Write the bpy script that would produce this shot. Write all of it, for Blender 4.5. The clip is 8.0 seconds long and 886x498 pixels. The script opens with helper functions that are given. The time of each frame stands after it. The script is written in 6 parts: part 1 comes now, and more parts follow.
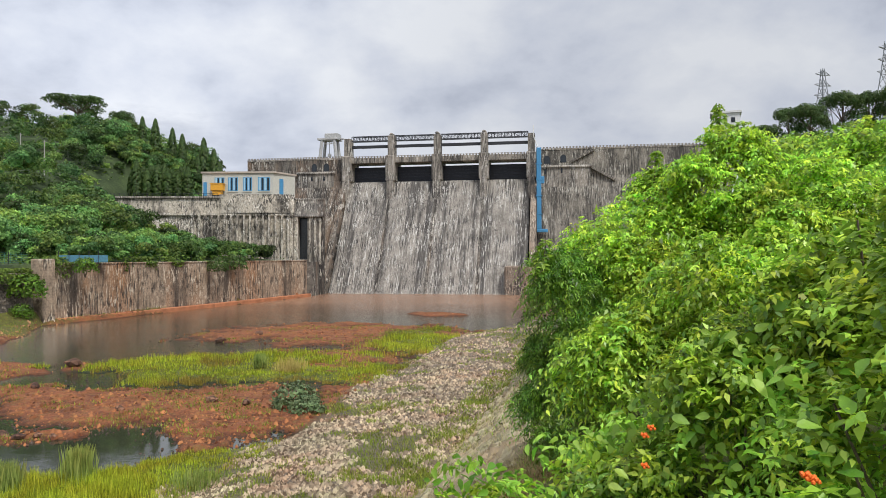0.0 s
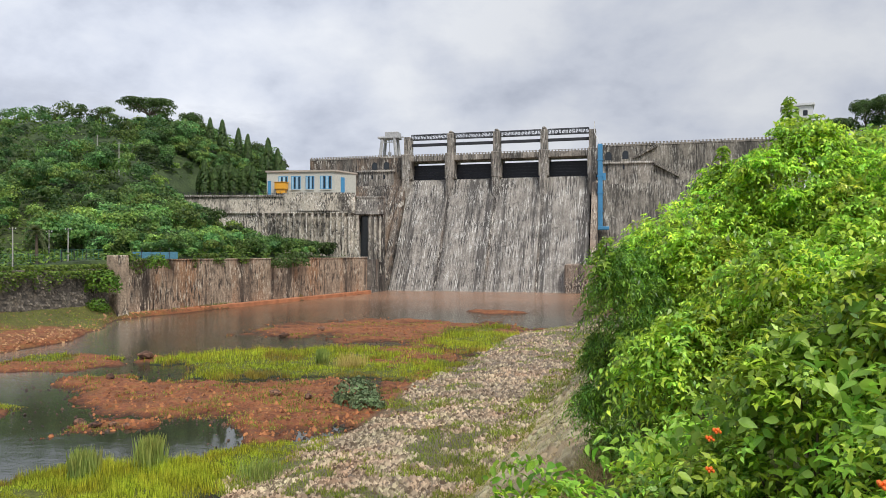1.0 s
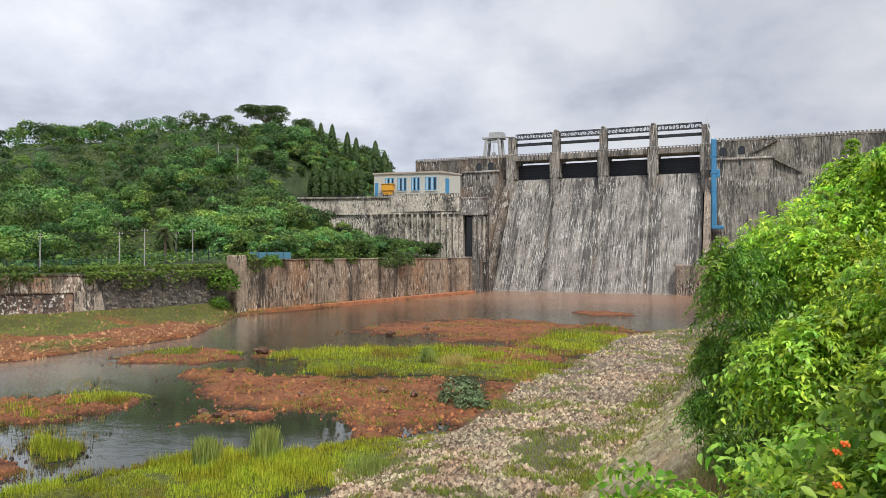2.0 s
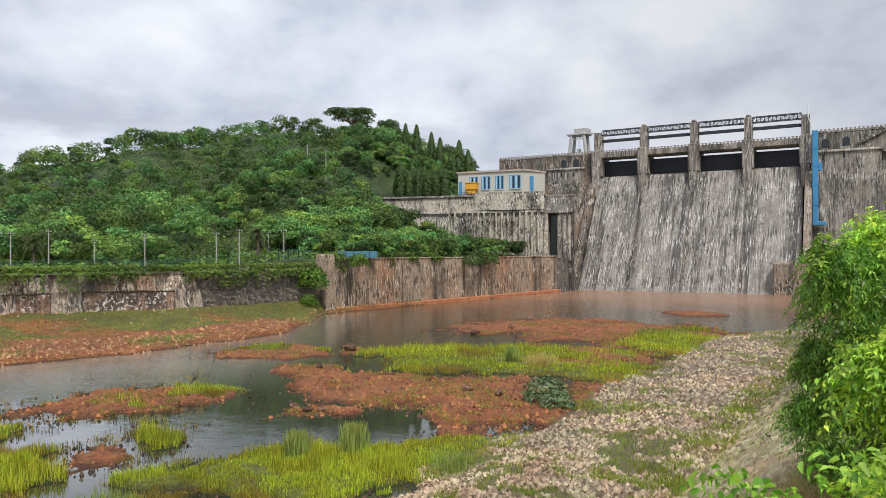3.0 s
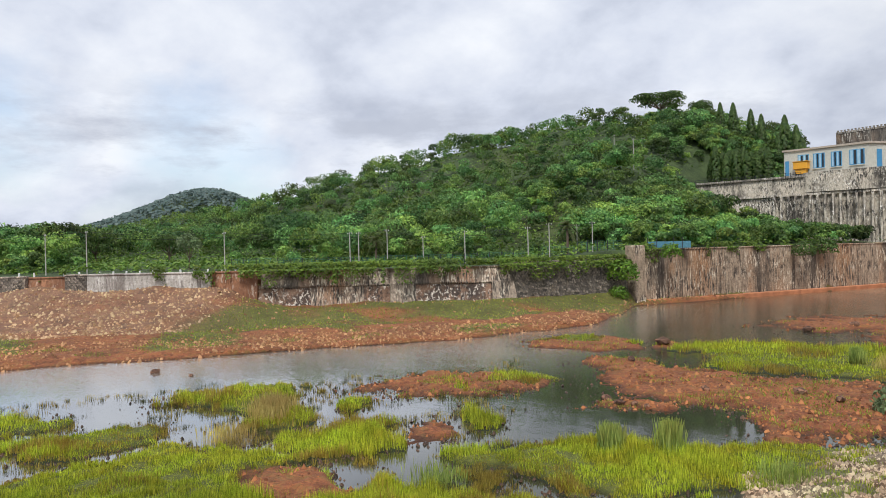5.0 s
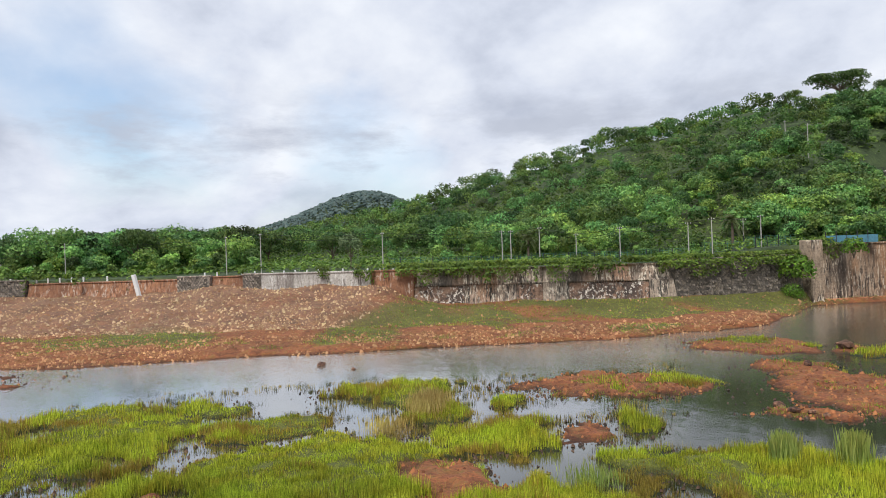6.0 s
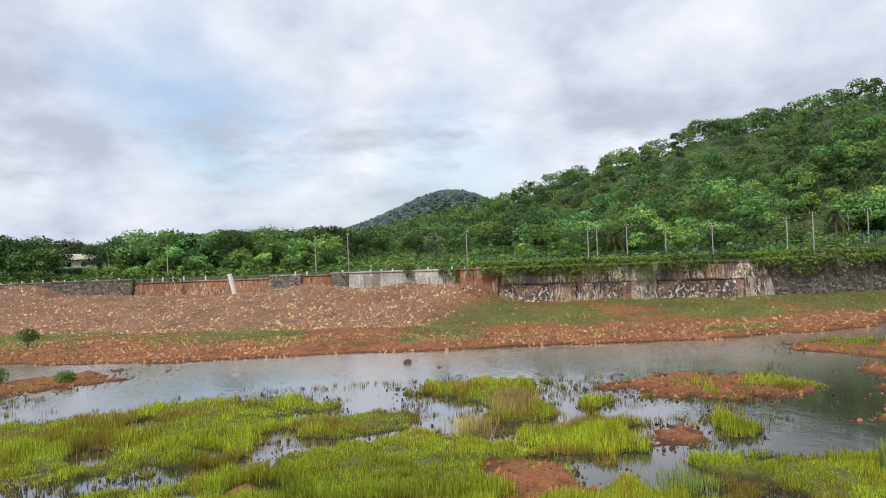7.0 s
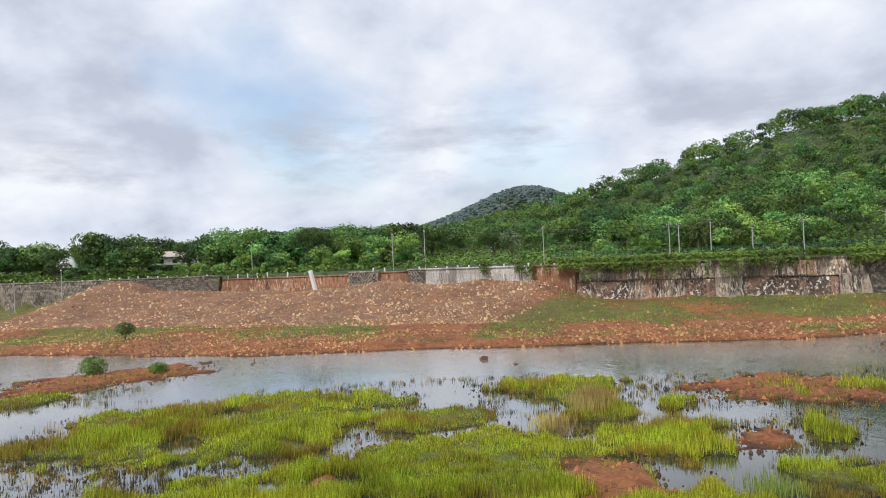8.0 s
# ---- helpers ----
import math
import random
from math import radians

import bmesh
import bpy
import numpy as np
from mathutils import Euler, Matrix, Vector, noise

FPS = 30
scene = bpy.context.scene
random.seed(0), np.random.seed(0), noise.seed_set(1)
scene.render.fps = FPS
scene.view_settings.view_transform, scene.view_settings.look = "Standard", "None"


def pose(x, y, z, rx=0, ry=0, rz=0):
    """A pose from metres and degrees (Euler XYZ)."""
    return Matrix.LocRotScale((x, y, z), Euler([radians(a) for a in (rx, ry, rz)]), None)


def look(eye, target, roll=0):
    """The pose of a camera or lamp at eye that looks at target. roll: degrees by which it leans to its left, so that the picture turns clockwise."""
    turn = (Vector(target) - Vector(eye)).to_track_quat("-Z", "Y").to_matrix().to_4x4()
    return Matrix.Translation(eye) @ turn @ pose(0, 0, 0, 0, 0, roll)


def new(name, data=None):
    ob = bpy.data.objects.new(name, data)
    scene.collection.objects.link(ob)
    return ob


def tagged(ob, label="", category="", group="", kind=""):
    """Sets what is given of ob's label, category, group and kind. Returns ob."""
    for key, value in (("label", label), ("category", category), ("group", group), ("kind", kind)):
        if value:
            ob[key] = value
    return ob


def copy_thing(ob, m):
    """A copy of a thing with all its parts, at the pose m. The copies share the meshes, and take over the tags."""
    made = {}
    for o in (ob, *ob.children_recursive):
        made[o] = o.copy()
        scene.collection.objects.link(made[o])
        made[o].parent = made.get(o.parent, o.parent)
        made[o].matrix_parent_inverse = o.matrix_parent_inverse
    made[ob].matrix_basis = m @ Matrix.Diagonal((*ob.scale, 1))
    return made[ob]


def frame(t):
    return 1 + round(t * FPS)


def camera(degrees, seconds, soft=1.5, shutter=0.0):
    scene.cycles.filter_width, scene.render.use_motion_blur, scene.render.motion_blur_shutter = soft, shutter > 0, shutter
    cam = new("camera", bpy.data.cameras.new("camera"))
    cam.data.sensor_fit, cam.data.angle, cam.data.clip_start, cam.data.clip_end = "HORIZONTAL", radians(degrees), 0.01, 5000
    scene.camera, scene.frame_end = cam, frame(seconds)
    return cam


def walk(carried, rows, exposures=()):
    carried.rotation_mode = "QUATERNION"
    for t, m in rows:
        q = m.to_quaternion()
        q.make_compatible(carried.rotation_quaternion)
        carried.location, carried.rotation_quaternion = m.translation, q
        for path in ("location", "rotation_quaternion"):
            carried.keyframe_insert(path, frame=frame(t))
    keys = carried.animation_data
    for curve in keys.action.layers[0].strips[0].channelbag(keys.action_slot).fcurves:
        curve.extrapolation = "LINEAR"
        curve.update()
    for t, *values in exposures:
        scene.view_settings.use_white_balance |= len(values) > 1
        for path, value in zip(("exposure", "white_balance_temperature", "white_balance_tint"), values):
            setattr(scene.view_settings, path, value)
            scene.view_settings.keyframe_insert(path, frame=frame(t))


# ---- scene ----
# camera: a hand-held pan from the embankment
cam = camera(64.28, 8.0, soft=0.65)
ROWS = [(0.0, 0.0, 0.60, -0.16), (0.5, 2.67, 0.49, -0.02), (1.0, 4.80, 0.41, 0.01), (1.5, 9.27, 0.42, 0.04),
        (3.0, 20.08, 0.32, -0.14), (3.5, 24.83, 0.25, -0.34), (4.0, 31.40, 0.14, -0.73), (4.5, 38.52, 0.07, -1.09),
        (4.7, 40.96, 0.01, -1.21), (6.0, 57.11, 0.19, -1.98), (6.5, 61.11, 0.24, -2.34), (7.0, 63.95, 0.32, -2.35),
        (7.5, 66.20, 0.33, -2.34), (8.0, 70.13, 0.30, -2.52)]
PATH = [(t, pose(0, 0, 10.0, 90 + pitch, -roll, yaw)) for t, yaw, pitch, roll in ROWS]
walk(cam, PATH)

# ---------------------------------------------------------------- light: bright overcast
world = bpy.data.worlds.new("sky")
scene.world = world
world.use_nodes = True
wn, wl = world.node_tree.nodes, world.node_tree.links
wn.clear()
SUN_EL, SUN_ROT = radians(55), radians(150)


def build_sky():
    out = wn.new("ShaderNodeOutputWorld")
    bg = wn.new("ShaderNodeBackground")
    sky = wn.new("ShaderNodeTexSky")
    sky.sky_type, sky.sun_disc = "NISHITA", False
    sky.sun_elevation, sky.sun_rotation = SUN_EL, SUN_ROT
    sky.air_density, sky.dust_density = 1.0, 2.0
    tc = wn.new("ShaderNodeTexCoord")
    sep = wn.new("ShaderNodeSeparateXYZ")
    wl.new(tc.outputs["Generated"], sep.inputs[0])
    # project the view onto a cloud deck
    add = wn.new("ShaderNodeMath"); add.operation = "ADD"; add.inputs[1].default_value = 0.55
    ab = wn.new("ShaderNodeMath"); ab.operation = "ABSOLUTE"
    wl.new(sep.outputs[2], ab.inputs[0]); wl.new(ab.outputs[0], add.inputs[0])
    dv = wn.new("ShaderNodeVectorMath"); dv.operation = "DIVIDE"
    cmb = wn.new("ShaderNodeCombineXYZ")
    for k in range(3):
        wl.new(add.outputs[0], cmb.inputs[k])
    wl.new(tc.outputs["Generated"], dv.inputs[0]); wl.new(cmb.outputs[0], dv.inputs[1])
    big = wn.new("ShaderNodeTexNoise")
    big.inputs["Scale"].default_value, big.inputs["Detail"].default_value = 3.3, 10
    big.inputs["Roughness"].default_value = 0.54; big.inputs["Distortion"].default_value = 0.1
    wl.new(dv.outputs[0], big.inputs["Vector"])
    shade = wn.new("ShaderNodeValToRGB")
    cr = shade.color_ramp
    cr.elements[0].position, cr.elements[0].color = 0.33, (0.53, 0.58, 0.70, 1)
    cr.elements[1].position, cr.elements[1].color = 0.63, (0.92, 0.955, 1.02, 1)
    e = cr.elements.new(0.46); e.color = (0.72, 0.77, 0.885, 1)
    wl.new(big.outputs[0], shade.inputs[0])
    # gaps with blue sky
    gap = wn.new("ShaderNodeTexNoise")
    gap.inputs["Scale"].default_value, gap.inputs["Detail"].default_value = 1.5, 8
    mp = wn.new("ShaderNodeMapping"); mp.inputs["Location"].default_value = (3.1, 7.7, 1.0)
    wl.new(dv.outputs[0], mp.inputs[0]); wl.new(mp.outputs[0], gap.inputs["Vector"])
    gr = wn.new("ShaderNodeValToRGB")
    gr.color_ramp.elements[0].position, gr.color_ramp.elements[1].position = 0.59, 0.78
    # the cloud breaks up towards one quarter of the sky
    dot = wn.new("ShaderNodeVectorMath"); dot.operation = "DOT_PRODUCT"
    dot.inputs[1].default_value = (-0.92, -0.12, 0.37)
    wl.new(tc.outputs["Generated"], dot.inputs[0])
    thin = wn.new("ShaderNodeMapRange")
    thin.inputs[1].default_value, thin.inputs[2].default_value, thin.inputs[4].default_value = 0.87, 1.0, 0.155
    wl.new(dot.outputs["Value"], thin.inputs[0])
    both = wn.new("ShaderNodeMath"); both.operation = "ADD"
    wl.new(gap.outputs[0], both.inputs[0]); wl.new(thin.outputs[0], both.inputs[1])
    wl.new(both.outputs[0], gr.inputs[0])
    skm = wn.new("ShaderNodeMix"); skm.data_type = "RGBA"; skm.blend_type = "MULTIPLY"
    skm.inputs[0].default_value = 1.0; skm.inputs[7].default_value = (0.19, 0.19, 0.19, 1)
    wl.new(sky.outputs[0], skm.inputs[6])
    mix = wn.new("ShaderNodeMix"); mix.data_type = "RGBA"
    wl.new(gr.outputs[0], mix.inputs[0]); wl.new(shade.outputs[0], mix.inputs[6]); wl.new(skm.outputs[2], mix.inputs[7])
    def towards(direction, a, b, lo, hi):
        d = wn.new("ShaderNodeVectorMath"); d.operation = "DOT_PRODUCT"
        d.inputs[1].default_value = direction
        wl.new(tc.outputs["Generated"], d.inputs[0])
        r = wn.new("ShaderNodeMapRange"); r.interpolation_type = "SMOOTHSTEP"
        for k, v in zip((1, 2, 3, 4), (a, b, lo, hi)):
            r.inputs[k].default_value = v
        wl.new(d.outputs["Value"], r.inputs[0])
        return r.outputs[0]

    low = wn.new("ShaderNodeTexNoise")
    low.inputs["Scale"].default_value, low.inputs["Detail"].default_value = 4.6, 9
    low.inputs["Roughness"].default_value = 0.6
    squash = wn.new("ShaderNodeMapping"); squash.inputs["Scale"].default_value = (1.0, 1.0, 3.4)
    wl.new(tc.outputs["Generated"], squash.inputs[0]); wl.new(squash.outputs[0], low.inputs["Vector"])
    lr = wn.new("ShaderNodeValToRGB")
    lr.color_ramp.elements[0].position, lr.color_ramp.elements[1].position = 0.47, 0.62
    wl.new(low.outputs[0], lr.inputs[0])
    fac = lr.outputs[0]
    for src in (towards((0, 0, 1), 0.06, 0.11, 0, 1), towards((0, 0, 1), 0.16, 0.25, 1, 0), towards((-0.86, 0.5, 0), 0.55, 0.85, 0, 0.75)):
        f = wn.new("ShaderNodeMath"); f.operation = "MULTIPLY"
        wl.new(fac, f.inputs[0]); wl.new(src, f.inputs[1])
        fac = f.outputs[0]
    bank = wn.new("ShaderNodeMix"); bank.data_type = "RGBA"
    bank.inputs[7].default_value = (0.50, 0.54, 0.64, 1)
    wl.new(fac, bank.inputs[0]); wl.new(mix.outputs[2], bank.inputs[6])
    thick = wn.new("ShaderNodeMix"); thick.data_type = "RGBA"; thick.blend_type = "MULTIPLY"
    thick.inputs[0].default_value = 1.0
    wl.new(bank.outputs[2], thick.inputs[6]); wl.new(towards((0.45, 0.88, 0.1), 0.6, 1.0, 1.0, 0.74), thick.inputs[7])
    bg.inputs["Strength"].default_value = 1.0
    wl.new(thick.outputs[2], bg.inputs[0]); wl.new(bg.outputs[0], out.inputs[0])


build_sky()
sun = new("sun", bpy.data.lights.new("sun", "SUN"))
sun.data.energy, sun.data.angle, sun.data.color = 3.0, radians(16), (1.0, 0.97, 0.93)
# the light comes from behind the camera and to its right, high up
sun.matrix_world = look((60, -90, 150), (0, 0, 0))
scene.view_settings.exposure = 0.0


# ---------------------------------------------------------------- small tools
def mesh_ob(name, bm, mat, parent=None, smooth=False):
    me = bpy.data.meshes.new(name)
    bm.to_mesh(me)
    bm.free()
    me.materials.append(mat)
    if smooth:
        me.shade_smooth()
    ob = new(name, me)
    ob.parent = parent
    return ob


def part(name, bm, mat, parent, label="", smooth=False):
    ob = mesh_ob(name, bm, mat, parent, smooth)
    return tagged(ob, label=label) if label else ob


def thing(name, m, label, category, group="", kind=""):
    ob = new(name)
    ob.matrix_world = m
    return tagged(ob, label, category, group, kind)


def box(bm, x0, y0, z0, x1, y1, z1, bevel=0.0):
    vs = [bm.verts.new(p) for p in ((x0, y0, z0), (x1, y0, z0), (x1, y1, z0), (x0, y1, z0), (x0, y0, z1), (x1, y0, z1), (x1, y1, z1), (x0, y1, z1))]
    fs = [bm.faces.new([vs[i] for i in q]) for q in ((3, 2, 1, 0), (4, 5, 6, 7), (0, 1, 5, 4), (1, 2, 6, 5), (2, 3, 7, 6), (3, 0, 4, 7))]
    if bevel:
        bmesh.ops.bevel(bm, geom=list({e for f in fs for e in f.edges}), offset=bevel, segments=1, affect="EDGES")
    return bm


def boxes(*rows, bevel=0.0):
    bm = bmesh.new()
    for r in rows:
        box(bm, *r, bevel=bevel)
    return bm


def rod(bm, a, b, r0, r1=None, n=6):
    """A round bar from a to b."""
    a, b = Vector(a), Vector(b)
    r1 = r0 if r1 is None else r1
    w = (b - a).normalized()
    u = w.orthogonal().normalized()
    v = w.cross(u)
    ring = [[bm.verts.new(p + (u * math.cos(k * math.tau / n) + v * math.sin(k * math.tau / n)) * r) for k in range(n)] for p, r in ((a, r0), (b, r1))]
    for k in range(n):
        bm.faces.new((ring[0][k], ring[0][(k + 1) % n], ring[1][(k + 1) % n], ring[1][k]))
    bm.faces.new(ring[0][::-1]); bm.faces.new(ring[1])
    return bm


def extrude_profile(prof, x0, x1, nx=1):
    """A solid whose cross-section (y, z) runs from x0 to x1."""
    bm = bmesh.new()
    rows = [[bm.verts.new((x0 + (x1 - x0) * i / nx, y, z)) for y, z in prof] for i in range(nx + 1)]
    n = len(prof)
    for i in range(nx):
        for k in range(n):
            bm.faces.new((rows[i][k], rows[i + 1][k], rows[i + 1][(k + 1) % n], rows[i][(k + 1) % n]))
    bm.faces.new(rows[0]); bm.faces.new(rows[-1][::-1])
    bmesh.ops.recalc_face_normals(bm, faces=bm.faces)
    return bm


def hash2(i, j, seed):
    n = (i.astype(np.int64) * 374761393 + j.astype(np.int64) * 668265263 + seed * 1274126177) & 0x7FFFFFFF
    n = ((n ^ (n >> 13)) * 1274126177) & 0x7FFFFFFF
    return ((n ^ (n >> 16)) & 0xFFFF) / 65535.0


def vnoise(x, y, scale, seed=0):
    """Smooth value noise in -1..1, with features about as large as scale."""
    u, v = np.asarray(x, float) / scale, np.asarray(y, float) / scale
    i, j = np.floor(u), np.floor(v)
    fx, fy = u - i, v - j
    fx, fy = fx * fx * (3 - 2 * fx), fy * fy * (3 - 2 * fy)
    a, b, c, d = hash2(i, j, seed), hash2(i + 1, j, seed), hash2(i, j + 1, seed), hash2(i + 1, j + 1, seed)
    return 2 * ((a * (1 - fx) + b * fx) * (1 - fy) + (c * (1 - fx) + d * fx) * fy) - 1


def fbm(x, y, scale, seed=0, n=3):
    return sum(vnoise(x, y, scale / 2 ** k, seed + k) / 2 ** k for k in range(n))


def step(x, a, b):
    t = np.clip((x - a) / (b - a), 0, 1)
    return t * t * (3 - 2 * t)


def side(x, y, line):
    """Signed distance to a polyline: positive on its right-hand side; and how far along it, 0..1 per stretch."""
    best, sign, along = np.full(np.shape(x), 1e9), np.ones(np.shape(x)), np.zeros(np.shape(x))
    for k, ((ax, ay), (bx, by)) in enumerate(zip(line, line[1:])):
        dx, dy = bx - ax, by - ay
        lo = -1e9 if k == 0 else 0
        hi = 1e9 if k == len(line) - 2 else 1
        t = np.clip(((x - ax) * dx + (y - ay) * dy) / (dx * dx + dy * dy), lo, hi)
        px, py = x - ax - t * dx, y - ay - t * dy
        d = np.hypot(px, py)
        near = d < best
        best = np.where(near, d, best)
        sign = np.where(near, np.where(dy * px - dx * py > 0, 1, -1), sign)
        along = np.where(near, k + np.clip(t, 0, 1), along)
    return best * sign, along


# ---------------------------------------------------------------- materials
def material(name):
    m = bpy.data.materials.new(name)
    m.use_nodes = True
    n, l = m.node_tree.nodes, m.node_tree.links
    return m, n, l, n["Principled BSDF"]


def ramp(n, l, src, stops):
    r = n.new("ShaderNodeValToRGB")
    els = r.color_ramp.elements
    while len(els) < len(stops):
        els.new(0.5)
    for e, (p, c) in zip(els, stops):
        e.position, e.color = p, (*c, 1)
    l.new(src, r.inputs[0])
    return r.outputs[0]


def tex(n, l, scale, detail=4, rough=0.55, stretch=None, coords="Object", kind="ShaderNodeTexNoise"):
    tc = n.new("ShaderNodeTexCoord")
    t = n.new(kind)
    src = tc.outputs[coords]
    if stretch:
        mp = n.new("ShaderNodeMapping")
        mp.inputs["Scale"].default_value = stretch
        l.new(src, mp.inputs[0])
        src = mp.outputs[0]
    l.new(src, t.inputs["Vector"])
    t.inputs["Scale"].default_value = scale
    if kind == "ShaderNodeTexNoise":
        t.inputs["Detail"].default_value, t.inputs["Roughness"].default_value = detail, rough
    return t.outputs[0]


def mixc(n, l, fac, a, b, mode="MIX"):
    m = n.new("ShaderNodeMix")
    m.data_type, m.blend_type = "RGBA", mode
    for sock, val in ((m.inputs[0], fac), (m.inputs[6], a), (m.inputs[7], b)):
        if isinstance(val, bpy.types.NodeSocket):
            l.new(val, sock)
        elif isinstance(val, tuple):
            sock.default_value = (*val, 1)
        else:
            sock.default_value = val
    return m.outputs[2]


def bump(n, l, bsdf, src, strength=0.3, dist=0.05):
    b = n.new("ShaderNodeBump")
    b.inputs["Strength"].default_value, b.inputs["Distance"].default_value = strength, dist
    l.new(src, b.inputs["Height"])
    l.new(b.outputs[0], bsdf.inputs["Normal"])


def plain(name, col, rough=0.7, metal=0.0, vary=0.25, scale=3.0, grain=0.15):
    m, n, l, b = material(name)
    lo = tuple(c * (1 - vary) for c in col)
    hi = tuple(min(1, c * (1 + vary)) for c in col)
    t = tex(n, l, scale, 6)
    l.new(ramp(n, l, t, [(0.3, lo), (0.7, hi)]), b.inputs["Base Color"])
    b.inputs["Roughness"].default_value, b.inputs["Metallic"].default_value = rough, metal
    bump(n, l, b, tex(n, l, scale * 8, 5), grain, 0.02)
    return m


def foliage(name, dark, light, by="island", trans=0.25, rough=0.55, gloss=0.3, crinkle=False):
    m, n, l, b = material(name)
    if by != "object":
        g = n.new("ShaderNodeNewGeometry")
        src = g.outputs["Random Per Island"]
    else:
        g = n.new("ShaderNodeObjectInfo")
        src = g.outputs["Random"]
    mid = tuple((a + c) / 2 for a, c in zip(dark, light))
    c = ramp(n, l, src, [(0.0, dark), (0.55, mid), (1.0, light)])
    big = ramp(n, l, tex(n, l, 0.09, 3), [(0.3, (0.62, 0.66, 0.6)), (0.7, (1.25, 1.2, 1.0))])
    c = mixc(n, l, 1.0, c, big, "MULTIPLY")
    c = mixc(n, l, 1.0, c, ramp(n, l, tex(n, l, 0.55, 4, 0.6), [(0.3, (0.85, 0.7, 0.65)), (0.5, (1, 1, 1)), (0.7, (1.08, 1.22, 1.1))]), "MULTIPLY")
    if by == "tinted":
        at = n.new("ShaderNodeAttribute")
        at.attribute_name = "tint"
        c = mixc(n, l, 1.0, c, at.outputs["Color"], "MULTIPLY")
    l.new(c, b.inputs["Base Color"])
    b.inputs["Roughness"].default_value = rough
    b.inputs["Specular IOR Level"].default_value = gloss
    if crinkle:
        bump(n, l, b, tex(n, l, 70, 4, 0.6), 0.7, 0.006)
    tr = n.new("ShaderNodeBsdfTranslucent")
    l.new(c, tr.inputs[0])
    ms = n.new("ShaderNodeMixShader")
    ms.inputs[0].default_value = trans
    l.new(b.outputs[0], ms.inputs[1]); l.new(tr.outputs[0], ms.inputs[2])
    l.new(ms.outputs[0], n["Material Output"].inputs[0])
    return m


def streaked(name, base, dark, pale, sx=0.8, sz=0.05, amount=0.5, sy=None, block=None, rust=None):
    """Old concrete: mottled grain, rain streaks in soot and lime, lift joints, bump. sz: how much the streaks change downwards."""
    m, n, l, b = material(name)
    yy = sy if sy is not None else sz
    t = tex(n, l, 0.22, 8, 0.65)
    c = ramp(n, l, t, [(0.3, tuple(v * 0.62 for v in base)), (0.5, base), (0.72, tuple(v * 1.25 for v in base))])
    if rust:
        c = mixc(n, l, ramp(n, l, tex(n, l, 0.3, 5, 0.6, (sx * 0.6, yy * 0.6, sz)), [(0.48, (0, 0, 0)), (0.66, (0.8, 0.8, 0.8))]), c, rust)
    # broad soot runs, then thin ones, each only in places
    s0 = tex(n, l, 0.5, 5, 0.62, (sx, yy, sz))
    c = mixc(n, l, ramp(n, l, s0, [(0.55 - 0.1 * amount, (0, 0, 0)), (0.62, (0.85, 0.85, 0.85))]), c, dark)
    s1 = tex(n, l, 4.4, 6, 0.72, (sx, yy, sz * 0.9))
    where = ramp(n, l, tex(n, l, 0.2, 6, 0.6), [(0.40, (0.1, 0.1, 0.1)), (0.56, (1, 1, 1))])
    k1 = mixc(n, l, 1.0, ramp(n, l, s1, [(0.52 - 0.07 * amount, (0, 0, 0)), (0.555, (1, 1, 1))]), where, "MULTIPLY")
    c = mixc(n, l, k1, c, dark)
    s2 = tex(n, l, 5.2, 6, 0.72, (sx, yy, sz * 1.3))
    there = ramp(n, l, tex(n, l, 0.19, 5, 0.62, (1.3, 1.3, 1.0)), [(0.42, (0.12, 0.12, 0.12)), (0.58, (1, 1, 1))])
    k2 = mixc(n, l, 1.0, ramp(n, l, s2, [(0.535, (0, 0, 0)), (0.575, (1, 1, 1))]), there, "MULTIPLY")
    c = mixc(n, l, k2, c, pale)
    # lichen and spalled specks
    k3 = mixc(n, l, 1.0, ramp(n, l, tex(n, l, 1.7, 6, 0.7, (1.0, 1.0, 0.6)), [(0.54, (0, 0, 0)), (0.60, (0.75, 0.75, 0.75))]), ramp(n, l, tex(n, l, 0.11, 3), [(0.42, (0, 0, 0)), (0.6, (1, 1, 1))]), "MULTIPLY")
    c = mixc(n, l, k3, c, dark)
    fine = tex(n, l, 3.5, 8, 0.75)
    c = mixc(n, l, 0.75, c, ramp(n, l, fine, [(0.32, (0.42, 0.41, 0.40)), (0.55, (1, 1, 1)), (0.75, (1.15, 1.15, 1.15))]), "MULTIPLY")
    if block:
        tc = n.new("ShaderNodeTexCoord")
        mp = n.new("ShaderNodeMapping")
        mp.inputs["Rotation"].default_value = (radians(90), 0, 0)
        l.new(tc.outputs["Object"], mp.inputs[0])
        br = n.new("ShaderNodeTexBrick")
        br.inputs["Scale"].default_value = 1.0
        br.inputs["Brick Width"].default_value, br.inputs["Row Height"].default_value = block
        br.inputs["Mortar Size"].default_value, br.inputs["Mortar Smooth"].default_value = 0.05, 0.5
        for key, v in (("Color1", 1.0), ("Color2", 0.78), ("Mortar", 0.5)):
            br.inputs[key].default_value = (v, v, v, 1)
        l.new(mp.outputs[0], br.inputs[0])
        c = mixc(n, l, 0.3, c, br.outputs[0], "MULTIPLY")
    l.new(c, b.inputs["Base Color"])
    b.inputs["Roughness"].default_value = 0.9
    bump(n, l, b, fine, 0.5, 0.08)
    return m


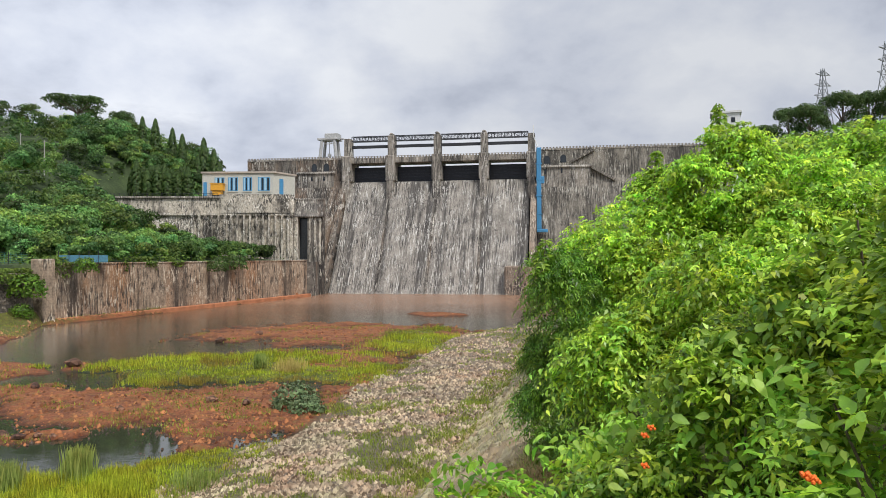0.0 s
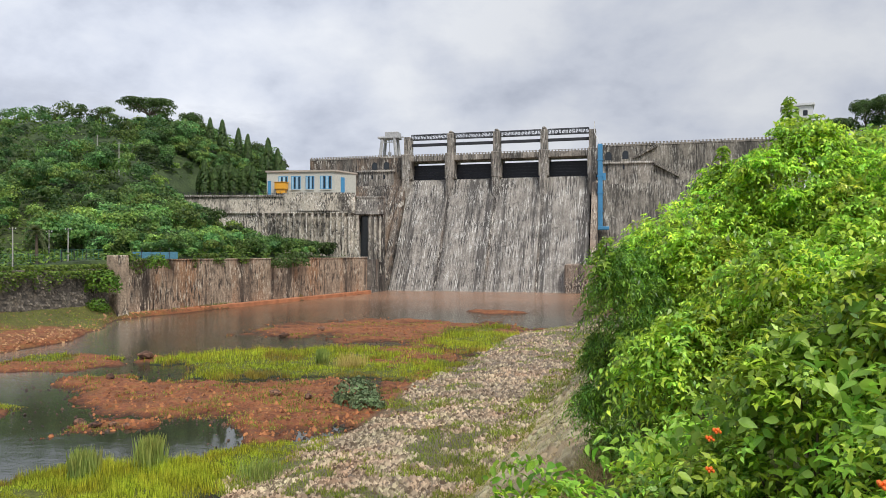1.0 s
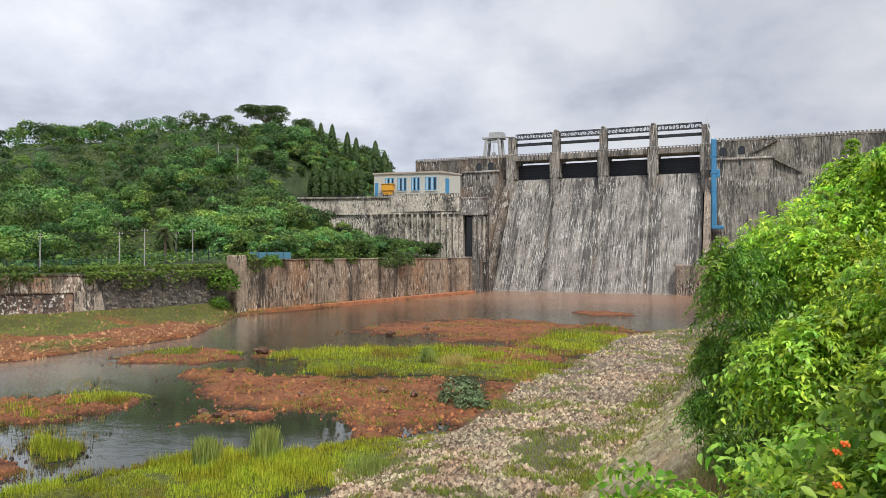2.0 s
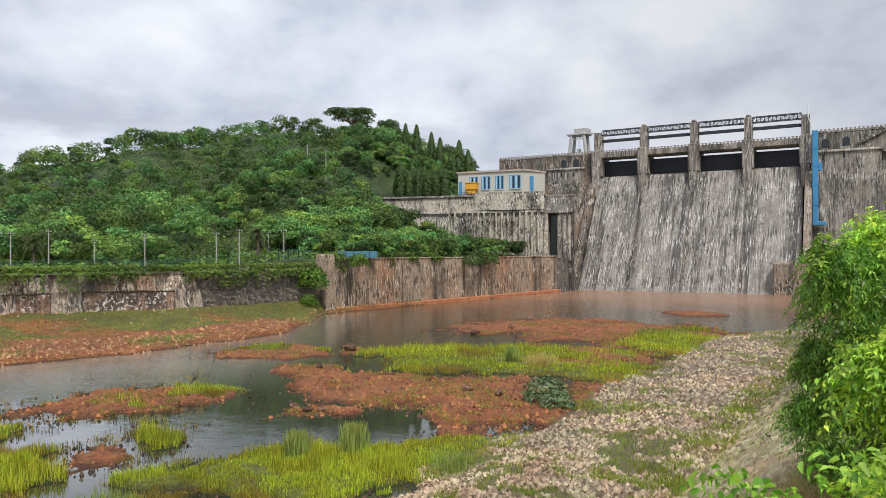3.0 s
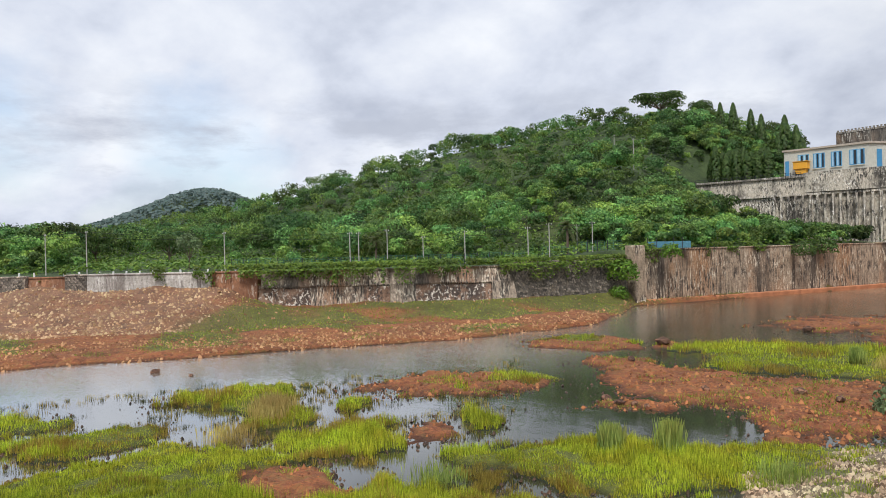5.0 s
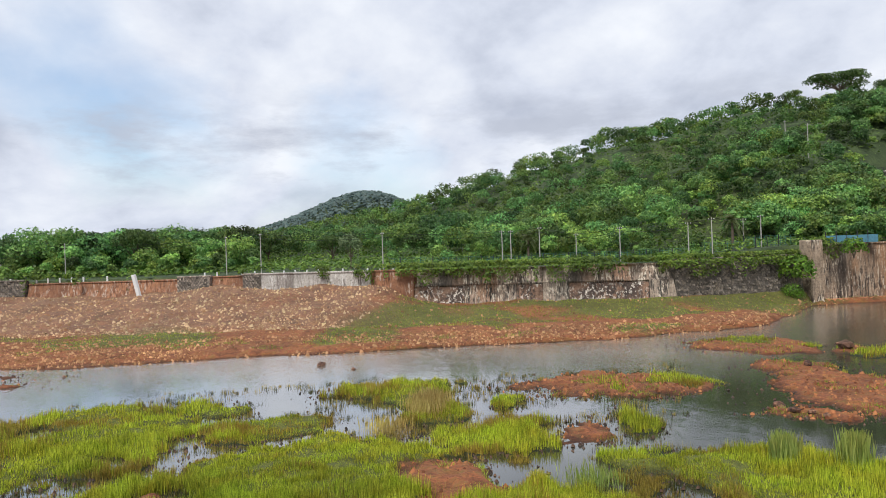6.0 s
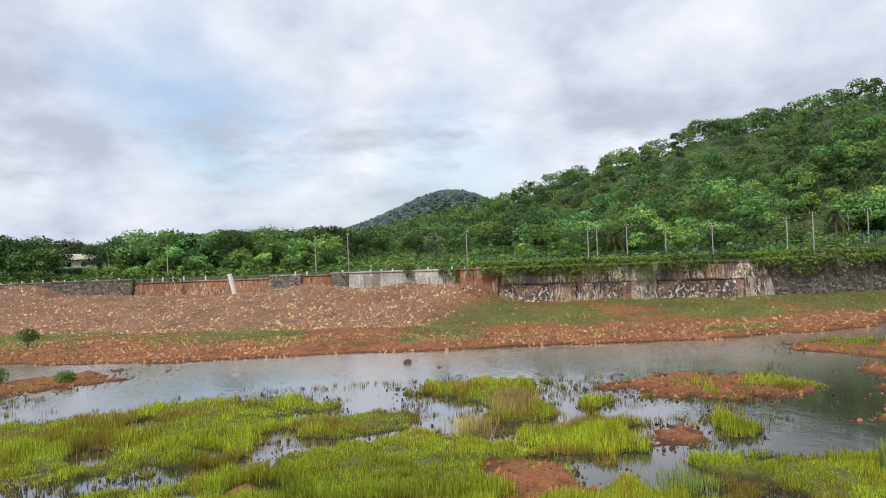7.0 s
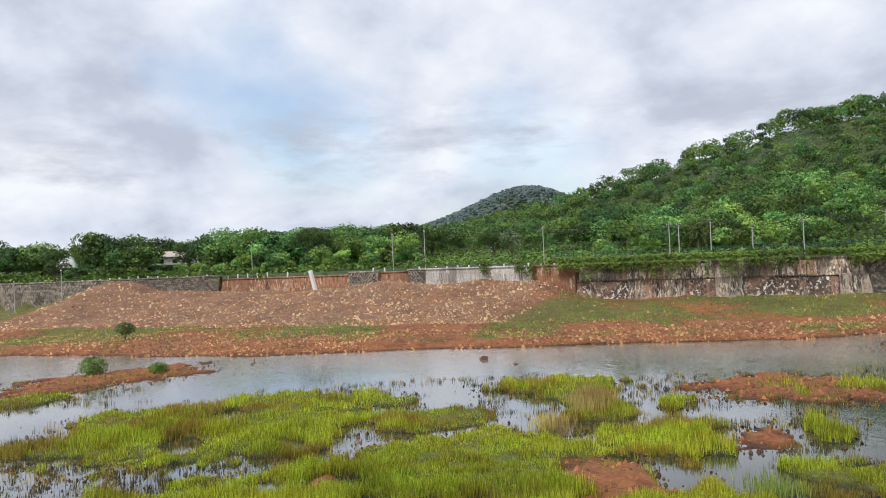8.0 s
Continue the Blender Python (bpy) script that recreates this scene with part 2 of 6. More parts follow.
CONCRETE = streaked("old_concrete", (0.36, 0.32, 0.27), (0.06, 0.055, 0.05), (0.66, 0.63, 0.57), 1.0, 0.06, 0.55)
SPILL = streaked("spillway_concrete", (0.32, 0.29, 0.25), (0.055, 0.05, 0.047), (0.66, 0.64, 0.59), 0.8, 0.045, 0.55, 0.045)
BLOCK = streaked("weathered_dam_block", (0.29, 0.26, 0.215), (0.05, 0.046, 0.042), (0.60, 0.57, 0.50), 0.8, 0.07, 0.8)
# soot runs on the dam blocks; the dark base also paints shade into the recess
SOOTSHADE = streaked("soot_and_shade_dark_concrete", (0.19, 0.17, 0.145), (0.03, 0.027, 0.025), (0.66, 0.62, 0.54), 0.8, 0.07, 0.9, rust=(0.24, 0.15, 0.09))
DARKWALL = streaked("stained_wall", (0.33, 0.26, 0.20), (0.05, 0.042, 0.036), (0.70, 0.62, 0.50), 0.8, 0.16, 0.3, block=(2.4, 1.2), rust=(0.30, 0.16, 0.09))
RUSTWALL = streaked("rust_stained_masonry", (0.43, 0.32, 0.225), (0.05, 0.037, 0.03), (0.76, 0.66, 0.51), 0.6, 0.09, 0.6, block=(0.9, 0.45), rust=(0.38, 0.18, 0.075))
PAINTWALL = plain("cream_painted_wall", (0.50, 0.49, 0.43), 0.85, vary=0.16)
STEEL = plain("dark_steel", (0.035, 0.037, 0.042), 0.6, 0.3)
GATE = plain("dark_gate_steel", (0.02, 0.022, 0.03), 0.55, 0.2)
BLUE = plain("blue_paint", (0.06, 0.25, 0.46), 0.5, vary=0.12)
YELLOW = plain("yellow_paint", (0.75, 0.36, 0.03), 0.5, vary=0.12)
WHITE = plain("white_paint", (0.72, 0.72, 0.7), 0.6, vary=0.1)
BARK = plain("bark", (0.12, 0.09, 0.065), 0.9)


def stone_material(name, dark, light):
    """Weathered rubble masonry: stones of their own shade in dark joints, with lichen blotches and pitted grain."""
    m, n, l, b = material(name)
    oi = n.new("ShaderNodeObjectInfo")
    c = ramp(n, l, oi.outputs["Random"], [(0.0, dark), (1.0, light)])
    tc = n.new("ShaderNodeTexCoord")
    warp = n.new("ShaderNodeVectorMath"); warp.operation = "MULTIPLY_ADD"
    nz = n.new("ShaderNodeTexNoise"); nz.inputs["Scale"].default_value = 2.0
    l.new(tc.outputs["Object"], nz.inputs["Vector"])
    warp.inputs[1].default_value = (0.35, 0.35, 0.35)
    l.new(nz.outputs["Color"], warp.inputs[0]); l.new(tc.outputs["Object"], warp.inputs[2])
    cells = []
    for feature in ("F1", "DISTANCE_TO_EDGE"):
        vo = n.new("ShaderNodeTexVoronoi"); vo.feature = feature
        vo.inputs["Scale"].default_value = 2.3
        l.new(warp.outputs[0], vo.inputs["Vector"])
        cells.append(vo)
    bw = n.new("ShaderNodeRGBToBW"); l.new(cells[0].outputs["Color"], bw.inputs[0])
    c = mixc(n, l, 0.8, c, ramp(n, l, bw.outputs[0], [(0.2, (0.45, 0.44, 0.43)), (0.5, (1, 0.97, 0.93)), (0.8, (1.6, 1.5, 1.35))]), "MULTIPLY")
    c = mixc(n, l, 0.75, c, ramp(n, l, cells[1].outputs["Distance"], [(0.02, (0.3, 0.29, 0.28)), (0.12, (1, 1, 1))]), "MULTIPLY")
    c = mixc(n, l, 0.8, c, ramp(n, l, tex(n, l, 0.5, 6, 0.7), [(0.3, (0.45, 0.43, 0.4)), (0.5, (1, 1, 1)), (0.72, (1.45, 1.35, 1.15))]), "MULTIPLY")
    f = tex(n, l, 7, 6, 0.7)
    c = mixc(n, l, 0.7, c, ramp(n, l, f, [(0.3, (0.5, 0.5, 0.5)), (0.6, (1.1, 1.1, 1.1))]), "MULTIPLY")
    l.new(c, b.inputs["Base Color"])
    b.inputs["Roughness"].default_value = 0.92
    bump(n, l, b, f, 0.6, 0.06)
    return m


STONE = stone_material("grey_stone", (0.13, 0.115, 0.10), (0.42, 0.37, 0.32))
LEAF = foliage("leaf", (0.05, 0.12, 0.015), (0.18, 0.32, 0.04))
WOODS = foliage("woods", (0.036, 0.085, 0.026), (0.135, 0.215, 0.062), "tinted", 0.35)


def ground_material():
    m, n, l, b = material("ground")
    at = n.new("ShaderNodeAttribute")
    at.attribute_name = "cover"
    sep = n.new("ShaderNodeSeparateColor")
    l.new(at.outputs["Color"], sep.inputs[0])
    t1, t2, t3 = tex(n, l, 0.25, 8, 0.65), tex(n, l, 2.2, 8, 0.7), tex(n, l, 9.0, 6, 0.7)
    soil = ramp(n, l, t1, [(0.3, (0.028, 0.05, 0.016)), (0.7, (0.06, 0.09, 0.028))])
    # muddy soil under the blades, darkened to stand for the shade between them
    grass = ramp(n, l, t2, [(0.25, (0.06, 0.068, 0.015)), (0.55, (0.12, 0.135, 0.022)), (0.8, (0.19, 0.16, 0.045))])
    patch = ramp(n, l, tex(n, l, 0.9, 6, 0.7), [(0.36, (0.45, 0.42, 0.36)), (0.5, (1, 1, 1)), (0.64, (0.78, 0.98, 0.62))])
    mud = ramp(n, l, t2, [(0.25, (0.09, 0.036, 0.02)), (0.5, (0.29, 0.095, 0.036)), (0.66, (0.22, 0.12, 0.04)), (0.82, (0.40, 0.17, 0.08))])
    mud = mixc(n, l, 0.9, mud, patch, "MULTIPLY")
    grav = ramp(n, l, t3, [(0.3, (0.09, 0.068, 0.052)), (0.5, (0.18, 0.14, 0.105)), (0.75, (0.32, 0.25, 0.19))])
    c = mixc(n, l, sep.outputs[0], soil, grass)
    c = mixc(n, l, sep.outputs[1], c, mud)
    c = mixc(n, l, sep.outputs[2], c, grav)
    vo = n.new("ShaderNodeTexVoronoi")
    vo.inputs["Scale"].default_value = 8.5
    tc = n.new("ShaderNodeTexCoord")
    l.new(tc.outputs["Object"], vo.inputs["Vector"])
    bw = n.new("ShaderNodeRGBToBW")
    l.new(vo.outputs["Color"], bw.inputs[0])
    grain = ramp(n, l, bw.outputs[0], [(0.15, (0.45, 0.45, 0.45)), (0.5, (0.95, 0.95, 0.95)), (0.85, (1.4, 1.38, 1.35))])
    c = mixc(n, l, 0.5, c, grain, "MULTIPLY")
    c = mixc(n, l, 0.8, c, ramp(n, l, t1, [(0.3, (0.55, 0.55, 0.55)), (0.6, (1.1, 1.1, 1.1))]), "MULTIPLY")
    # soaked soil just above the water
    sp = n.new("ShaderNodeSeparateXYZ")
    l.new(tc.outputs["Object"], sp.inputs[0])
    wet = n.new("ShaderNodeMapRange")
    wet.inputs[1].default_value, wet.inputs[2].default_value = 0.02, 0.2
    wet.inputs[3].default_value, wet.inputs[4].default_value = 0.35, 1.0
    l.new(sp.outputs[2], wet.inputs[0])
    c = mixc(n, l, 1.0, c, wet.outputs[0], "MULTIPLY")
    l.new(c, b.inputs["Base Color"])
    b.inputs["Roughness"].default_value = 0.95
    bump(n, l, b, t3, 0.8, 0.12)
    return m


def water_material():
    m, n, l, b = material("muddy_water")
    # silt from the spillway pool thins out downstream
    tc = n.new("ShaderNodeTexCoord")
    sp = n.new("ShaderNodeSeparateXYZ")
    l.new(tc.outputs["Object"], sp.inputs[0])
    mr = n.new("ShaderNodeMapRange")
    mr.inputs[1].default_value, mr.inputs[2].default_value = 85, 185
    l.new(sp.outputs[1], mr.inputs[0])
    t = tex(n, l, 0.05, 4)
    ad = n.new("ShaderNodeMath"); ad.operation = "MULTIPLY_ADD"
    ad.inputs[1].default_value = 0.5
    l.new(t, ad.inputs[0]); l.new(mr.outputs[0], ad.inputs[2])
    l.new(ramp(n, l, ad.outputs[0], [(0.2, (0.030, 0.034, 0.022)), (0.45, (0.060, 0.052, 0.032)), (0.7, (0.15, 0.085, 0.05)), (1.0, (0.30, 0.17, 0.105))]), b.inputs["Base Color"])
    b.inputs["IOR"].default_value = 1.42
    l.new(ramp(n, l, mr.outputs[0], [(0.1, (0.03, 0.03, 0.03)), (0.75, (0.2, 0.2, 0.2))]), b.inputs["Roughness"])
    # wind ripples in drifting patches, calm water between them, and the swirl below the spillway
    rip = tex(n, l, 1.5, 5, 0.62, (1.0, 1.5, 1.0))
    swell = tex(n, l, 0.35, 3, 0.5, (1.0, 2.2, 1.0))
    both = n.new("ShaderNodeMath"); both.operation = "MULTIPLY_ADD"
    both.inputs[1].default_value = 0.7
    l.new(swell, both.inputs[0]); l.new(rip, both.inputs[2])
    calm = ramp(n, l, tex(n, l, 0.045, 4, 0.6, (1.0, 1.8, 1.0)), [(0.42, (0.0, 0.0, 0.0)), (0.66, (0.22, 0.22, 0.22))])
    wild = mixc(n, l, 1.0, calm, ramp(n, l, mr.outputs[0], [(0.2, (0, 0, 0)), (0.6, (1.6, 1.6, 1.6))]), "ADD")
    # an added clear coat that boosts sky reflection on the slack water of the marsh
    slack = n.new("ShaderNodeMath"); slack.operation = "MULTIPLY_ADD"
    slack.inputs[1].default_value = 0.35
    l.new(sp.outputs[1], slack.inputs[0]); l.new(sp.outputs[0], slack.inputs[2])
    fx = n.new("ShaderNodeMapRange")
    fx.inputs[1].default_value, fx.inputs[2].default_value = -13.0, -21.0
    l.new(slack.outputs[0], fx.inputs[0])
    l.new(fx.outputs[0], b.inputs["Coat Weight"])
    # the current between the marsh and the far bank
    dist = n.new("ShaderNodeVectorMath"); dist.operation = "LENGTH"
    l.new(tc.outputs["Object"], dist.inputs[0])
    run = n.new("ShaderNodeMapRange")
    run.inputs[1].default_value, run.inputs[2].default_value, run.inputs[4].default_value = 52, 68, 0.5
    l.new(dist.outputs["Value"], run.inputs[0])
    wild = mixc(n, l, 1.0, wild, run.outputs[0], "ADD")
    # pale silt tone on the current, which also stands in for reflected sky
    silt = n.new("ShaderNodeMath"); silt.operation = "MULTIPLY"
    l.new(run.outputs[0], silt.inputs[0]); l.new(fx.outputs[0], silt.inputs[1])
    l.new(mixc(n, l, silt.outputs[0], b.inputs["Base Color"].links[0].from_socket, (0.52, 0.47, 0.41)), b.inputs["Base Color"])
    mul = mixc(n, l, 1.0, both.outputs[0], wild, "MULTIPLY")
    bump(n, l, b, mul, 0.6, 0.09)
    l.new(b.inputs["Normal"].links[0].from_socket, b.inputs["Coat Normal"])
    b.inputs["Coat IOR"].default_value, b.inputs["Coat Roughness"].default_value = 2.4, 0.05
    return m


TUFTLEAF = foliage("marsh_grass", (0.15, 0.21, 0.018), (0.74, 0.78, 0.09), trans=0.45)
BRIGHT = foliage("bright_leaf", (0.12, 0.27, 0.03), (0.60, 0.84, 0.12), "tinted", trans=0.46, rough=0.36, gloss=0.55)
SHADY = foliage("shady_leaf", (0.06, 0.15, 0.02), (0.24, 0.42, 0.06), "tinted", trans=0.35, rough=0.4, gloss=0.5)
DRY = foliage("dry_grass", (0.42, 0.32, 0.10), (0.72, 0.58, 0.24), trans=0.55)
RUBBLE_STONE = foliage("rubble_stone", (0.10, 0.068, 0.05), (0.62, 0.49, 0.39), trans=0.0, rough=0.9)
RED_STONE = foliage("red_stone", (0.10, 0.035, 0.018), (0.46, 0.19, 0.09), trans=0.0, rough=0.9)
SHINGLE = foliage("shore_shingle_stone", (0.15, 0.065, 0.033), (0.52, 0.29, 0.17), trans=0.0, rough=0.9)
PALE_STONE = foliage("buff_stone", (0.24, 0.125, 0.07), (0.56, 0.40, 0.28), trans=0.0, rough=0.9)
PLASTER = streaked("pale_concrete", (0.52, 0.48, 0.43), (0.2, 0.17, 0.15), (0.7, 0.68, 0.64), 0.6, 0.08, 0.15, block=(3.0, 1.6))
ORANGE = plain("orange_petals", (0.85, 0.16, 0.015), 0.6, vary=0.2)
GLAZING_AND_DEPTH = plain("dark_glazing_and_opening_shade", (0.02, 0.025, 0.03), 0.15)
REDLEDGE = plain("rust_silt_ledge", (0.40, 0.16, 0.075), 0.9, vary=0.3, scale=0.5)
ROOF = plain("weathered_roof", (0.42, 0.36, 0.3), 0.9)
NET = plain("green_net", (0.05, 0.16, 0.12), 0.8)

GROUND, WATER = ground_material(), water_material()

# ---------------------------------------------------------------- the lie of the land
# far waterline, the walls on the far bank, the foot of the near embankment, the edge of the rubble
SHORE = [(-122, -62), (-95.6, -20.2), (-87.4, -9.8), (-77, 6.2), (-68.3, 23.2), (-60.5, 38.8), (-52.6, 54.6), (-48, 77), (-57.5, 103), (-46, 141), (-34, 177), (-33, 200), (70, 200)]
WALL = [(-190, -70), (-140, 5), (-113, 37.4), (-91.5, 53.5), (-66.4, 82.6), (-59.5, 105)]
TRAIN = [(-59.5, 105), (-46.6, 141), (-34.4, 178)]
REAR = WALL + [(-47.2, 141), (-35.5, 178), (-36, 200), (80, 180)]
TOE = [(-40, -60), (-9.8, 0), (-1.2, 26.8), (2.0, 40.6), (8.0, 67), (12, 84), (22, 130), (34, 178)]
RUBBLE = [(-44, -50), (-17, 8), (-11.6, 28.8), (-10, 34.4), (-7.7, 42.7), (-6, 51.6), (-3.4, 65.2), (0.4, 83.9), (8, 98)]
# marsh: (x, y, half width, half depth, heading)
GRASS = [(-42.9, -0.2, 13.1, 7.4, 90), (-30.4, 10.3, 8.5, 4.8, 71), (-49.1, 4.8, 7.9, 3.6, 84), (-50.2, -4.2, 4.8, 2.8, 95), (-29.5, 23.0, 5.4, 3.7, 52),
         (-45.1, 24.4, 4.9, 3.4, 62), (-38.7, 23.3, 2.0, 3.9, 59), (-28.8, 29.6, 2.4, 2.2, 44), (-36.5, 29.2, 1.6, 2.1, 51), (-39.7, 13.6, 2.4, 2.4, 71),
         (-60.8, -11.4, 3.7, 2.9, 101), (-16.9, 26.9, 8.4, 3.9, 32), (-12.9, 33.2, 4.9, 2.3, 21), (-43.3, 24.3, 3.6, 2.9, 61), (-27.9, 24.4, 3.4, 3.6, 49), (-32.6, 12.6, 5.6, 3.4, 69)]
GRASS2 = [(-41.9, 62.5, 4.5, 5.0, 34), (-18.0, 63.4, 14.3, 9.5, 16), (-33.3, 41.9, 1.9, 2.8, 38), (-36.1, 36.9, 1.4, 2.3, 44), (-7.3, 63.1, 7.1, 9.5, 7),
          (-21.6, 66.6, 10.7, 5.2, 18), (-3.0, 84.5, 6.1, 14.6, 2), (-12.2, 33.0, 8.5, 2.6, 20), (-6.7, 37.1, 3.3, 2.5, 10), (-16.9, 29.6, 4.8, 2.8, 29),
          (-47.0, 13.0, 2.3, 2.3, 75), (-35.2, 13.9, 1.6, 1.7, 68), (-26, 0, 9, 7, 85), (-18, 17, 9, 6, 50), (-27, 14, 6, 4, 62)]
MUD = [(-25.7, 16.9, 2.7, 2.9, 57), (-30.6, 5.4, 1.0, 1.0, 80), (-69.7, -7.7, 11.2, 5.3, 96), (-36.2, 37.5, 7.9, 3.5, 44), (-41.7, 59.6, 6.1, 4.6, 35), (-29.2, 50.1, 2.6, 3.0, 30),
       (-20.1, 47.7, 9.5, 7.6, 23), (-11.8, 43.6, 5.8, 7.9, 15), (-17.3, 93.1, 15.2, 12.0, 11), (-23.6, 39.2, 2.1, 2.0, 32), (-12.1, 91.9, 17.1, 13.5, 7), (-0.4, 121.6, 5.8, 4.0, 0),
       (-16.5, 46.8, 10.5, 7.4, 20), (-30.8, 53.1, 3.4, 3.7, 30), (-39.3, 63.5, 2.4, 4.6, 32), (-33.9, 63.9, 1.5, 3.3, 28), (-27.6, 27.2, 2.2, 3.6, 45), (-6, 52, 6, 12, 5), (-10, 66, 8, 12, 8)]
# open pools within the marsh
POOLS = [(-24.2, 21.5, 2.8, 2.4, 48), (-40.4, -1.0, 1.0, 1.8, 91), (-38.3, 5.2, 1.0, 1.5, 82), (-28.2, 14.7, 0.9, 1.3, 63), (-31.5, 3.2, 1.8, 0.9, 84),
         (-21.3, 34.0, 6.6, 4.5, 32), (-18.4, 34.6, 5.2, 4.0, 28), (-32.6, 29.4, 3.8, 3.4, 49), (-47.5, 1.7, 1.5, 2.0, 88)]
# bare mud between the grass
BARE = [(-25.7, 16.9, 2.8, 3.0, 57), (-27.6, 27.2, 1.9, 3.2, 45), (-30.6, 5.4, 1.0, 1.0, 80), (-24.4, 24.6, 1.2, 1.6, 45)]
# crests of the hills: (x, y, height)
RIDGE = [(-75, 238, 37), (-138, 268, 50), (-225, 245, 44), (-325, 235, 30), (-430, 205, 17), (-520, 190, 8)]
RIDGE2 = [(60, 215, 36), (110, 215, 46), (190, 170, 50), (300, 90, 44)]


def blobs(x, y, rows, seed):
    x, y = x + 1.6 * vnoise(x, y, 5, seed + 7) + 0.5 * vnoise(x, y, 1.4, seed + 8), y + 1.6 * vnoise(x, y, 5, seed + 9) + 0.5 * vnoise(x, y, 1.4, seed + 10)
    s = np.full(np.shape(x), -9.0)
    for bx, by, w, d, head in rows:
        c, k = math.cos(radians(head)), math.sin(radians(head))
        u, v = (x - bx) * c + (y - by) * k, -(x - bx) * k + (y - by) * c
        s = np.maximum(s, 1 - np.hypot(u / w, v / d))
    for bx, by, w, d, head in POOLS + (BARE if seed == 11 else []):
        c, k = math.cos(radians(head)), math.sin(radians(head))
        u, v = (x - bx) * c + (y - by) * k, -(x - bx) * k + (y - by) * c
        s = np.minimum(s, 1.8 * (np.hypot(u / w, v / d) - 1))
    return s - 0.08 + 0.24 * vnoise(x, y, 4.5, seed) + 0.22 * vnoise(x, y, 1.7, seed + 1) + 0.18 * vnoise(x, y, 0.7, seed + 2)


def ridge(x, y, line, width):
    d, k = side(x, y, [p[:2] for p in line])
    hgt = np.interp(k, range(len(line)), [p[2] for p in line])
    r = np.abs(d) / width
    return hgt * np.exp(-(r * 1.25) ** 2)


def land(x, y):
    """Height and ground cover (grass, red mud, gravel) at places of the plan."""
    x, y = np.asarray(x, float), np.asarray(y, float)
    g = blobs(x, y, GRASS + GRASS2, 11)
    m = blobs(x, y, MUD, 31)
    s = np.maximum(g, m)
    h = np.clip(s * 0.7, -0.9, 0.24)
    h = h + np.where(s > 0, 0.10 * vnoise(x, y, 1.3, 5) + 0.05 * vnoise(x, y, 0.5, 6), 0)
    h = h + 0.3 * step(m, 0.2, 0.9) * (0.4 + 0.6 * vnoise(x, y, 2.2, 8))* np.where(m > g, 1, 0.2)
    grass = step(g, -0.02, 0.1) * np.where(m > g + 0.25, 0.25, 1)
    mud = step(m - g, -0.1, 0.25)
    grav = np.zeros_like(h)
    # far bank
    e, ke = side(x, y, SHORE)
    e = -e
    w, kw = side(x, y, REAR)
    w = -w
    u = np.clip(e / np.maximum(e - w, 0.01), 0, 1)
    fallen = step(kw, 0.66, 0.74) * (1 - step(kw, 2.8, 3.05))
    foot = np.interp(kw, [0.6, 0.76, 0.9, 1.1, 1.5, 1.9, 2.2, 2.85, 3.1], [2.3, 7.0, 4.8, 4.0, 4.6, 5.2, 4.6, 4.6, 2.3]) + 0.7 * fallen * vnoise(x, y, 8, 50)
    foot = np.where(kw > 5.0, 0.25, foot)
    bank = np.interp(u, [0, 0.08, 0.3, 0.5, 1], [0, 0.55, 0.8, 1.0, 1.0]) + (foot - 1.0) * step(u, 0.45, 1.0)
    bank = bank + 0.22 * fbm(x, y, 5, 60) + 0.10 * vnoise(x, y, 1.2, 61)
    on_bank = e + 1.5 * vnoise(x, y, 6, 62) + 0.7 * vnoise(x, y, 2, 63) * np.where(kw > 5, 0.2, 1)
    t = step(on_bank, -0.6, 1.2)
    h = h * (1 - t) + np.maximum(bank, 0.1) * t
    far_green = step(vnoise(x, y, 9, 70) + 0.5 * vnoise(x, y, 3, 71) + 1.15 * step(u, 0.36, 0.5) * (1 - fallen) + 0.5 * step(u, 0.08, 0.14) * (1 - step(u, 0.42, 0.5)) - 0.35, -0.1, 0.5)
    grass = grass * (1 - t) + t * far_green * (1 - 0.85 * fallen * step(u, 0.4, 0.55)) * 0.8
    mud = mud * (1 - t) + t * (1 - 0.9 * far_green * (1 - 0.9 * fallen * step(u, 0.4, 0.55)))
    grav = grav + 0.42 * t * fallen * step(u, 0.4, 0.55)
    # behind the walls
    top = 7.2 + 1.8 * step(kw, 3.9, 5.0)
    behind = step(w, 0.9, 3.0)
    plain_h = top + 0.004 * np.clip(w, 0, 400) + 0.4 * vnoise(x, y, 25, 80) * step(w, 4, 12)
    hills = np.maximum(ridge(x, y, RIDGE, 105), 0) + 2.5 * fbm(x, y, 40, 85) * step(ridge(x, y, RIDGE, 105), 6, 25)
    hills2 = ridge(x, y, RIDGE2, 55)
    peak = 98 * np.exp(-(np.hypot((x + 1220), (y - 640)) / 150) ** 2) + 60 * np.exp(-(np.hypot((x + 1420), (y - 560)) / 190) ** 2)
    r = np.hypot(x, y)
    hills = hills * (1 - step(x, -100, -72) * (1 - step(y, 200, 214)))
    hills = hills * np.where(y > 100, np.interp(np.degrees(np.arctan2(-x, y)), [12, 16, 17.3, 19, 21, 24], [0, 0.45, 0.66, 0.84, 0.86, 1]), 1)
    mound = 8 * np.exp(-(np.hypot(x + 88, y - 158) / 24) ** 2) * step(w, 2, 12)
    up = plain_h + mound + hills * step(w, 15, 60) + peak + 10 * step(r, 900, 3000)
    h = h * (1 - behind) + up * behind
    mud = mud * (1 - behind)
    grass = grass * (1 - behind) + behind * 0.25 * step(vnoise(x, y, 20, 88), 0.1, 0.5)
    # near embankment and rubble
    d, kd = side(x, y, TOE)
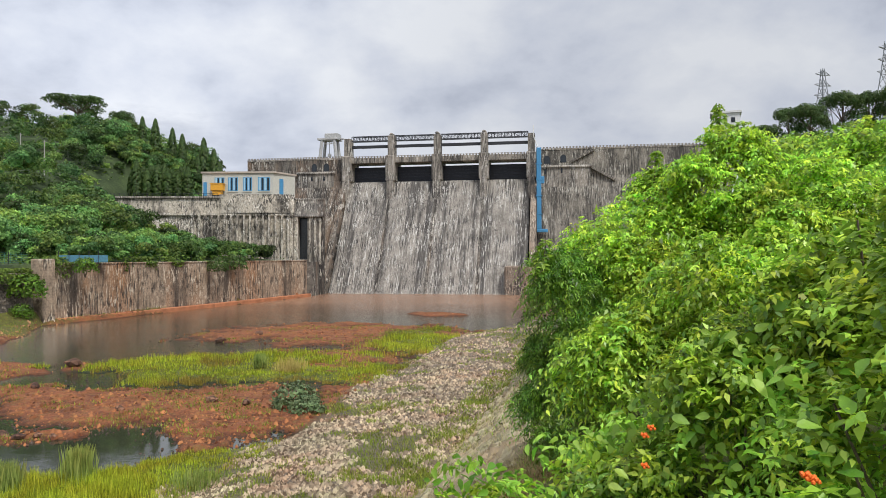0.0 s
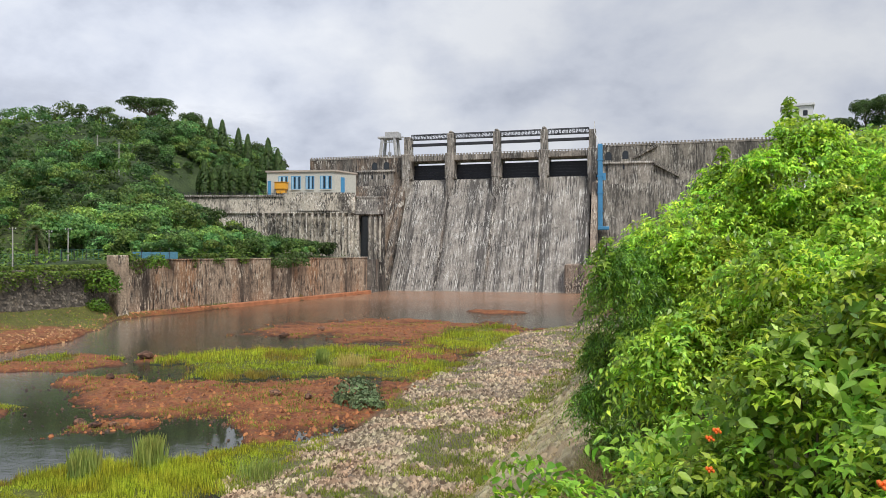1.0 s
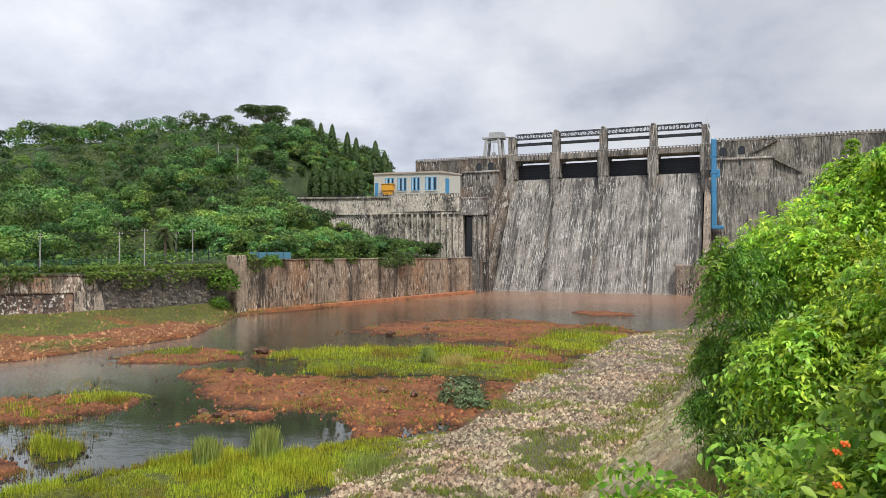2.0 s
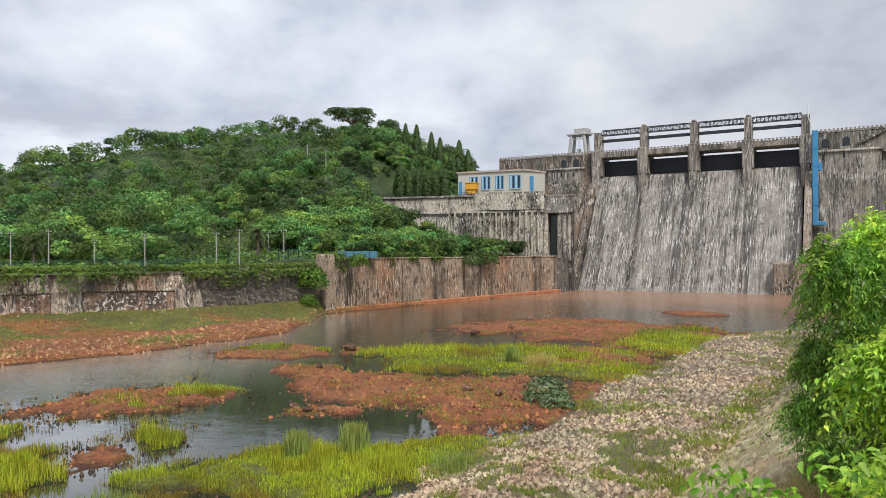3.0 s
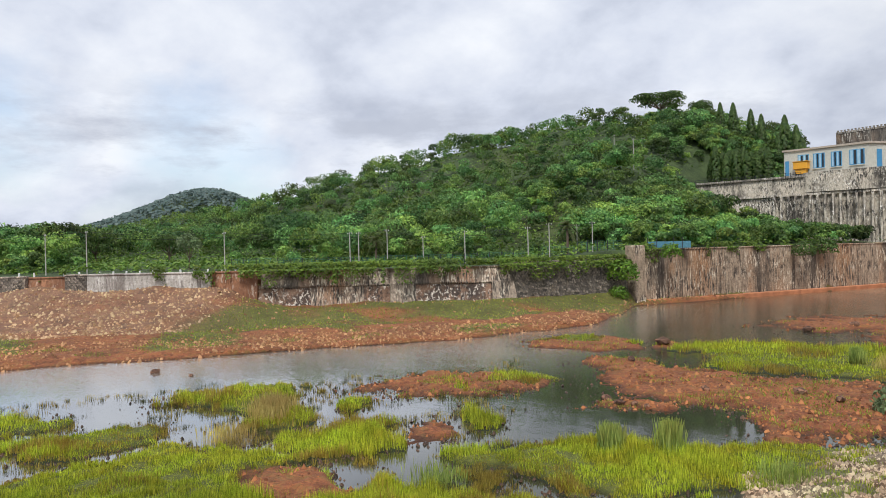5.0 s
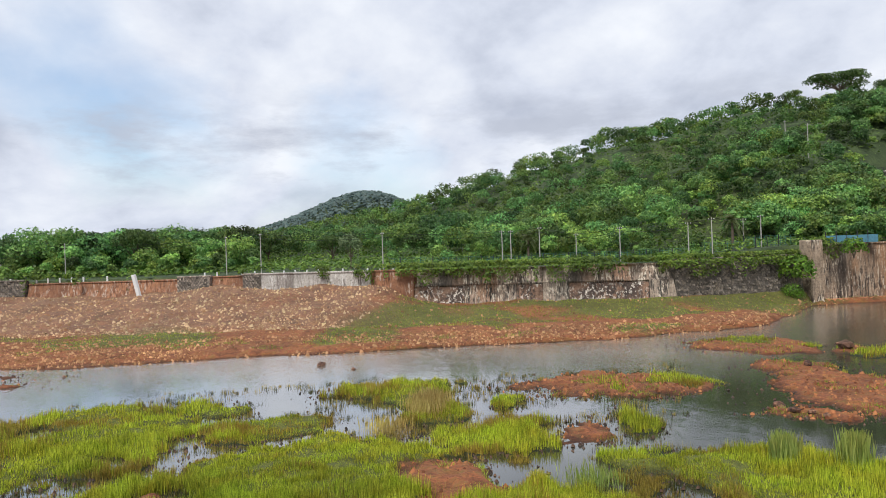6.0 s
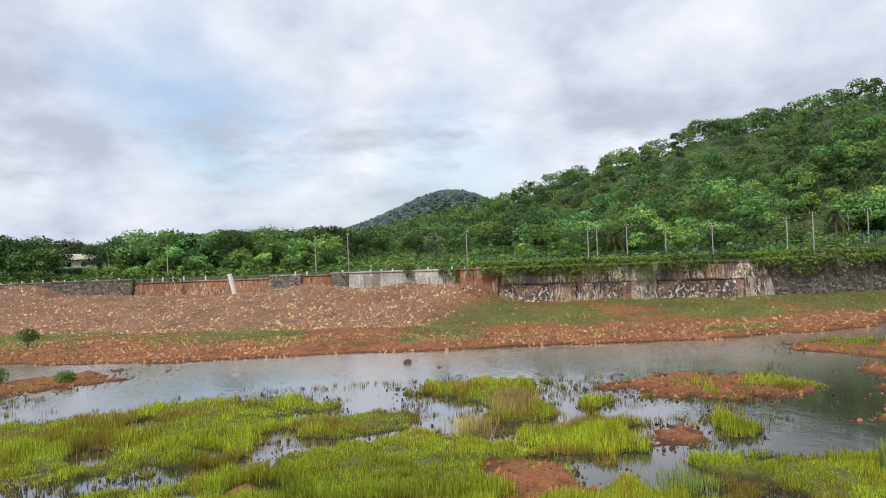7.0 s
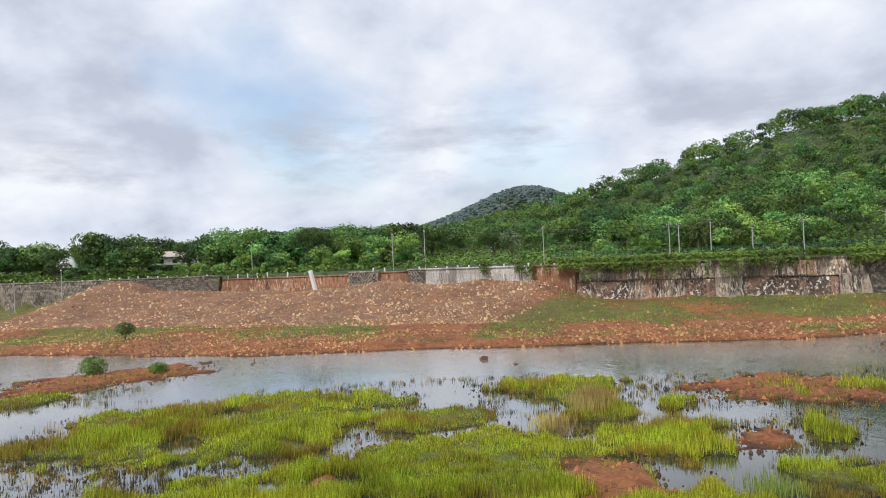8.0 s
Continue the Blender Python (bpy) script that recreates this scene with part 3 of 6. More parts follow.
    q, kq = side(x, y, RUBBLE)
    rub = step(q + 0.8 * vnoise(x, y, 3, 90), -0.8, 0.8)
    h = np.where(q > -1.5, np.maximum(h, (0.15 + 0.75 * step(q, -0.5, 6) + 0.12 * fbm(x, y, 2, 91)) * rub + h * (1 - rub)), h)
    emb = np.clip(0.7 + d * 0.8, -5, 8.4) + 0.08 * fbm(x, y, 1.5, 95) * step(d, 0, 1)
    h = np.where(d > -1, np.maximum(h, emb), h)
    ontop = step(d, -0.5, 0.8)
    grav = np.maximum(grav * (1 - behind), rub)
    grav = grav * (1 - 0.3 * step(vnoise(x, y, 2.6, 97) + 0.6 * vnoise(x, y, 0.9, 98), 0.0, 0.7))
    grass = np.where(rub > 0.5, 1, grass)
    mud = mud * (1 - rub)
    grav = np.maximum(grav * (1 - ontop), ontop * step(d, 0, 1) * (1 - step(d, 6.5, 8)) * 0.8)
    h = np.where(d > 5, np.maximum(h, hills2 * step(d, 25, 60)), h)
    return h, grass, mud, grav


def grid_mesh(name, xs, ys, zs, mat):
    """A sheet of quads from three equal arrays."""
    nr, nc = xs.shape
    co = np.stack([xs, ys, zs], -1).reshape(-1, 3)
    i = np.arange(nr * nc).reshape(nr, nc)
    q = np.stack([i[:-1, :-1], i[1:, :-1], i[1:, 1:], i[:-1, 1:]], -1).reshape(-1, 4)
    me = bpy.data.meshes.new(name)
    me.vertices.add(len(co)); me.vertices.foreach_set("co", co.ravel())
    me.loops.add(q.size); me.loops.foreach_set("vertex_index", q.ravel())
    me.polygons.add(len(q)); me.polygons.foreach_set("loop_start", np.arange(0, q.size, 4))
    me.update(calc_edges=True)
    me.materials.append(mat)
    me.shade_smooth()
    return new(name, me)


def build_ground():
    th = np.radians(np.concatenate([np.arange(-180, -45, 3), np.arange(-45, 112, 0.38), np.arange(112, 180, 3), [180.0]]))
    r = np.concatenate([[0.0], np.geomspace(1.2, 20, 60), np.arange(20.2, 60, 0.25), np.geomspace(60.3, 150, 150), np.geomspace(151, 4500, 110)])
    R, T = np.meshgrid(r, th)
    X, Y = -R * np.sin(T), R * np.cos(T)
    h, g, m, s = land(X, Y)
    ob = grid_mesh("ground", X, Y, h, GROUND)
    col = ob.data.color_attributes.new("cover", "FLOAT_COLOR", "POINT")
    col.data.foreach_set("color", np.stack([g, m, s, np.ones_like(g)], -1).ravel())
    return tagged(ob, "marshy river bed, red mud, rubble and wooded hills", "ground", kind="structure")


build_ground()


def build_water():
    bm = boxes((-900, -1500, -1.6, 90, 215, 0.0))
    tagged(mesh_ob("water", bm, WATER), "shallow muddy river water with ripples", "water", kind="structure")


build_water()

# ---------------------------------------------------------------- the dam
DAM = pose(16, 184, 0, 0, 0, -10)
PIERS = [-48.4, -35.0, -21.2, -7.4, 6.2]
SET, SILL, DECK = 20.0, 32.4, 39.3
dam = thing("dam", DAM, "grey concrete gravity dam with streaked spillway and gated piers", "dam", kind="structure")


def ogee():
    pts = [(-3.0, -2.0), (-1.0, -0.5), (0.0, 0.4)]
    for k in range(1, 15):
        z = 0.4 + (SILL - 2.2) * k / 14
        pts.append((z * 0.60, z))
    pts += [(SET - 0.9, SILL - 0.7), (SET + 0.4, SILL - 0.1), (SET + 2, SILL), (SET + 6, SILL - 2), (SET + 8, SILL - 6), (SET + 8, -2)]
    return pts


def lattice(a, b, z0, z1, y, n):
    """A light steel truss: two booms with uprights and crossed braces."""
    bm = bmesh.new()
    for z in (z0, z1):
        box(bm, a, y - 0.12, z - 0.1, b, y + 0.12, z + 0.1)
    for k in range(n + 1):
        x = a + (b - a) * k / n
        box(bm, x - 0.06, y - 0.08, z0, x + 0.06, y + 0.08, z1)
        if k < n:
            x2 = a + (b - a) * (k + 1) / n
            lo, hi = (z0, z1) if k % 2 else (z1, z0)
            rod(bm, (x, y, lo), (x2, y, hi), 0.06, n=4)
    return bm


def arch_window(x, z, w, h, y):
    bm = bmesh.new()
    pts = [(x - w / 2, z), (x + w / 2, z)] + [(x + w / 2 * math.cos(a), z + h - w / 2 + w / 2 * math.sin(a)) for a in (0.0, 0.6, 1.2, 1.57, 1.95, 2.55, 3.14)]
    f = [bm.verts.new((px, y, pz)) for px, pz in pts]
    g = [bm.verts.new((px, y + 0.6, pz)) for px, pz in pts]
    bm.faces.new(f); bm.faces.new(g[::-1])
    for k in range(len(pts)):
        bm.faces.new((f[k], g[k], g[(k + 1) % len(pts)], f[(k + 1) % len(pts)]))
    return bm


def build_dam():
    for a, b in zip(PIERS, PIERS[1:]):
        part("spillway_bay", extrude_profile(ogee(), a + 0.45, b - 0.45), SPILL, dam)
        part("gate", boxes((a + 1.4, SET + 1.2, SILL - 0.2, b - 1.4, SET + 1.8, 36.8)), GATE, dam, "dark steel spillway gate")
        for k in range(5):
            z = SILL + 0.5 + k * 0.85
            part("gate_rib", boxes((a + 1.45, SET + 1.0, z, b - 1.45, SET + 1.2, z + 0.16)), GATE, dam)
        part("deck", boxes((a + 1.3, SET - 2.2, 37.7, b - 1.3, SET + 4.5, DECK), bevel=0.06), CONCRETE, dam)
        for k in range(6):
            x = a + 2.4 + (b - a - 4.8) * k / 5
            part("deck_rib", boxes((x - 0.12, SET - 2.34, 37.75, x + 0.12, SET - 2.2, 38.9)), CONCRETE, dam)
        part("hoist_beam", boxes((a + 1.05, SET - 0.5, 42.4, b - 1.05, SET + 0.3, 43.2)), STEEL, dam, "dark steel hoist beam")
        part("truss", lattice(a + 1.0, b - 1.0, 44.5, 45.9, SET - 0.5, 12), STEEL, dam, "dark steel lattice truss")
        part("truss", lattice(a + 1.0, b - 1.0, 44.5, 45.9, SET + 1.0, 12), STEEL, dam)
    for x in PIERS[1:-1]:
        part("joint", extrude_profile([(y + 0.3, z - 0.1) for y, z in ogee()], x - 0.45, x + 0.45), SOOTSHADE, dam, "blackened joint between two spillway bays")
    for k, x in enumerate(PIERS):
        wdt = 1.35
        bm = boxes((x - wdt, SET - 3.4, SILL - 0.2, x + wdt, SET + 6, DECK + 0.5), bevel=0.25)
        # the nose of the pier runs down onto the spillway
        prof = [(SET - 3.4, SILL - 0.1), (SET - 3.9, SILL - 6.0), (SET - 1.0, SILL - 2.0), (SET - 1.0, SILL - 0.1)]
        nose = extrude_profile(prof, x - 1.0, x + 1.0)
        part("pier", bm, CONCRETE, dam)
        part("pier_nose", nose, CONCRETE, dam)
        bm = boxes((x - 0.95, SET - 2.0, DECK + 0.5, x + 0.95, SET + 1.6, 45.8 if 0 < k < 4 else 45.2), bevel=0.12)
        if 0 < k < 4:
            box(bm, x - 0.6, SET - 1.6, 45.8, x + 0.6, SET + 1.2, 46.6, bevel=0.3)
        part("tower", bm, CONCRETE, dam)
    # non-overflow blocks with a ledge and arched gallery openings
    up = [(SET - 2.2, 39.0), (SET + 5, 39.0), (SET + 5, -2), (0.0, -2), (SET - 5.0, 26.0), (SET - 2.2, 32.5)]
    steep = [(SET - 2.2, 40.0), (SET + 5, 40.0), (SET + 5, -2), (SET - 7.0, -2), (SET - 3.4, 28.0), (SET - 2.2, 32.5)]
    part("right_block", extrude_profile(steep, PIERS[-1] + 1.3, 60), BLOCK, dam)
    part("left_block", extrude_profile(up, -80, PIERS[0] - 1.3), SOOTSHADE, dam)
    for x0, x1, z in ((8.0, 23.0, 35.2), (-64.0, -52.0, 35.0)):
        bm = extrude_profile([(SET - 3.4, z), (SET - 2.2, z + 0.5), (SET - 2.2, z - 0.2), (SET - 3.4, z - 0.25)], x0, x1)
        part("ledge", bm, CONCRETE, dam)
        part("gallery_wall", boxes((x0 + 0.4, SET - 3.0, z - 6.5, x1 - 0.4, SET - 2.1, z - 0.2)), CONCRETE, dam)
    for x, z in ((10.6, 36.2), (15.2, 36.4), (-58.6, 35.6), (-54.8, 35.6)):
        part("arch_opening", arch_window(x, z, 1.7, 2.3, SET - 2.26), GLAZING_AND_DEPTH, dam, "dark arched gallery opening")
        part("slit_opening", boxes((x - 0.75, SET - 3.06, z - 3.0, x - 0.2, SET - 2.95, z - 1.7)), GLAZING_AND_DEPTH, dam)
    # slanting stair down from the right gallery, and its upper flight
    part("stair", extrude_profile([(SET - 3.3, -0.35), (SET - 2.1, -0.35), (SET - 2.1, 0.35), (SET - 3.3, 0.35)], 0, 7.5), BLOCK, dam, "slanting concrete stair on the dam face").matrix_basis = pose(23.0, 0, 34.9, 0, 30, 0)
    part("stair", extrude_profile([(SET - 2.9, -0.3), (SET - 2.1, -0.3), (SET - 2.1, 0.3), (SET - 2.9, 0.3)], 0, 7.0), SOOTSHADE, dam).matrix_basis = pose(17.4, 0, 36.6, 0, -27, 0)
    part("low_pier", boxes((0.2, -2.2, -1.5, 6.2, 8.0, 7.5), bevel=0.3), DARKWALL, dam, "stained block at the foot of the spillway")
    part("side_wall", extrude_profile([(-1, -1), (-1, 3), (SET - 4, 30), (SET + 1, 32), (SET + 1, -1)], PIERS[-1], PIERS[-1] + 1.6), DARKWALL, dam)
    part("side_wall", extrude_profile([(-1, -1), (-1, 3), (SET - 4, 30), (SET + 1, 32), (SET + 1, -1)], PIERS[0] - 1.6, PIERS[0]), SOOTSHADE, dam)
    part("parapet", boxes((PIERS[-1] + 1.4, SET - 2.3, 40.0, 60, SET - 2.0, 40.5)), CONCRETE, dam)
    part("parapet", boxes((-80, SET - 2.3, 39.0, PIERS[0] - 1.4, SET - 2.0, 39.5)), CONCRETE, dam)
    # balusters share one mesh
    me = part("baluster", boxes((-0.2, -0.12, 0, 0.2, 0.12, 0.45), (-0.26, -0.16, 0.3, 0.26, 0.16, 0.45)), CONCRETE, dam).data
    first = True
    for k in range(150):
        x = -79.5 + k * 0.92
        z = 40.5 if x > PIERS[-1] + 1.4 else (39.5 if x < PIERS[0] - 1.4 else DECK)
        if first:
            ob, first = bpy.data.objects["baluster"], False
        else:
            ob = new("baluster", me)
            ob.parent = dam
        ob.location = (x, SET - 2.1, z)
    for z in (0.35,):
        part("rail", boxes((PIERS[0], SET - 2.13, DECK + z, PIERS[-1], SET - 2.07, DECK + z + 0.07)), STEEL, dam)


build_dam()


def build_pipe():
    ob = thing("blue_penstock", DAM @ pose(8.6, SET - 6.2, 16.6), "bright blue painted steel pipe on the dam face", "pipe")
    part("shaft", boxes((-0.75, -0.6, 0.9, 0.55, 0.6, 23.6), bevel=0.15), BLUE, ob)
    part("foot", boxes((-0.75, -0.7, 0, 2.3, 0.7, 0.95), bevel=0.15), BLUE, ob)
    for z in (5, 10, 14.6, 19):
        part("clamp", boxes((-0.95, -0.7, z, 0.75, 0.7, z + 0.3)), BLUE, ob)
    part("valve_box", boxes((0.5, -0.5, 13.6, 1.4, 0.5, 15.6), bevel=0.1), BLUE, ob)
    bm = bmesh.new()
    rod(bm, (-0.2, 0, 23.4), (-1.6, 0, 27.0), 0.12)
    rod(bm, (-1.6, 0, 27.0), (-1.6, 0, 30.0), 0.12)
    part("stay", bm, WHITE, ob)


def build_crane():
    ob = thing("gantry_crane", DAM @ pose(-55.4, SET + 3, 39.0), "white concrete gantry crane standing on the dam crest", "crane")
    for x in (-2.4, 2.2):
        for y in (-1.6, 1.6):
            bm = bmesh.new()
            rod(bm, (x * 1.15, y * 1.1, 0), (x * 0.85, y, 6.8), 0.6, 0.5, 6)
            part("leg", bm, CRANE, ob)
    part("platform", boxes((-3.4, -2.2, 6.6, 3.2, 2.2, 7.2), bevel=0.08), CRANE, ob)
    part("winch_house", boxes((-1.2, -1.8, 7.2, 3.0, 1.8, 8.6), bevel=0.1), CRANE, ob)
    part("arm", boxes((3.2, -0.4, 6.9, 4.4, 0.4, 7.2)), CRANE, ob)
    bm = bmesh.new()
    rod(bm, (-0.2, 0, 2.2), (-0.2, 0, 6.6), 0.1)
    box(bm, -0.7, -0.4, 1.6, 0.3, 0.4, 2.6, bevel=0.1)
    part("hook", bm, CRANE, ob)
    part("brace", lattice(-2.2, 2.0, 5.4, 6.4, -1.6, 4), CRANE, ob)


CRANE = plain("crane_grey", (0.42, 0.42, 0.41), 0.7)
build_pipe()
build_crane()


# ---------------------------------------------------------------- power house on its terrace
def frame_of(ax, ay, bx, by):
    return pose(ax, ay, 0, 0, 0, math.degrees(math.atan2(by - ay, bx - ax))), math.hypot(bx - ax, by - ay)


def build_terrace():
    m, L = frame_of(-88.6, 181.6, -39.3, 184.9)
    ob = thing("wall_terrace", m, "lime-streaked concrete terrace wall below the power house", "wall", kind="structure")
    part("retaining_wall", extrude_profile([(0, 25.2), (22, 25.2), (22, 0), (-1.5, 0)], 0, L, 1), TERR, ob)
    part("coping", boxes((-0.4, -0.5, 25.2, L + 0.3, 22, 25.75), bevel=0.08), CONCRETE, ob)
    bm = bmesh.new()
    # rounded bay in front of the power house
    n = 12
    ring = [[bm.verts.new((L - 19 + 19.3 * k / n, -1.0 * math.sin(math.pi * k / n) ** 0.6 - 0.3, z)) for k in range(n + 1)] for z in (21.5, 26.3)]
    back = [[bm.verts.new((L - 19 + 19.3 * k / n, 2.0, z)) for k in range(n + 1)] for z in (21.5, 26.3)]
    for k in range(n):
        bm.faces.new((ring[0][k], ring[0][k + 1], ring[1][k + 1], ring[1][k]))
        bm.faces.new((ring[1][k], ring[1][k + 1], back[1][k + 1], back[1][k]))
        bm.faces.new((ring[0][k], back[0][k], back[0][k + 1], ring[0][k + 1]))
    part("bay_wall", bm, TERR, ob)
    for k in range(16):
        x = 24 + k * (L - 25) / 15
        part("buttress_rib", boxes((x - 0.22, -1.75, 9, x + 0.22, -0.9, 20.8)), TERR, ob)
    part("string_course", boxes((14, -0.9, 20.8, L + 0.2, 0.1, 21.3)), TERR, ob)
    # recess with the draught opening, its depth shade put into dark materials
    part("recess_back", boxes((L, 5, -1, L + 7.6, 6, 25.5)), SOOTSHADE, ob)
    part("recess_side", boxes((L + 0.1, 0.2, -1, L + 1.2, 5, 20.5)), TERR, ob)
    part("recess_wall", boxes((L + 3.6, 0.9, -1, L + 7.6, 4.98, 20.5)), SOOTSHADE, ob)
    for x in (L + 4.0, L + 5.3, L + 6.6):
        part("column", boxes((x, 0.6, 8, x + 0.55, 0.9, 20.5)), TERR, ob)
    part("lower_wall", boxes((L + 0.1, 0.3, -1, L + 3.6, 4.9, 9.4)), SOOTSHADE, ob)
    part("opening", boxes((L + 1.2, 4.0, 9.4, L + 3.6, 4.9, 20.3)), GLAZING_AND_DEPTH, ob, "dark panel standing in for the shade of the opening")
    part("sloped_roof", extrude_profile([(0.0, 20.6), (6, 25.8), (6, 25.2), (0.4, 20.3)], L - 0.1, L + 7.8), SOOTSHADE, ob)
    for k in range(26):
        x = 0.5 + k * (L - 20) / 25
        part("fence_post", boxes((x - 0.05, -0.3, 25.75, x + 0.05, -0.2, 26.6)), STEEL, ob)
    part("rail", boxes((0.5, -0.28, 26.5, L - 19.5, -0.22, 26.56), (0.5, -0.28, 26.1, L - 19.5, -0.22, 26.14)), STEEL, ob)


TERR = streaked("lime_streaked_concrete", (0.56, 0.50, 0.405), (0.04, 0.036, 0.032), (0.88, 0.84, 0.75), 0.6, 0.2, 0.5)
build_terrace()


def build_powerhouse():
    m, L = frame_of(-63.6, 186.4, -44.6, 185.6)
    ob = thing("power_house", m @ pose(0, 0, 25.8), "cream power house with tall blue-framed windows and flat roof", "building")
    D = 8.0
    foot = [(0, 0), (L, 0), (L + 3.8, 7.6), (0.0, D + 0.4)]

    def slab(z0, z1, grow):
        bm = bmesh.new()
        lo = [bm.verts.new((x + (grow if x > 5 else -grow), y + (-grow if y < 1 else grow), z0)) for x, y in foot]
        hi = [bm.verts.new((v.co.x, v.co.y, z1)) for v in lo]
        bm.faces.new(lo[::-1]); bm.faces.new(hi)
        for k in range(4):
            bm.faces.new((lo[k], lo[(k + 1) % 4], hi[(k + 1) % 4], hi[k]))
        return bm

    part("outer_wall", slab(0, 6.3, 0), PAINTWALL, ob)
    part("roof", slab(6.3, 6.75, 0.35), ROOF, ob, "flat weathered concrete roof slab")
    for x, w in ((3.4, 2.4), (7.0, 2.4), (11.0, 2.2), (15.0, 3.0)):
        win = part("window", boxes((x - 0.1, -0.12, 1.6, x + w + 0.1, 0.02, 5.2)), BLUE, ob, "tall window with blue frames")
        n = 4
        for k in range(n):
            a = x + k * w / n + 0.1
            part("pane", boxes((a, -0.16, 1.75, a + w / n - 0.2, -0.125, 5.05)), GLAZING_AND_DEPTH if k % 2 else PALEBLUE, win)
        part("sill", boxes((x - 0.2, -0.3, 1.4, x + w + 0.2, 0, 1.58)), PAINTWALL, win)
    p = part("door", boxes((0, -0.1, 0.3, 1.5, 0.02, 4.6)), BLUE, ob, "blue steel door")
    p.matrix_basis = pose(L + 1.0, 2.0, 0.4, 0, 0, math.degrees(math.atan2(7.6, 3.8)))
    part("edge_door", boxes((0.3, -0.1, 0.3, 1.2, 0.02, 4.0)), BLUE, ob)
    cab = thing("control_cabin", m @ pose(4.6, -1.4, 25.75), "yellow sheet-metal cabin on a stand before the power house", "cabin")
    part("cabin_box", boxes((-1.6, -1.0, 1.6, 1.6, 1.0, 3.4), bevel=0.1), YELLOW, cab)
    part("cabin_roof", boxes((-1.75, -1.15, 3.4, 1.75, 1.15, 3.55)), YELLOW, cab)
    part("base", boxes((-1.2, -0.7, 0.5, 1.2, 0.7, 1.6)), YELLOW, cab)
    for x in (-1.0, 1.0):
        for y in (-0.6, 0.6):
            part("leg", boxes((x - 0.1, y - 0.1, 0, x + 0.1, y + 0.1, 0.6)), STEEL, cab)


PALEBLUE = plain("pale_blue_paint", (0.32, 0.5, 0.62), 0.5, vary=0.1)
build_powerhouse()


# ---------------------------------------------------------------- walls along the water
def masonry(name, line, top, base, mat, label, rows, course, length, lean=0.0, thick=1.2, proud=0.06, maxn=300):
    """A wall with a core and courses of stones set proud of it; the stones share a few meshes."""
    ob = thing(name, pose(0, 0, 0), label, "wall", kind="structure")
    rnd = random.Random(len(name))
    shapes = []
    for k in range(6):
        w, h = length * (0.78 + 0.05 * k), course * (0.82 + 0.02 * k)
        bm = boxes((-w / 2, -proud, -h / 2, w / 2, proud, h / 2))
        for v in bm.verts:
            v.co += Vector((rnd.uniform(-1, 1) * 0.06, -abs(rnd.uniform(0, 0.04)), rnd.uniform(-1, 1) * 0.03))
        me = bpy.data.meshes.new("stone")
        bm.to_mesh(me); bm.free()
        me.materials.append(mat)
        shapes.append(me)
    count = 0
    for (ax, ay), (bx, by) in zip(line, line[1:]):
        m, L = frame_of(ax, ay, bx, by)
        core = part("core", extrude_profile([(0, base), (lean, top), (thick + lean, top), (thick + lean, base)], 0, L), mat, ob)
        core.matrix_world = m
        if rows:
            nx = int(L / length)
            share = min(1.0, maxn / max(1, rows * nx))
            for r in range(rows):
                z = top - course * (r + 0.5)
                for i in range(nx):
                    if count >= maxn or rnd.random() > share:
                        continue
                    st = new("stone", rnd.choice(shapes))
                    st.parent = ob
                    x = (i + 0.5 + 0.5 * (r % 2)) * length
                    if x > L - length / 2:
                        continue
                    st.matrix_world = m @ pose(x + rnd.uniform(-0.1, 0.1), lean * (z - base) / (top - base) - rnd.uniform(0, 0.05), z + rnd.uniform(-0.05, 0.05), 0, rnd.uniform(-9, 9), rnd.uniform(-4, 4)) @ Matrix.Diagonal((rnd.uniform(0.75, 1.15), 1, rnd.uniform(0.8, 1.2), 1))
                    count += 1
        cap = part("coping", boxes((0, lean - 0.15, top, L, lean + thick + 0.1, top + 0.25), bevel=0.05), mat, ob)
        cap.matrix_world = m
    return ob


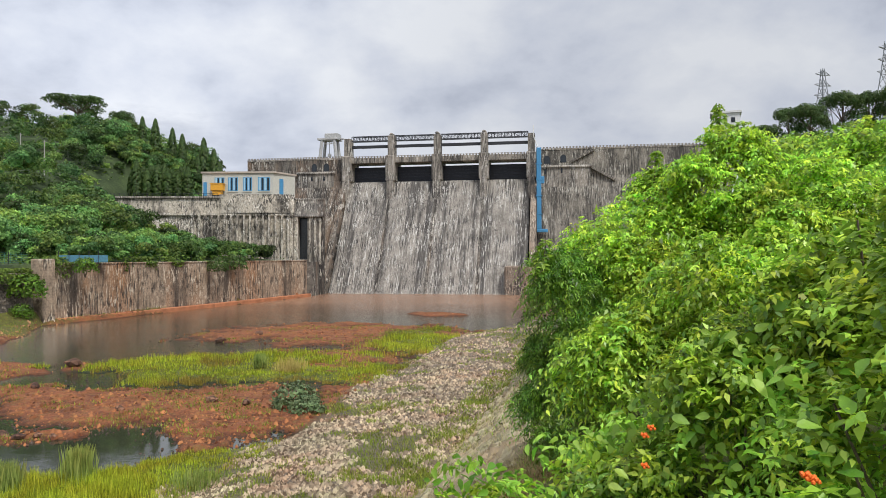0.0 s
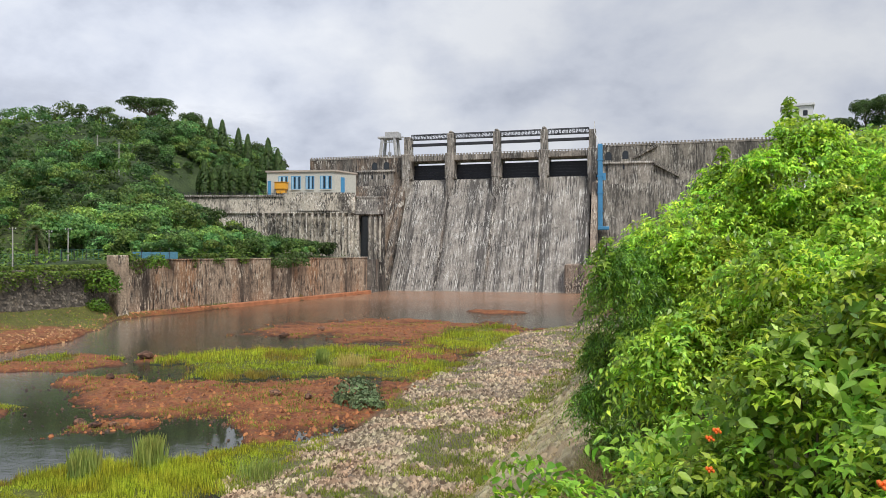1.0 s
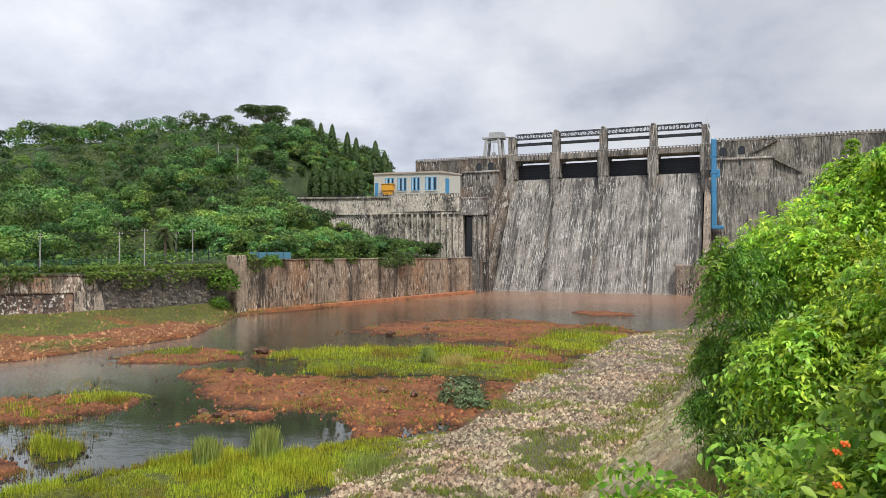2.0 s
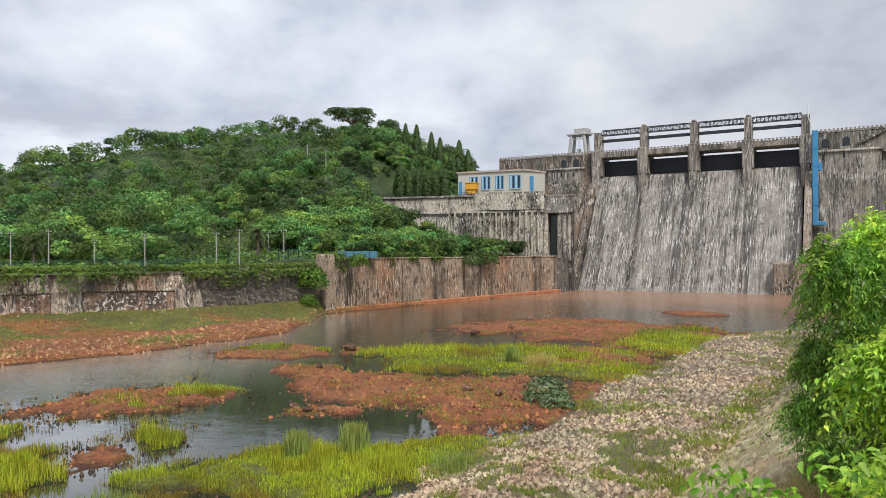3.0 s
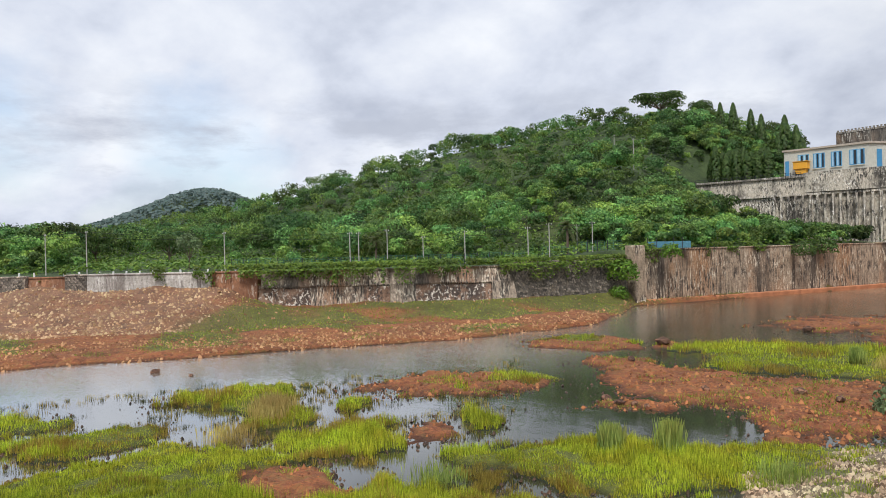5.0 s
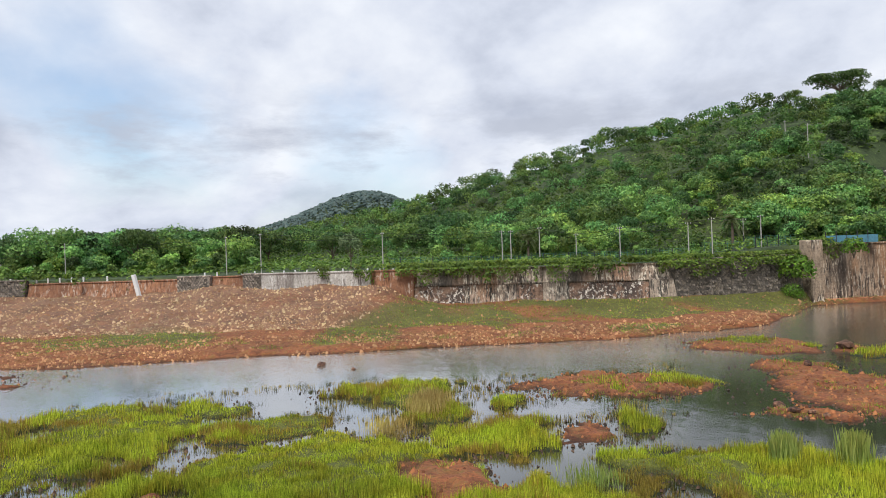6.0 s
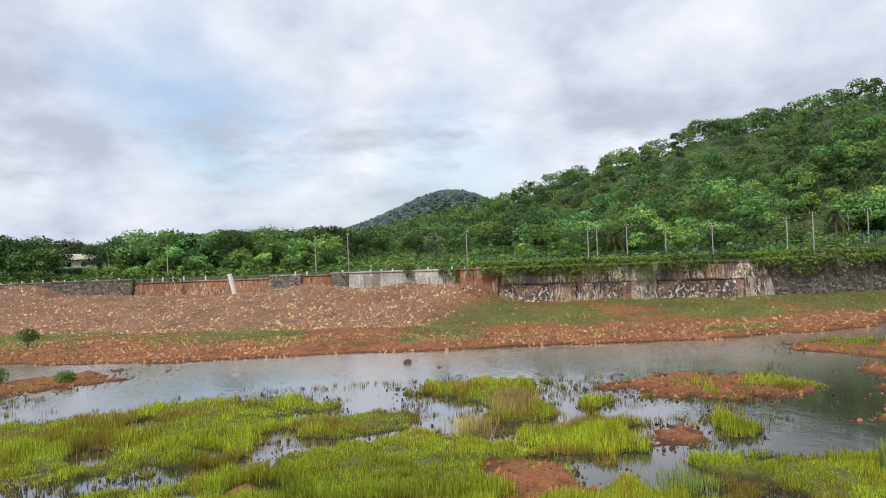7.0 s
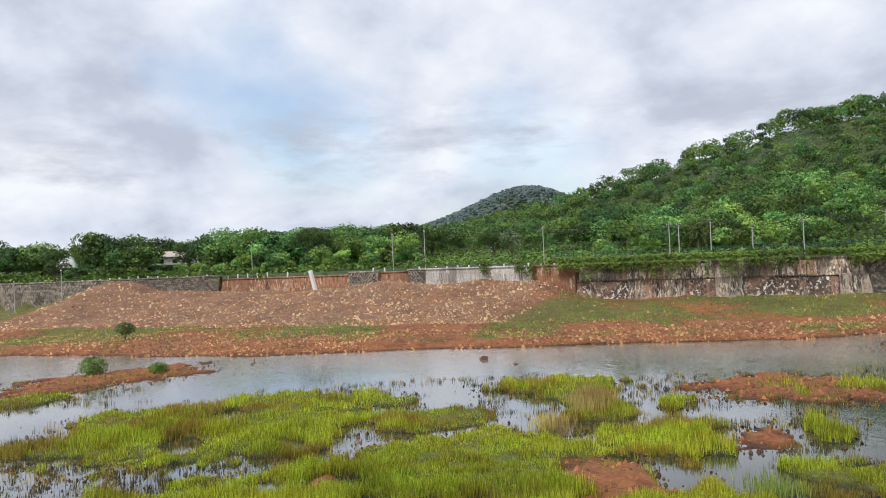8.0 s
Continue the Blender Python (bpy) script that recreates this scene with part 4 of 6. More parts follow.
def build_walls():
    # the training wall runs from the corner pillar to the dam
    t = masonry("wall_training", [(-34.4, 178), (-46.6, 141), (-59.5, 105)][::-1], 8.9, -1, RUSTWALL,
                "rust-streaked masonry training wall beside the pool", 0, 0.5, 1.4)
    for (ax, ay), (bx, by) in zip(TRAIN, TRAIN[1:]):
        m, L = frame_of(ax, ay, bx, by)
        led = part("ledge", boxes((0, -1.3, -1, L, 0, 0.75), bevel=0.1), REDLEDGE, t, "ledge caked with red silt")
        led.matrix_world = m
    m, L = frame_of(-34.6, 178, -33.6, 192)
    ret = part("return_wall", boxes((0, -1.2, -1, L, 3, 8.7), bevel=0.08), SOOTSHADE, t, "dark stained end of the wall")
    ret.matrix_world = m
    pil = part("corner_pillar", boxes((-1.0, -1.2, -1, 1.2, 1.2, 9.8), bevel=0.1), RUSTWALL, t, "grey stone corner pillar")
    pil.matrix_world = pose(-59.3, 104.4, 0, 0, 0, 70)
    masonry("wall_stone", [(-66.4, 82.6), (-59.9, 103.6)], 7.5, 0.5, STONE, "dark grey rubble masonry wall on the far bank", 18, 0.34, 0.5, 0.8)
    masonry("wall_slabs", [(-91.5, 53.5), (-79, 68.3), (-66.4, 82.6)], 7.0, 0.5, DARKWALL, "leaning stained concrete slab wall under creepers", 0, 0.5, 1.4, 2.2)
    slabs = bpy.data.objects["wall_slabs"]
    rnd = random.Random(77)
    for (ax, ay), (bx, by) in zip([(-91.5, 53.5), (-79, 68.3)], [(-79, 68.3), (-66.4, 82.6)]):
        m, L = frame_of(ax, ay, bx, by)
        n = int(L / 3.4)
        for k in range(n):
            w, top = L / n, 4.9 + rnd.uniform(-0.25, 0.2)
            p = part("panel", boxes((k * w + 0.015, -0.45, 0, (k + 1) * w - 0.015, -0.05, top - 0.6), bevel=0.05), rnd.choice((SLABRED, SLABRED, SLABRED, SLABRED, DARKWALL)), slabs)
            p.matrix_world = m @ pose(0, 0.1, 0.6, -18.5 + rnd.uniform(-2, 2), 0, 0)
        led = part("ledge", boxes((0, 1.05, 4.75, L, 1.75, 5.0), bevel=0.05), DARKWALL, slabs, "stained ledge along the slab wall")
        led.matrix_world = m
    masonry("wall_pale", [(-113, 37.4), (-97.2, 49.3)], 7.2, 1.0, PLASTER, "pale plastered concrete wall on the far bank", 0, 0.5, 1.4, 0.3)
    masonry("wall_brown", [(-97.2, 49.3), (-91.5, 53.5)], 7.2, 1.0, EARTHWALL, "brown earth-stained wall end beside the pale wall", 0, 0.5, 1.4, 0.6)
    masonry("wall_stub", [(-115, 34.9), (-113, 37.4)], 7.2, 1.0, STONE, "grey stone wall stub beside the pale wall", 10, 0.36, 0.55, 0.5)
    masonry("wall_gap", [(-118.7, 30.5), (-115, 34.9)], 6.9, 1.0, EARTHWALL, "gap of red earth between two wall stubs", 0, 0.5, 0.9, 1.6)
    masonry("wall_broken", [(-122.3, 26.2), (-118.7, 30.5)], 7.1, 1.0, STONE, "broken stone wall half buried in red earth", 9, 0.36, 0.55, 0.5)
    masonry("wall_crumbled", [(-140, 5), (-122.3, 26.2)], 6.6, 0.8, EARTHWALL, "crumbled red earth bank with remains of plaster", 0, 0.5, 0.9, 1.5)
    masonry("wall_far", [(-150.5, -10.8), (-140, 5)], 7.3, 1.0, STONE, "grey stone retaining wall above the talus", 14, 0.36, 0.55, 0.6)
    masonry("wall_end", [(-190, -70), (-150.5, -10.8)], 7.3, 1.0, STONE, "dark weathered stone wall with creepers", 7, 0.6, 1.0, 0.6)
    slab = tagged(mesh_ob("leaning_post", boxes((-0.35, -0.25, 0, 0.35, 0.25, 4.4), bevel=0.05), WHITE), "white concrete post leaning in the red earth", "post")
    slab.matrix_world = pose(-124.6, 21.0, 3.6, 6, -12, 30)


SLABRED = streaked("red_brown_slab", (0.22, 0.13, 0.085), (0.05, 0.036, 0.03), (0.68, 0.62, 0.54), 0.5, 0.3, 0.4)
EARTHWALL = streaked("red_earth_cut", (0.36, 0.17, 0.09), (0.17, 0.075, 0.04), (0.5, 0.4, 0.32), 0.5, 0.12, 0.4)
build_walls()

# ---------------------------------------------------------------- plants and stones, built from arrays
RNG = np.random.default_rng(7)


def quads_ob(name, co, mat, tint=None, n=4):
    """One mesh from an array of separate n-gons, shape (count, n, 3)."""
    k = len(co)
    me = bpy.data.meshes.new(name)
    me.vertices.add(k * n); me.vertices.foreach_set("co", np.ascontiguousarray(co, dtype=np.float32).ravel())
    me.loops.add(k * n); me.loops.foreach_set("vertex_index", np.arange(k * n))
    me.polygons.add(k); me.polygons.foreach_set("loop_start", np.arange(0, k * n, n))
    me.update(calc_edges=True)
    me.materials.append(mat)
    if tint is not None:
        at = me.color_attributes.new("tint", "FLOAT_COLOR", "POINT")
        at.data.foreach_set("color", np.repeat(np.concatenate([tint, np.ones((k, 1))], 1), n, 0).astype(np.float32).ravel())
    return new(name, me)


def unit(v):
    return v / np.maximum(np.linalg.norm(v, axis=-1, keepdims=True), 1e-9)


def leaf_tris(c, nrm, size, rng=RNG):
    """Small three-cornered leaf sprays at c, facing nrm."""
    k = len(c)
    a = unit(np.cross(nrm, rng.normal(size=(k, 3))))
    b = unit(np.cross(nrm, a))
    size = np.broadcast_to(np.asarray(size, float), (k,))[:, None]
    return np.stack([c - a * size * 0.55, c + b * size * 0.42 + a * size * 0.2, c - b * size * 0.42 + a * size * 0.35 + nrm * size * 0.15], 1)


def leaf_quads(c, nrm, size, aspect=0.55, rng=RNG):
    """Pointed leaves, folded along their rib, at c, facing nrm."""
    k = len(c)
    a = unit(np.cross(nrm, rng.normal(size=(k, 3))))
    b = unit(np.cross(nrm, a))
    size = np.broadcast_to(np.asarray(size, float), (k,))[:, None]
    w = size * aspect * 0.5
    return np.stack([c - a * size * 0.5, c + b * w - a * size * 0.08 + nrm * w * 0.35, c + a * size * 0.5 - nrm * size * 0.12, c - b * w - a * size * 0.08 + nrm * w * 0.35], 1)


def crown_points(n, lumps, rng):
    """Points and outward directions on a cluster of lumps: rows of centre and radii."""
    lumps = np.asarray(lumps, float)
    area = lumps[:, 3] * lumps[:, 5]
    pick = rng.choice(len(lumps), n, p=area / area.sum())
    d = unit(rng.normal(size=(n, 3)))
    d[:, 2] = np.where(d[:, 2] < -0.35, -d[:, 2], d[:, 2])
    rad = rng.uniform(0.72, 1.06, (n, 1))
    return lumps[pick, :3] + d * lumps[pick, 3:] * rad, unit(d + rng.normal(size=(n, 3)) * 0.45)


def make_lumps(rng, h, r, n=7, flat=0.6):
    rows = [(0, 0, h - r * flat * 0.75, r * 0.72, r * 0.72, r * flat * 0.72)]
    for k in range(n):
        a = k * 2.4 + rng.uniform(0, 1)
        q = r * rng.uniform(0.35, 0.72)
        s = r * rng.uniform(0.28, 0.46)
        rows.append((q * math.cos(a), q * math.sin(a), h - r * flat * rng.uniform(0.5, 1.5), s, s, s * flat * 1.25))
    return rows


def tree_mesh(name, h, r, leaf, count, seed, mat, flat=0.6, trunk=0.2, bare=0.35):
    """A tree at the origin: a trunk with limbs, and a crown of leaf sprays."""
    rng = np.random.default_rng(seed)
    ob = thing(name, pose(0, 0, 0), "", "tree")
    lumps = make_lumps(rng, h, r, 8, flat)
    bm = bmesh.new()
    top = Vector((0, 0, h * (1 - bare * 0.5)))
    rod(bm, (0, 0, -0.3), (0.1, 0.05, h * bare), trunk, trunk * 0.75, 7)
    rod(bm, (0.1, 0.05, h * bare), top * 0.95, trunk * 0.75, trunk * 0.25, 6)
    for x, y, z, *_ in lumps[1:]:
        rod(bm, (0.1, 0.05, h * bare), (x, y, z), trunk * 0.45, trunk * 0.12, 5)
    part("trunk", bm, BARK, ob)
    p, nrm = crown_points(count, lumps, rng)
    q = leaf_quads(p, nrm, rng.uniform(0.7, 1.3, count) * leaf, 0.7, rng)
    crown = quads_ob("crown", q, mat)
    crown.parent = ob
    return ob


def on_land(x, y):
    return float(land(np.array([x]), np.array([y]))[0][0])


def polar(az, r):
    return -r * math.sin(radians(az)), r * math.cos(radians(az))


# ---- woods on the hills and the plain: past counting, so one mesh
def build_woods():
    rng = np.random.default_rng(21)
    rows = []
    n = 9600
    az = rng.uniform(-48, 110, n)
    r = 118 * np.exp(rng.uniform(0, 1, n) * math.log(560 / 118))
    x, y = -r * np.sin(np.radians(az)), r * np.cos(np.radians(az))
    # a closer stand behind the power house terrace
    x, y = np.append(x, rng.uniform(-108, -60, 620)), np.append(y, rng.uniform(204, 250, 620))
    x, y = np.append(x, rng.uniform(-86, -40, 420)), np.append(y, rng.uniform(110, 182, 420))
    r, az = np.hypot(x, y), np.degrees(np.arctan2(-x, y))
    w, kw = side(x, y, REAR)
    w = -w
    h = land(x, y)[0]
    d, _ = side(x, y, TOE)
    # keep clear of the works, the road and the open field
    dx, dy = x - 16, y - 184
    lx, ly = dx * math.cos(radians(10)) - dy * math.sin(radians(10)), dx * math.sin(radians(10)) + dy * math.cos(radians(10))
    works = ((lx > -56) & (lx < 60) & (ly > -60) & (ly < 40)) | ((x > -92) & (x < -30) & (y > 176) & (y < 206)) | ((x > -66) & (x < -30) & (y > 176) & (y < 225))
    front = (kw > 4) & (x > -84) & (y > 120) & (y < 186)
    left = (w > np.where(kw > 4, 4, np.where((az > 37) & (az < 70), 26 + 8 * vnoise(x, y, 9, 133), 14))) & (x < -34) & ~(front & (y > 178))
    dense = (x > -98) & (x < -34) & (y > 200) & (y < 242)
    right = (d > 40) & (x > 45) & (y < 235)
    field = (vnoise(x, y, 26, 130) > 0.1) & (h < 12) & (r < 240) & (az < 72) & ~front
    keep = (left | right) & ~works & ~field & (vnoise(x, y, 11, 131) > -0.75)
    x, y, h, r, w, front, dense = x[keep], y[keep], h[keep], r[keep], w[keep], front[keep], dense[keep]
    quads, tints = [], []
    plain_zone = h < 14
    azi = np.degrees(np.arctan2(-x, y))
    for i in range(len(x)):
        big = rng.uniform() ** 1.7
        th = 3.0 + 5.0 * big + (2.0 if r[i] > 300 else 0)
        if w[i] < 22:
            th *= 0.55
        if front[i] or dense[i]:
            th = min(th * 1.25, (7.5 if x[i] < -58 else 5.5) if y[i] < 166 else 3.8)
        elif (89 < azi[i] < 92.6 and r[i] < 232) or (97 < azi[i] < 99.6 and r[i] < 246):
            th = min(th, 2.6)
        elif plain_zone[i] and r[i] > 165:
            th = 5.5 + 5.5 * big
        tr = th * rng.uniform(0.42, 0.62)
        cnt = int((80 + 15 * th) * (2.7 if r[i] < 230 else 1.35 if r[i] < 340 else 0.75))
        p, nrm = crown_points(cnt, make_lumps(rng, th, tr, 6, 0.75), rng)
        leaf = (0.30 + 0.024 * th) * (0.72 + r[i] / 400)
        quads.append(leaf_tris(p + (x[i], y[i], h[i]), nrm, rng.uniform(0.6, 1.4, cnt) * leaf, rng))
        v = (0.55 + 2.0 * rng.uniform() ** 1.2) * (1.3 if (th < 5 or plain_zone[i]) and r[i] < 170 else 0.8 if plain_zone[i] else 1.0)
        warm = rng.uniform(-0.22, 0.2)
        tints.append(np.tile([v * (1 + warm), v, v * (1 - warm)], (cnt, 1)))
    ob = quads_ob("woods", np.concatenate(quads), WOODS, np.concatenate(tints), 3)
    tagged(ob, "dense green scrub and trees covering the hillside", "woods", kind="stuff")
    # woods on the far hill; the blue of haze is put into their colour
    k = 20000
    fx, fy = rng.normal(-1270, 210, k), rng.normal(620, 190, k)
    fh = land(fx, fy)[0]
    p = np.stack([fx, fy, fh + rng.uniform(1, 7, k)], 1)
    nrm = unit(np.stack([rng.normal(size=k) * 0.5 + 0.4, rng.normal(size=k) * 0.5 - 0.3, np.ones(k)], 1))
    tagged(quads_ob("distant_woods", leaf_quads(p, nrm, rng.uniform(4, 9, k), 0.8, rng), HAZEWOODS), "green woods on the distant hill, haze blue in their colour", "woods", kind="stuff")
    # low scrub and creepers over the slopes
    n = 150000
    az = rng.uniform(-48, 110, n)
    r = 110 * np.exp(rng.uniform(0, 1, n) * math.log(420 / 110))
    x, y = -r * np.sin(np.radians(az)), r * np.cos(np.radians(az))
    w, kw = side(x, y, REAR)
    w = -w
    d, _ = side(x, y, TOE)
    keep = (((w > 1.2) & (x < -38)) | ((d > 30) & (x > 45))) & (vnoise(x, y, 7, 140) > -0.5) & ~((x > -92) & (x < -30) & (y > 176))
    keep &= ~((w > 3) & (w < 9) & (kw < 3.4))
    x, y = x[keep], y[keep]
    h = land(x, y)[0]
    p = np.stack([x, y, h + rng.uniform(0.1, 1.3, len(x))], 1)
    nrm = unit(np.stack([rng.normal(size=len(x)) * 0.6, rng.normal(size=len(x)) * 0.6, np.ones(len(x))], 1))
    t = rng.uniform(0.9, 1.9, (len(x), 1)) * np.array([[1.15, 1.1, 0.8]])
    tagged(quads_ob("scrub", leaf_tris(p, nrm, rng.uniform(0.3, 0.9, len(x)) * (0.7 + np.hypot(x, y) / 350), rng), WOODS, t, 3), "low bright green scrub between the trees", "scrub", kind="stuff")


# leaf green shifted to blue to stand for haze over the distance
HAZEWOODS = foliage("far_woods_haze_tint", (0.09, 0.14, 0.155), (0.15, 0.205, 0.22))
build_woods()


# ---- single trees that stand out
def build_trees():
    umbrella = tree_mesh("rain_tree", 12.5, 12.0, 0.65, 4200, 3, DARKLEAF, 0.2, 0.6, 0.5)
    x, y = polar(27.4, 292)
    umbrella.matrix_world = pose(x, y, on_land(x, y) - 0.2)
    tagged(umbrella, "broad dark umbrella-shaped tree on the hill top", "tree")
    base = tree_mesh("tree", 9.5, 4.6, 0.36, 5200, 5, DARKLEAF, 0.85, 0.3, 0.25)
    tagged(base, "dense dark green tree behind the bank wall", "tree", "trees along the bank road")
    for k, (az, r, s) in enumerate(((80.5, 158, 1.0), (84, 190, 0.8), (90, 178, 0.85), (95.5, 200, 1.0), (76, 205, 0.9), (71, 215, 1.0), (99, 170, 0.8), (66, 190, 0.85), (24.5, 275, 1.1), (42.6, 325, 0.8), (-24.5, 235, 1.2), (-26.2, 238, 1.1), (-27.6, 232, 1.2), (-29.6, 236, 1.3), (-31.2, 240, 1.2), (-33, 235, 1.3), (-23.4, 240, 0.9))):
        x, y = polar(az, r)
        m = pose(x, y, on_land(x, y), 0, 0, k * 47) @ Matrix.Scale(s, 4)
        if k == 0:
            base.matrix_world = m
        else:
            c = copy_thing(base, m)
            c.scale = (s, s, s * 0.95)
    silver = tree_mesh("silvery_tree", 6.2, 2.6, 0.34, 900, 8, GREYLEAF, 0.9, 0.14, 0.3)
    x, y = polar(64.6, 124)
    silver.matrix_world = pose(x, y, on_land(x, y))
    tagged(silver, "grey-leaved open tree beside the road", "tree")
    # columnar trees beside the crest
    col = thing("columnar_tree", pose(0, 0, 0), "dark slender columnar tree on the ridge", "tree", "columnar trees on the ridge")
    rng = np.random.default_rng(9)
    bm = bmesh.new()
    rod(bm, (0, 0, -0.4), (0, 0, 7.5), 0.16, 0.05)
    part("trunk", bm, BARK, col)
    n = 700
    t = rng.uniform(0.08, 1, n)
    a = rng.uniform(0, math.tau, n)
    rad = 1.15 * np.sin(np.pi * np.clip(t, 0, 1) ** 0.7) ** 0.6 * rng.uniform(0.6, 1.1, n) + 0.1
    p = np.stack([rad * np.cos(a), rad * np.sin(a), t * 8.2], 1)
    cr = quads_ob("crown", leaf_quads(p, unit(np.stack([np.cos(a), np.sin(a), 0.6 + 0 * a], 1)), 0.7, 0.6, rng), DARKLEAF)
    cr.parent = col
    for k, (az, s) in enumerate(((19.2, 1.3), (18.75, 1.35), (18.0, 1.25), (17.6, 1.3), (20.3, 1.1), (21.0, 1.1), (22.2, 1.2), (16.6, 0.9), (23.1, 1.0))):
        x, y = polar(az, 236 + 3 * (k % 3))
        m = pose(x, y, on_land(x, y) - 0.2, 0, 0, 50 * k)
        if k == 0:
            col.matrix_world = m
        else:
            copy_thing(col, m).scale = (s, s, s * 1.3)
    rnd = random.Random(12)
    for k in range(17):
        x, y = polar(19.9 + k * 0.24, 206 + 2.5 * (k % 3))
        c = copy_thing(col, pose(x, y, 25.6, 0, 0, 67 * k))
        c.scale = (1.15, 1.15, rnd.uniform(0.95, 1.3))
        tagged(c, "tall columnar tree in the row beside the power house", "tree", "columnar trees beside the power house")


DARKLEAF = foliage("dark_leaf", (0.035, 0.08, 0.024), (0.125, 0.20, 0.055))
GREYLEAF = foliage("grey_leaf", (0.11, 0.17, 0.09), (0.26, 0.34, 0.19))
build_trees()


def palm(height, seed):
    rng = random.Random(seed)
    ob = thing("date_palm", pose(0, 0, 0), "palm with drooping fronds and a bare trunk", "palm", "palms on the bank")
    bm = bmesh.new()
    for k in range(6):
        rod(bm, (0, 0, height * k / 6 - (0.3 if k == 0 else 0)), (0, 0, height * (k + 1) / 6), 0.24 - 0.01 * k, 0.21 - 0.01 * k, 7)
    part("trunk", bm, BARK, ob)
    for k in range(30):
        a, lift = k * 2.399, rng.uniform(-0.55, 1.1)
        co = []
        prev = None
        for s in range(9):
            t = s / 8
            rad = 2.5 * t * math.cos(lift) * (1 - 0.15 * t)
            z = height + 2.5 * (math.sin(lift) * t - 0.55 * t * t)
            p = np.array([rad * math.cos(a), rad * math.sin(a), z])
            if prev is not None:
                side_v = np.array([-math.sin(a), math.cos(a), 0])
                for sg in (-1, 1):
                    for j in range(2):
                        q = prev + (p - prev) * j * 0.5
                        tip = q + side_v * sg * 0.5 * (1 - 0.6 * t) + (p - prev) * 0.9 - np.array([0, 0, 0.16])
                        co.append([q, q + (p - prev) * 0.35, tip, tip - (p - prev) * 0.1])
            prev = p
        fr = quads_ob("frond", np.array(co), PALMLEAF)
        fr.parent = ob
    return ob


PALMLEAF = foliage("palm_leaf", (0.06, 0.085, 0.03), (0.17, 0.2, 0.08))


def build_palms():
    first = palm(4.6, 1)
    for k, (az, r, s) in enumerate(((34.75, 122, 1.1), (50.2, 128, 1.0), (93.5, 260, 1.2), (95.2, 300, 1.2), (98.5, 280, 1.3), (101, 310, 1.2), (57, 200, 0.9))):
        x, y = polar(az, r)
        m = pose(x, y, on_land(x, y), 0, 0, 30 * k)
        if k == 0:
            first.matrix_world = m
            first.scale = (s, s, s)
        else:
            copy_thing(first, m).scale = (s, s, s)


build_palms()


# ---- stones
def stone_shapes(mat, count=6, seed=1):
    rnd = random.Random(seed)
    out = []
    for k in range(count):
        bm = bmesh.new()
        bmesh.ops.create_icosphere(bm, subdivisions=1, radius=0.5)
        for v in bm.verts:
            v.co *= rnd.uniform(0.72, 1.15)
            v.co.z *= 0.66
            v.co.x *= 1.2
        me = bpy.data.meshes.new("stone")
        bm.to_mesh(me); bm.free()
        me.materials.append(mat)
        out.append(me)
    return out


def stone_field(name, x, y, size, mat, label, parts=0, rng=RNG, sink=0.15, flat=0.65):
    """Stones lying on the ground: the first few are objects, the rest one mesh."""
    h = land(x, y)[0]
    ob = tagged(new(name), label, "stones", kind="stuff")
    shapes = stone_shapes(mat)
    for i in range(min(parts, len(x))):
        st = new("stone", shapes[i % len(shapes)])
        st.parent = ob
        s = float(size[i])
        st.matrix_world = pose(float(x[i]), float(y[i]), float(h[i]) + s * (0.3 - sink), rng.uniform(-20, 20), rng.uniform(-20, 20), rng.uniform(0, 360)) @ Matrix.Scale(s, 4)
    x, y, h, size = x[parts:], y[parts:], h[parts:], size[parts:]
    if len(x):
        # octahedra with cut, uneven corners
        base = np.array([(1, 0, 0), (0.3, 0.9, 0), (-0.8, 0.5, 0), (-0.7, -0.6, 0), (0.35, -0.9, 0), (0.1, 0.1, 1.0), (0.6, 0.3, 0.75), (-0.4, -0.3, 0.85)])
        tris = np.array([(0, 1, 6), (1, 2, 5), (2, 3, 7), (3, 4, 7), (4, 0, 6), (1, 5, 6), (5, 7, 6), (7, 4, 6), (5, 2, 7)])
        k = len(x)
        v = base[None] * rng.uniform(0.75, 1.25, (k, 8, 3)) * (size[:, None, None] * np.array([0.55, 0.5, flat]))
        a = rng.uniform(0, math.tau, k)
        ca, sa = np.cos(a)[:, None], np.sin(a)[:, None]
        v = np.stack([v[..., 0] * ca - v[..., 1] * sa, v[..., 0] * sa + v[..., 1] * ca, v[..., 2] - size[:, None] * sink], -1)
        tx, ty = rng.normal(size=(2, k, 1)) * 0.25
        v[..., 2] += v[..., 0] * tx + v[..., 1] * ty
        v += np.stack([x, y, h], -1)[:, None]
        me = bpy.data.meshes.new("stones")
        me.vertices.add(k * 8); me.vertices.foreach_set("co", v.astype(np.float32).ravel())
        f = (tris[None] + (np.arange(k) * 8)[:, None, None]).reshape(-1, 3)
        me.loops.add(f.size); me.loops.foreach_set("vertex_index", f.ravel())
        me.polygons.add(len(f)); me.polygons.foreach_set("loop_start", np.arange(0, f.size, 3))
        me.update(calc_edges=True)
        me.materials.append(mat)
        rest = new("loose_stones", me)
        rest.parent = ob
        rest["kind"] = "stuff"
    return ob


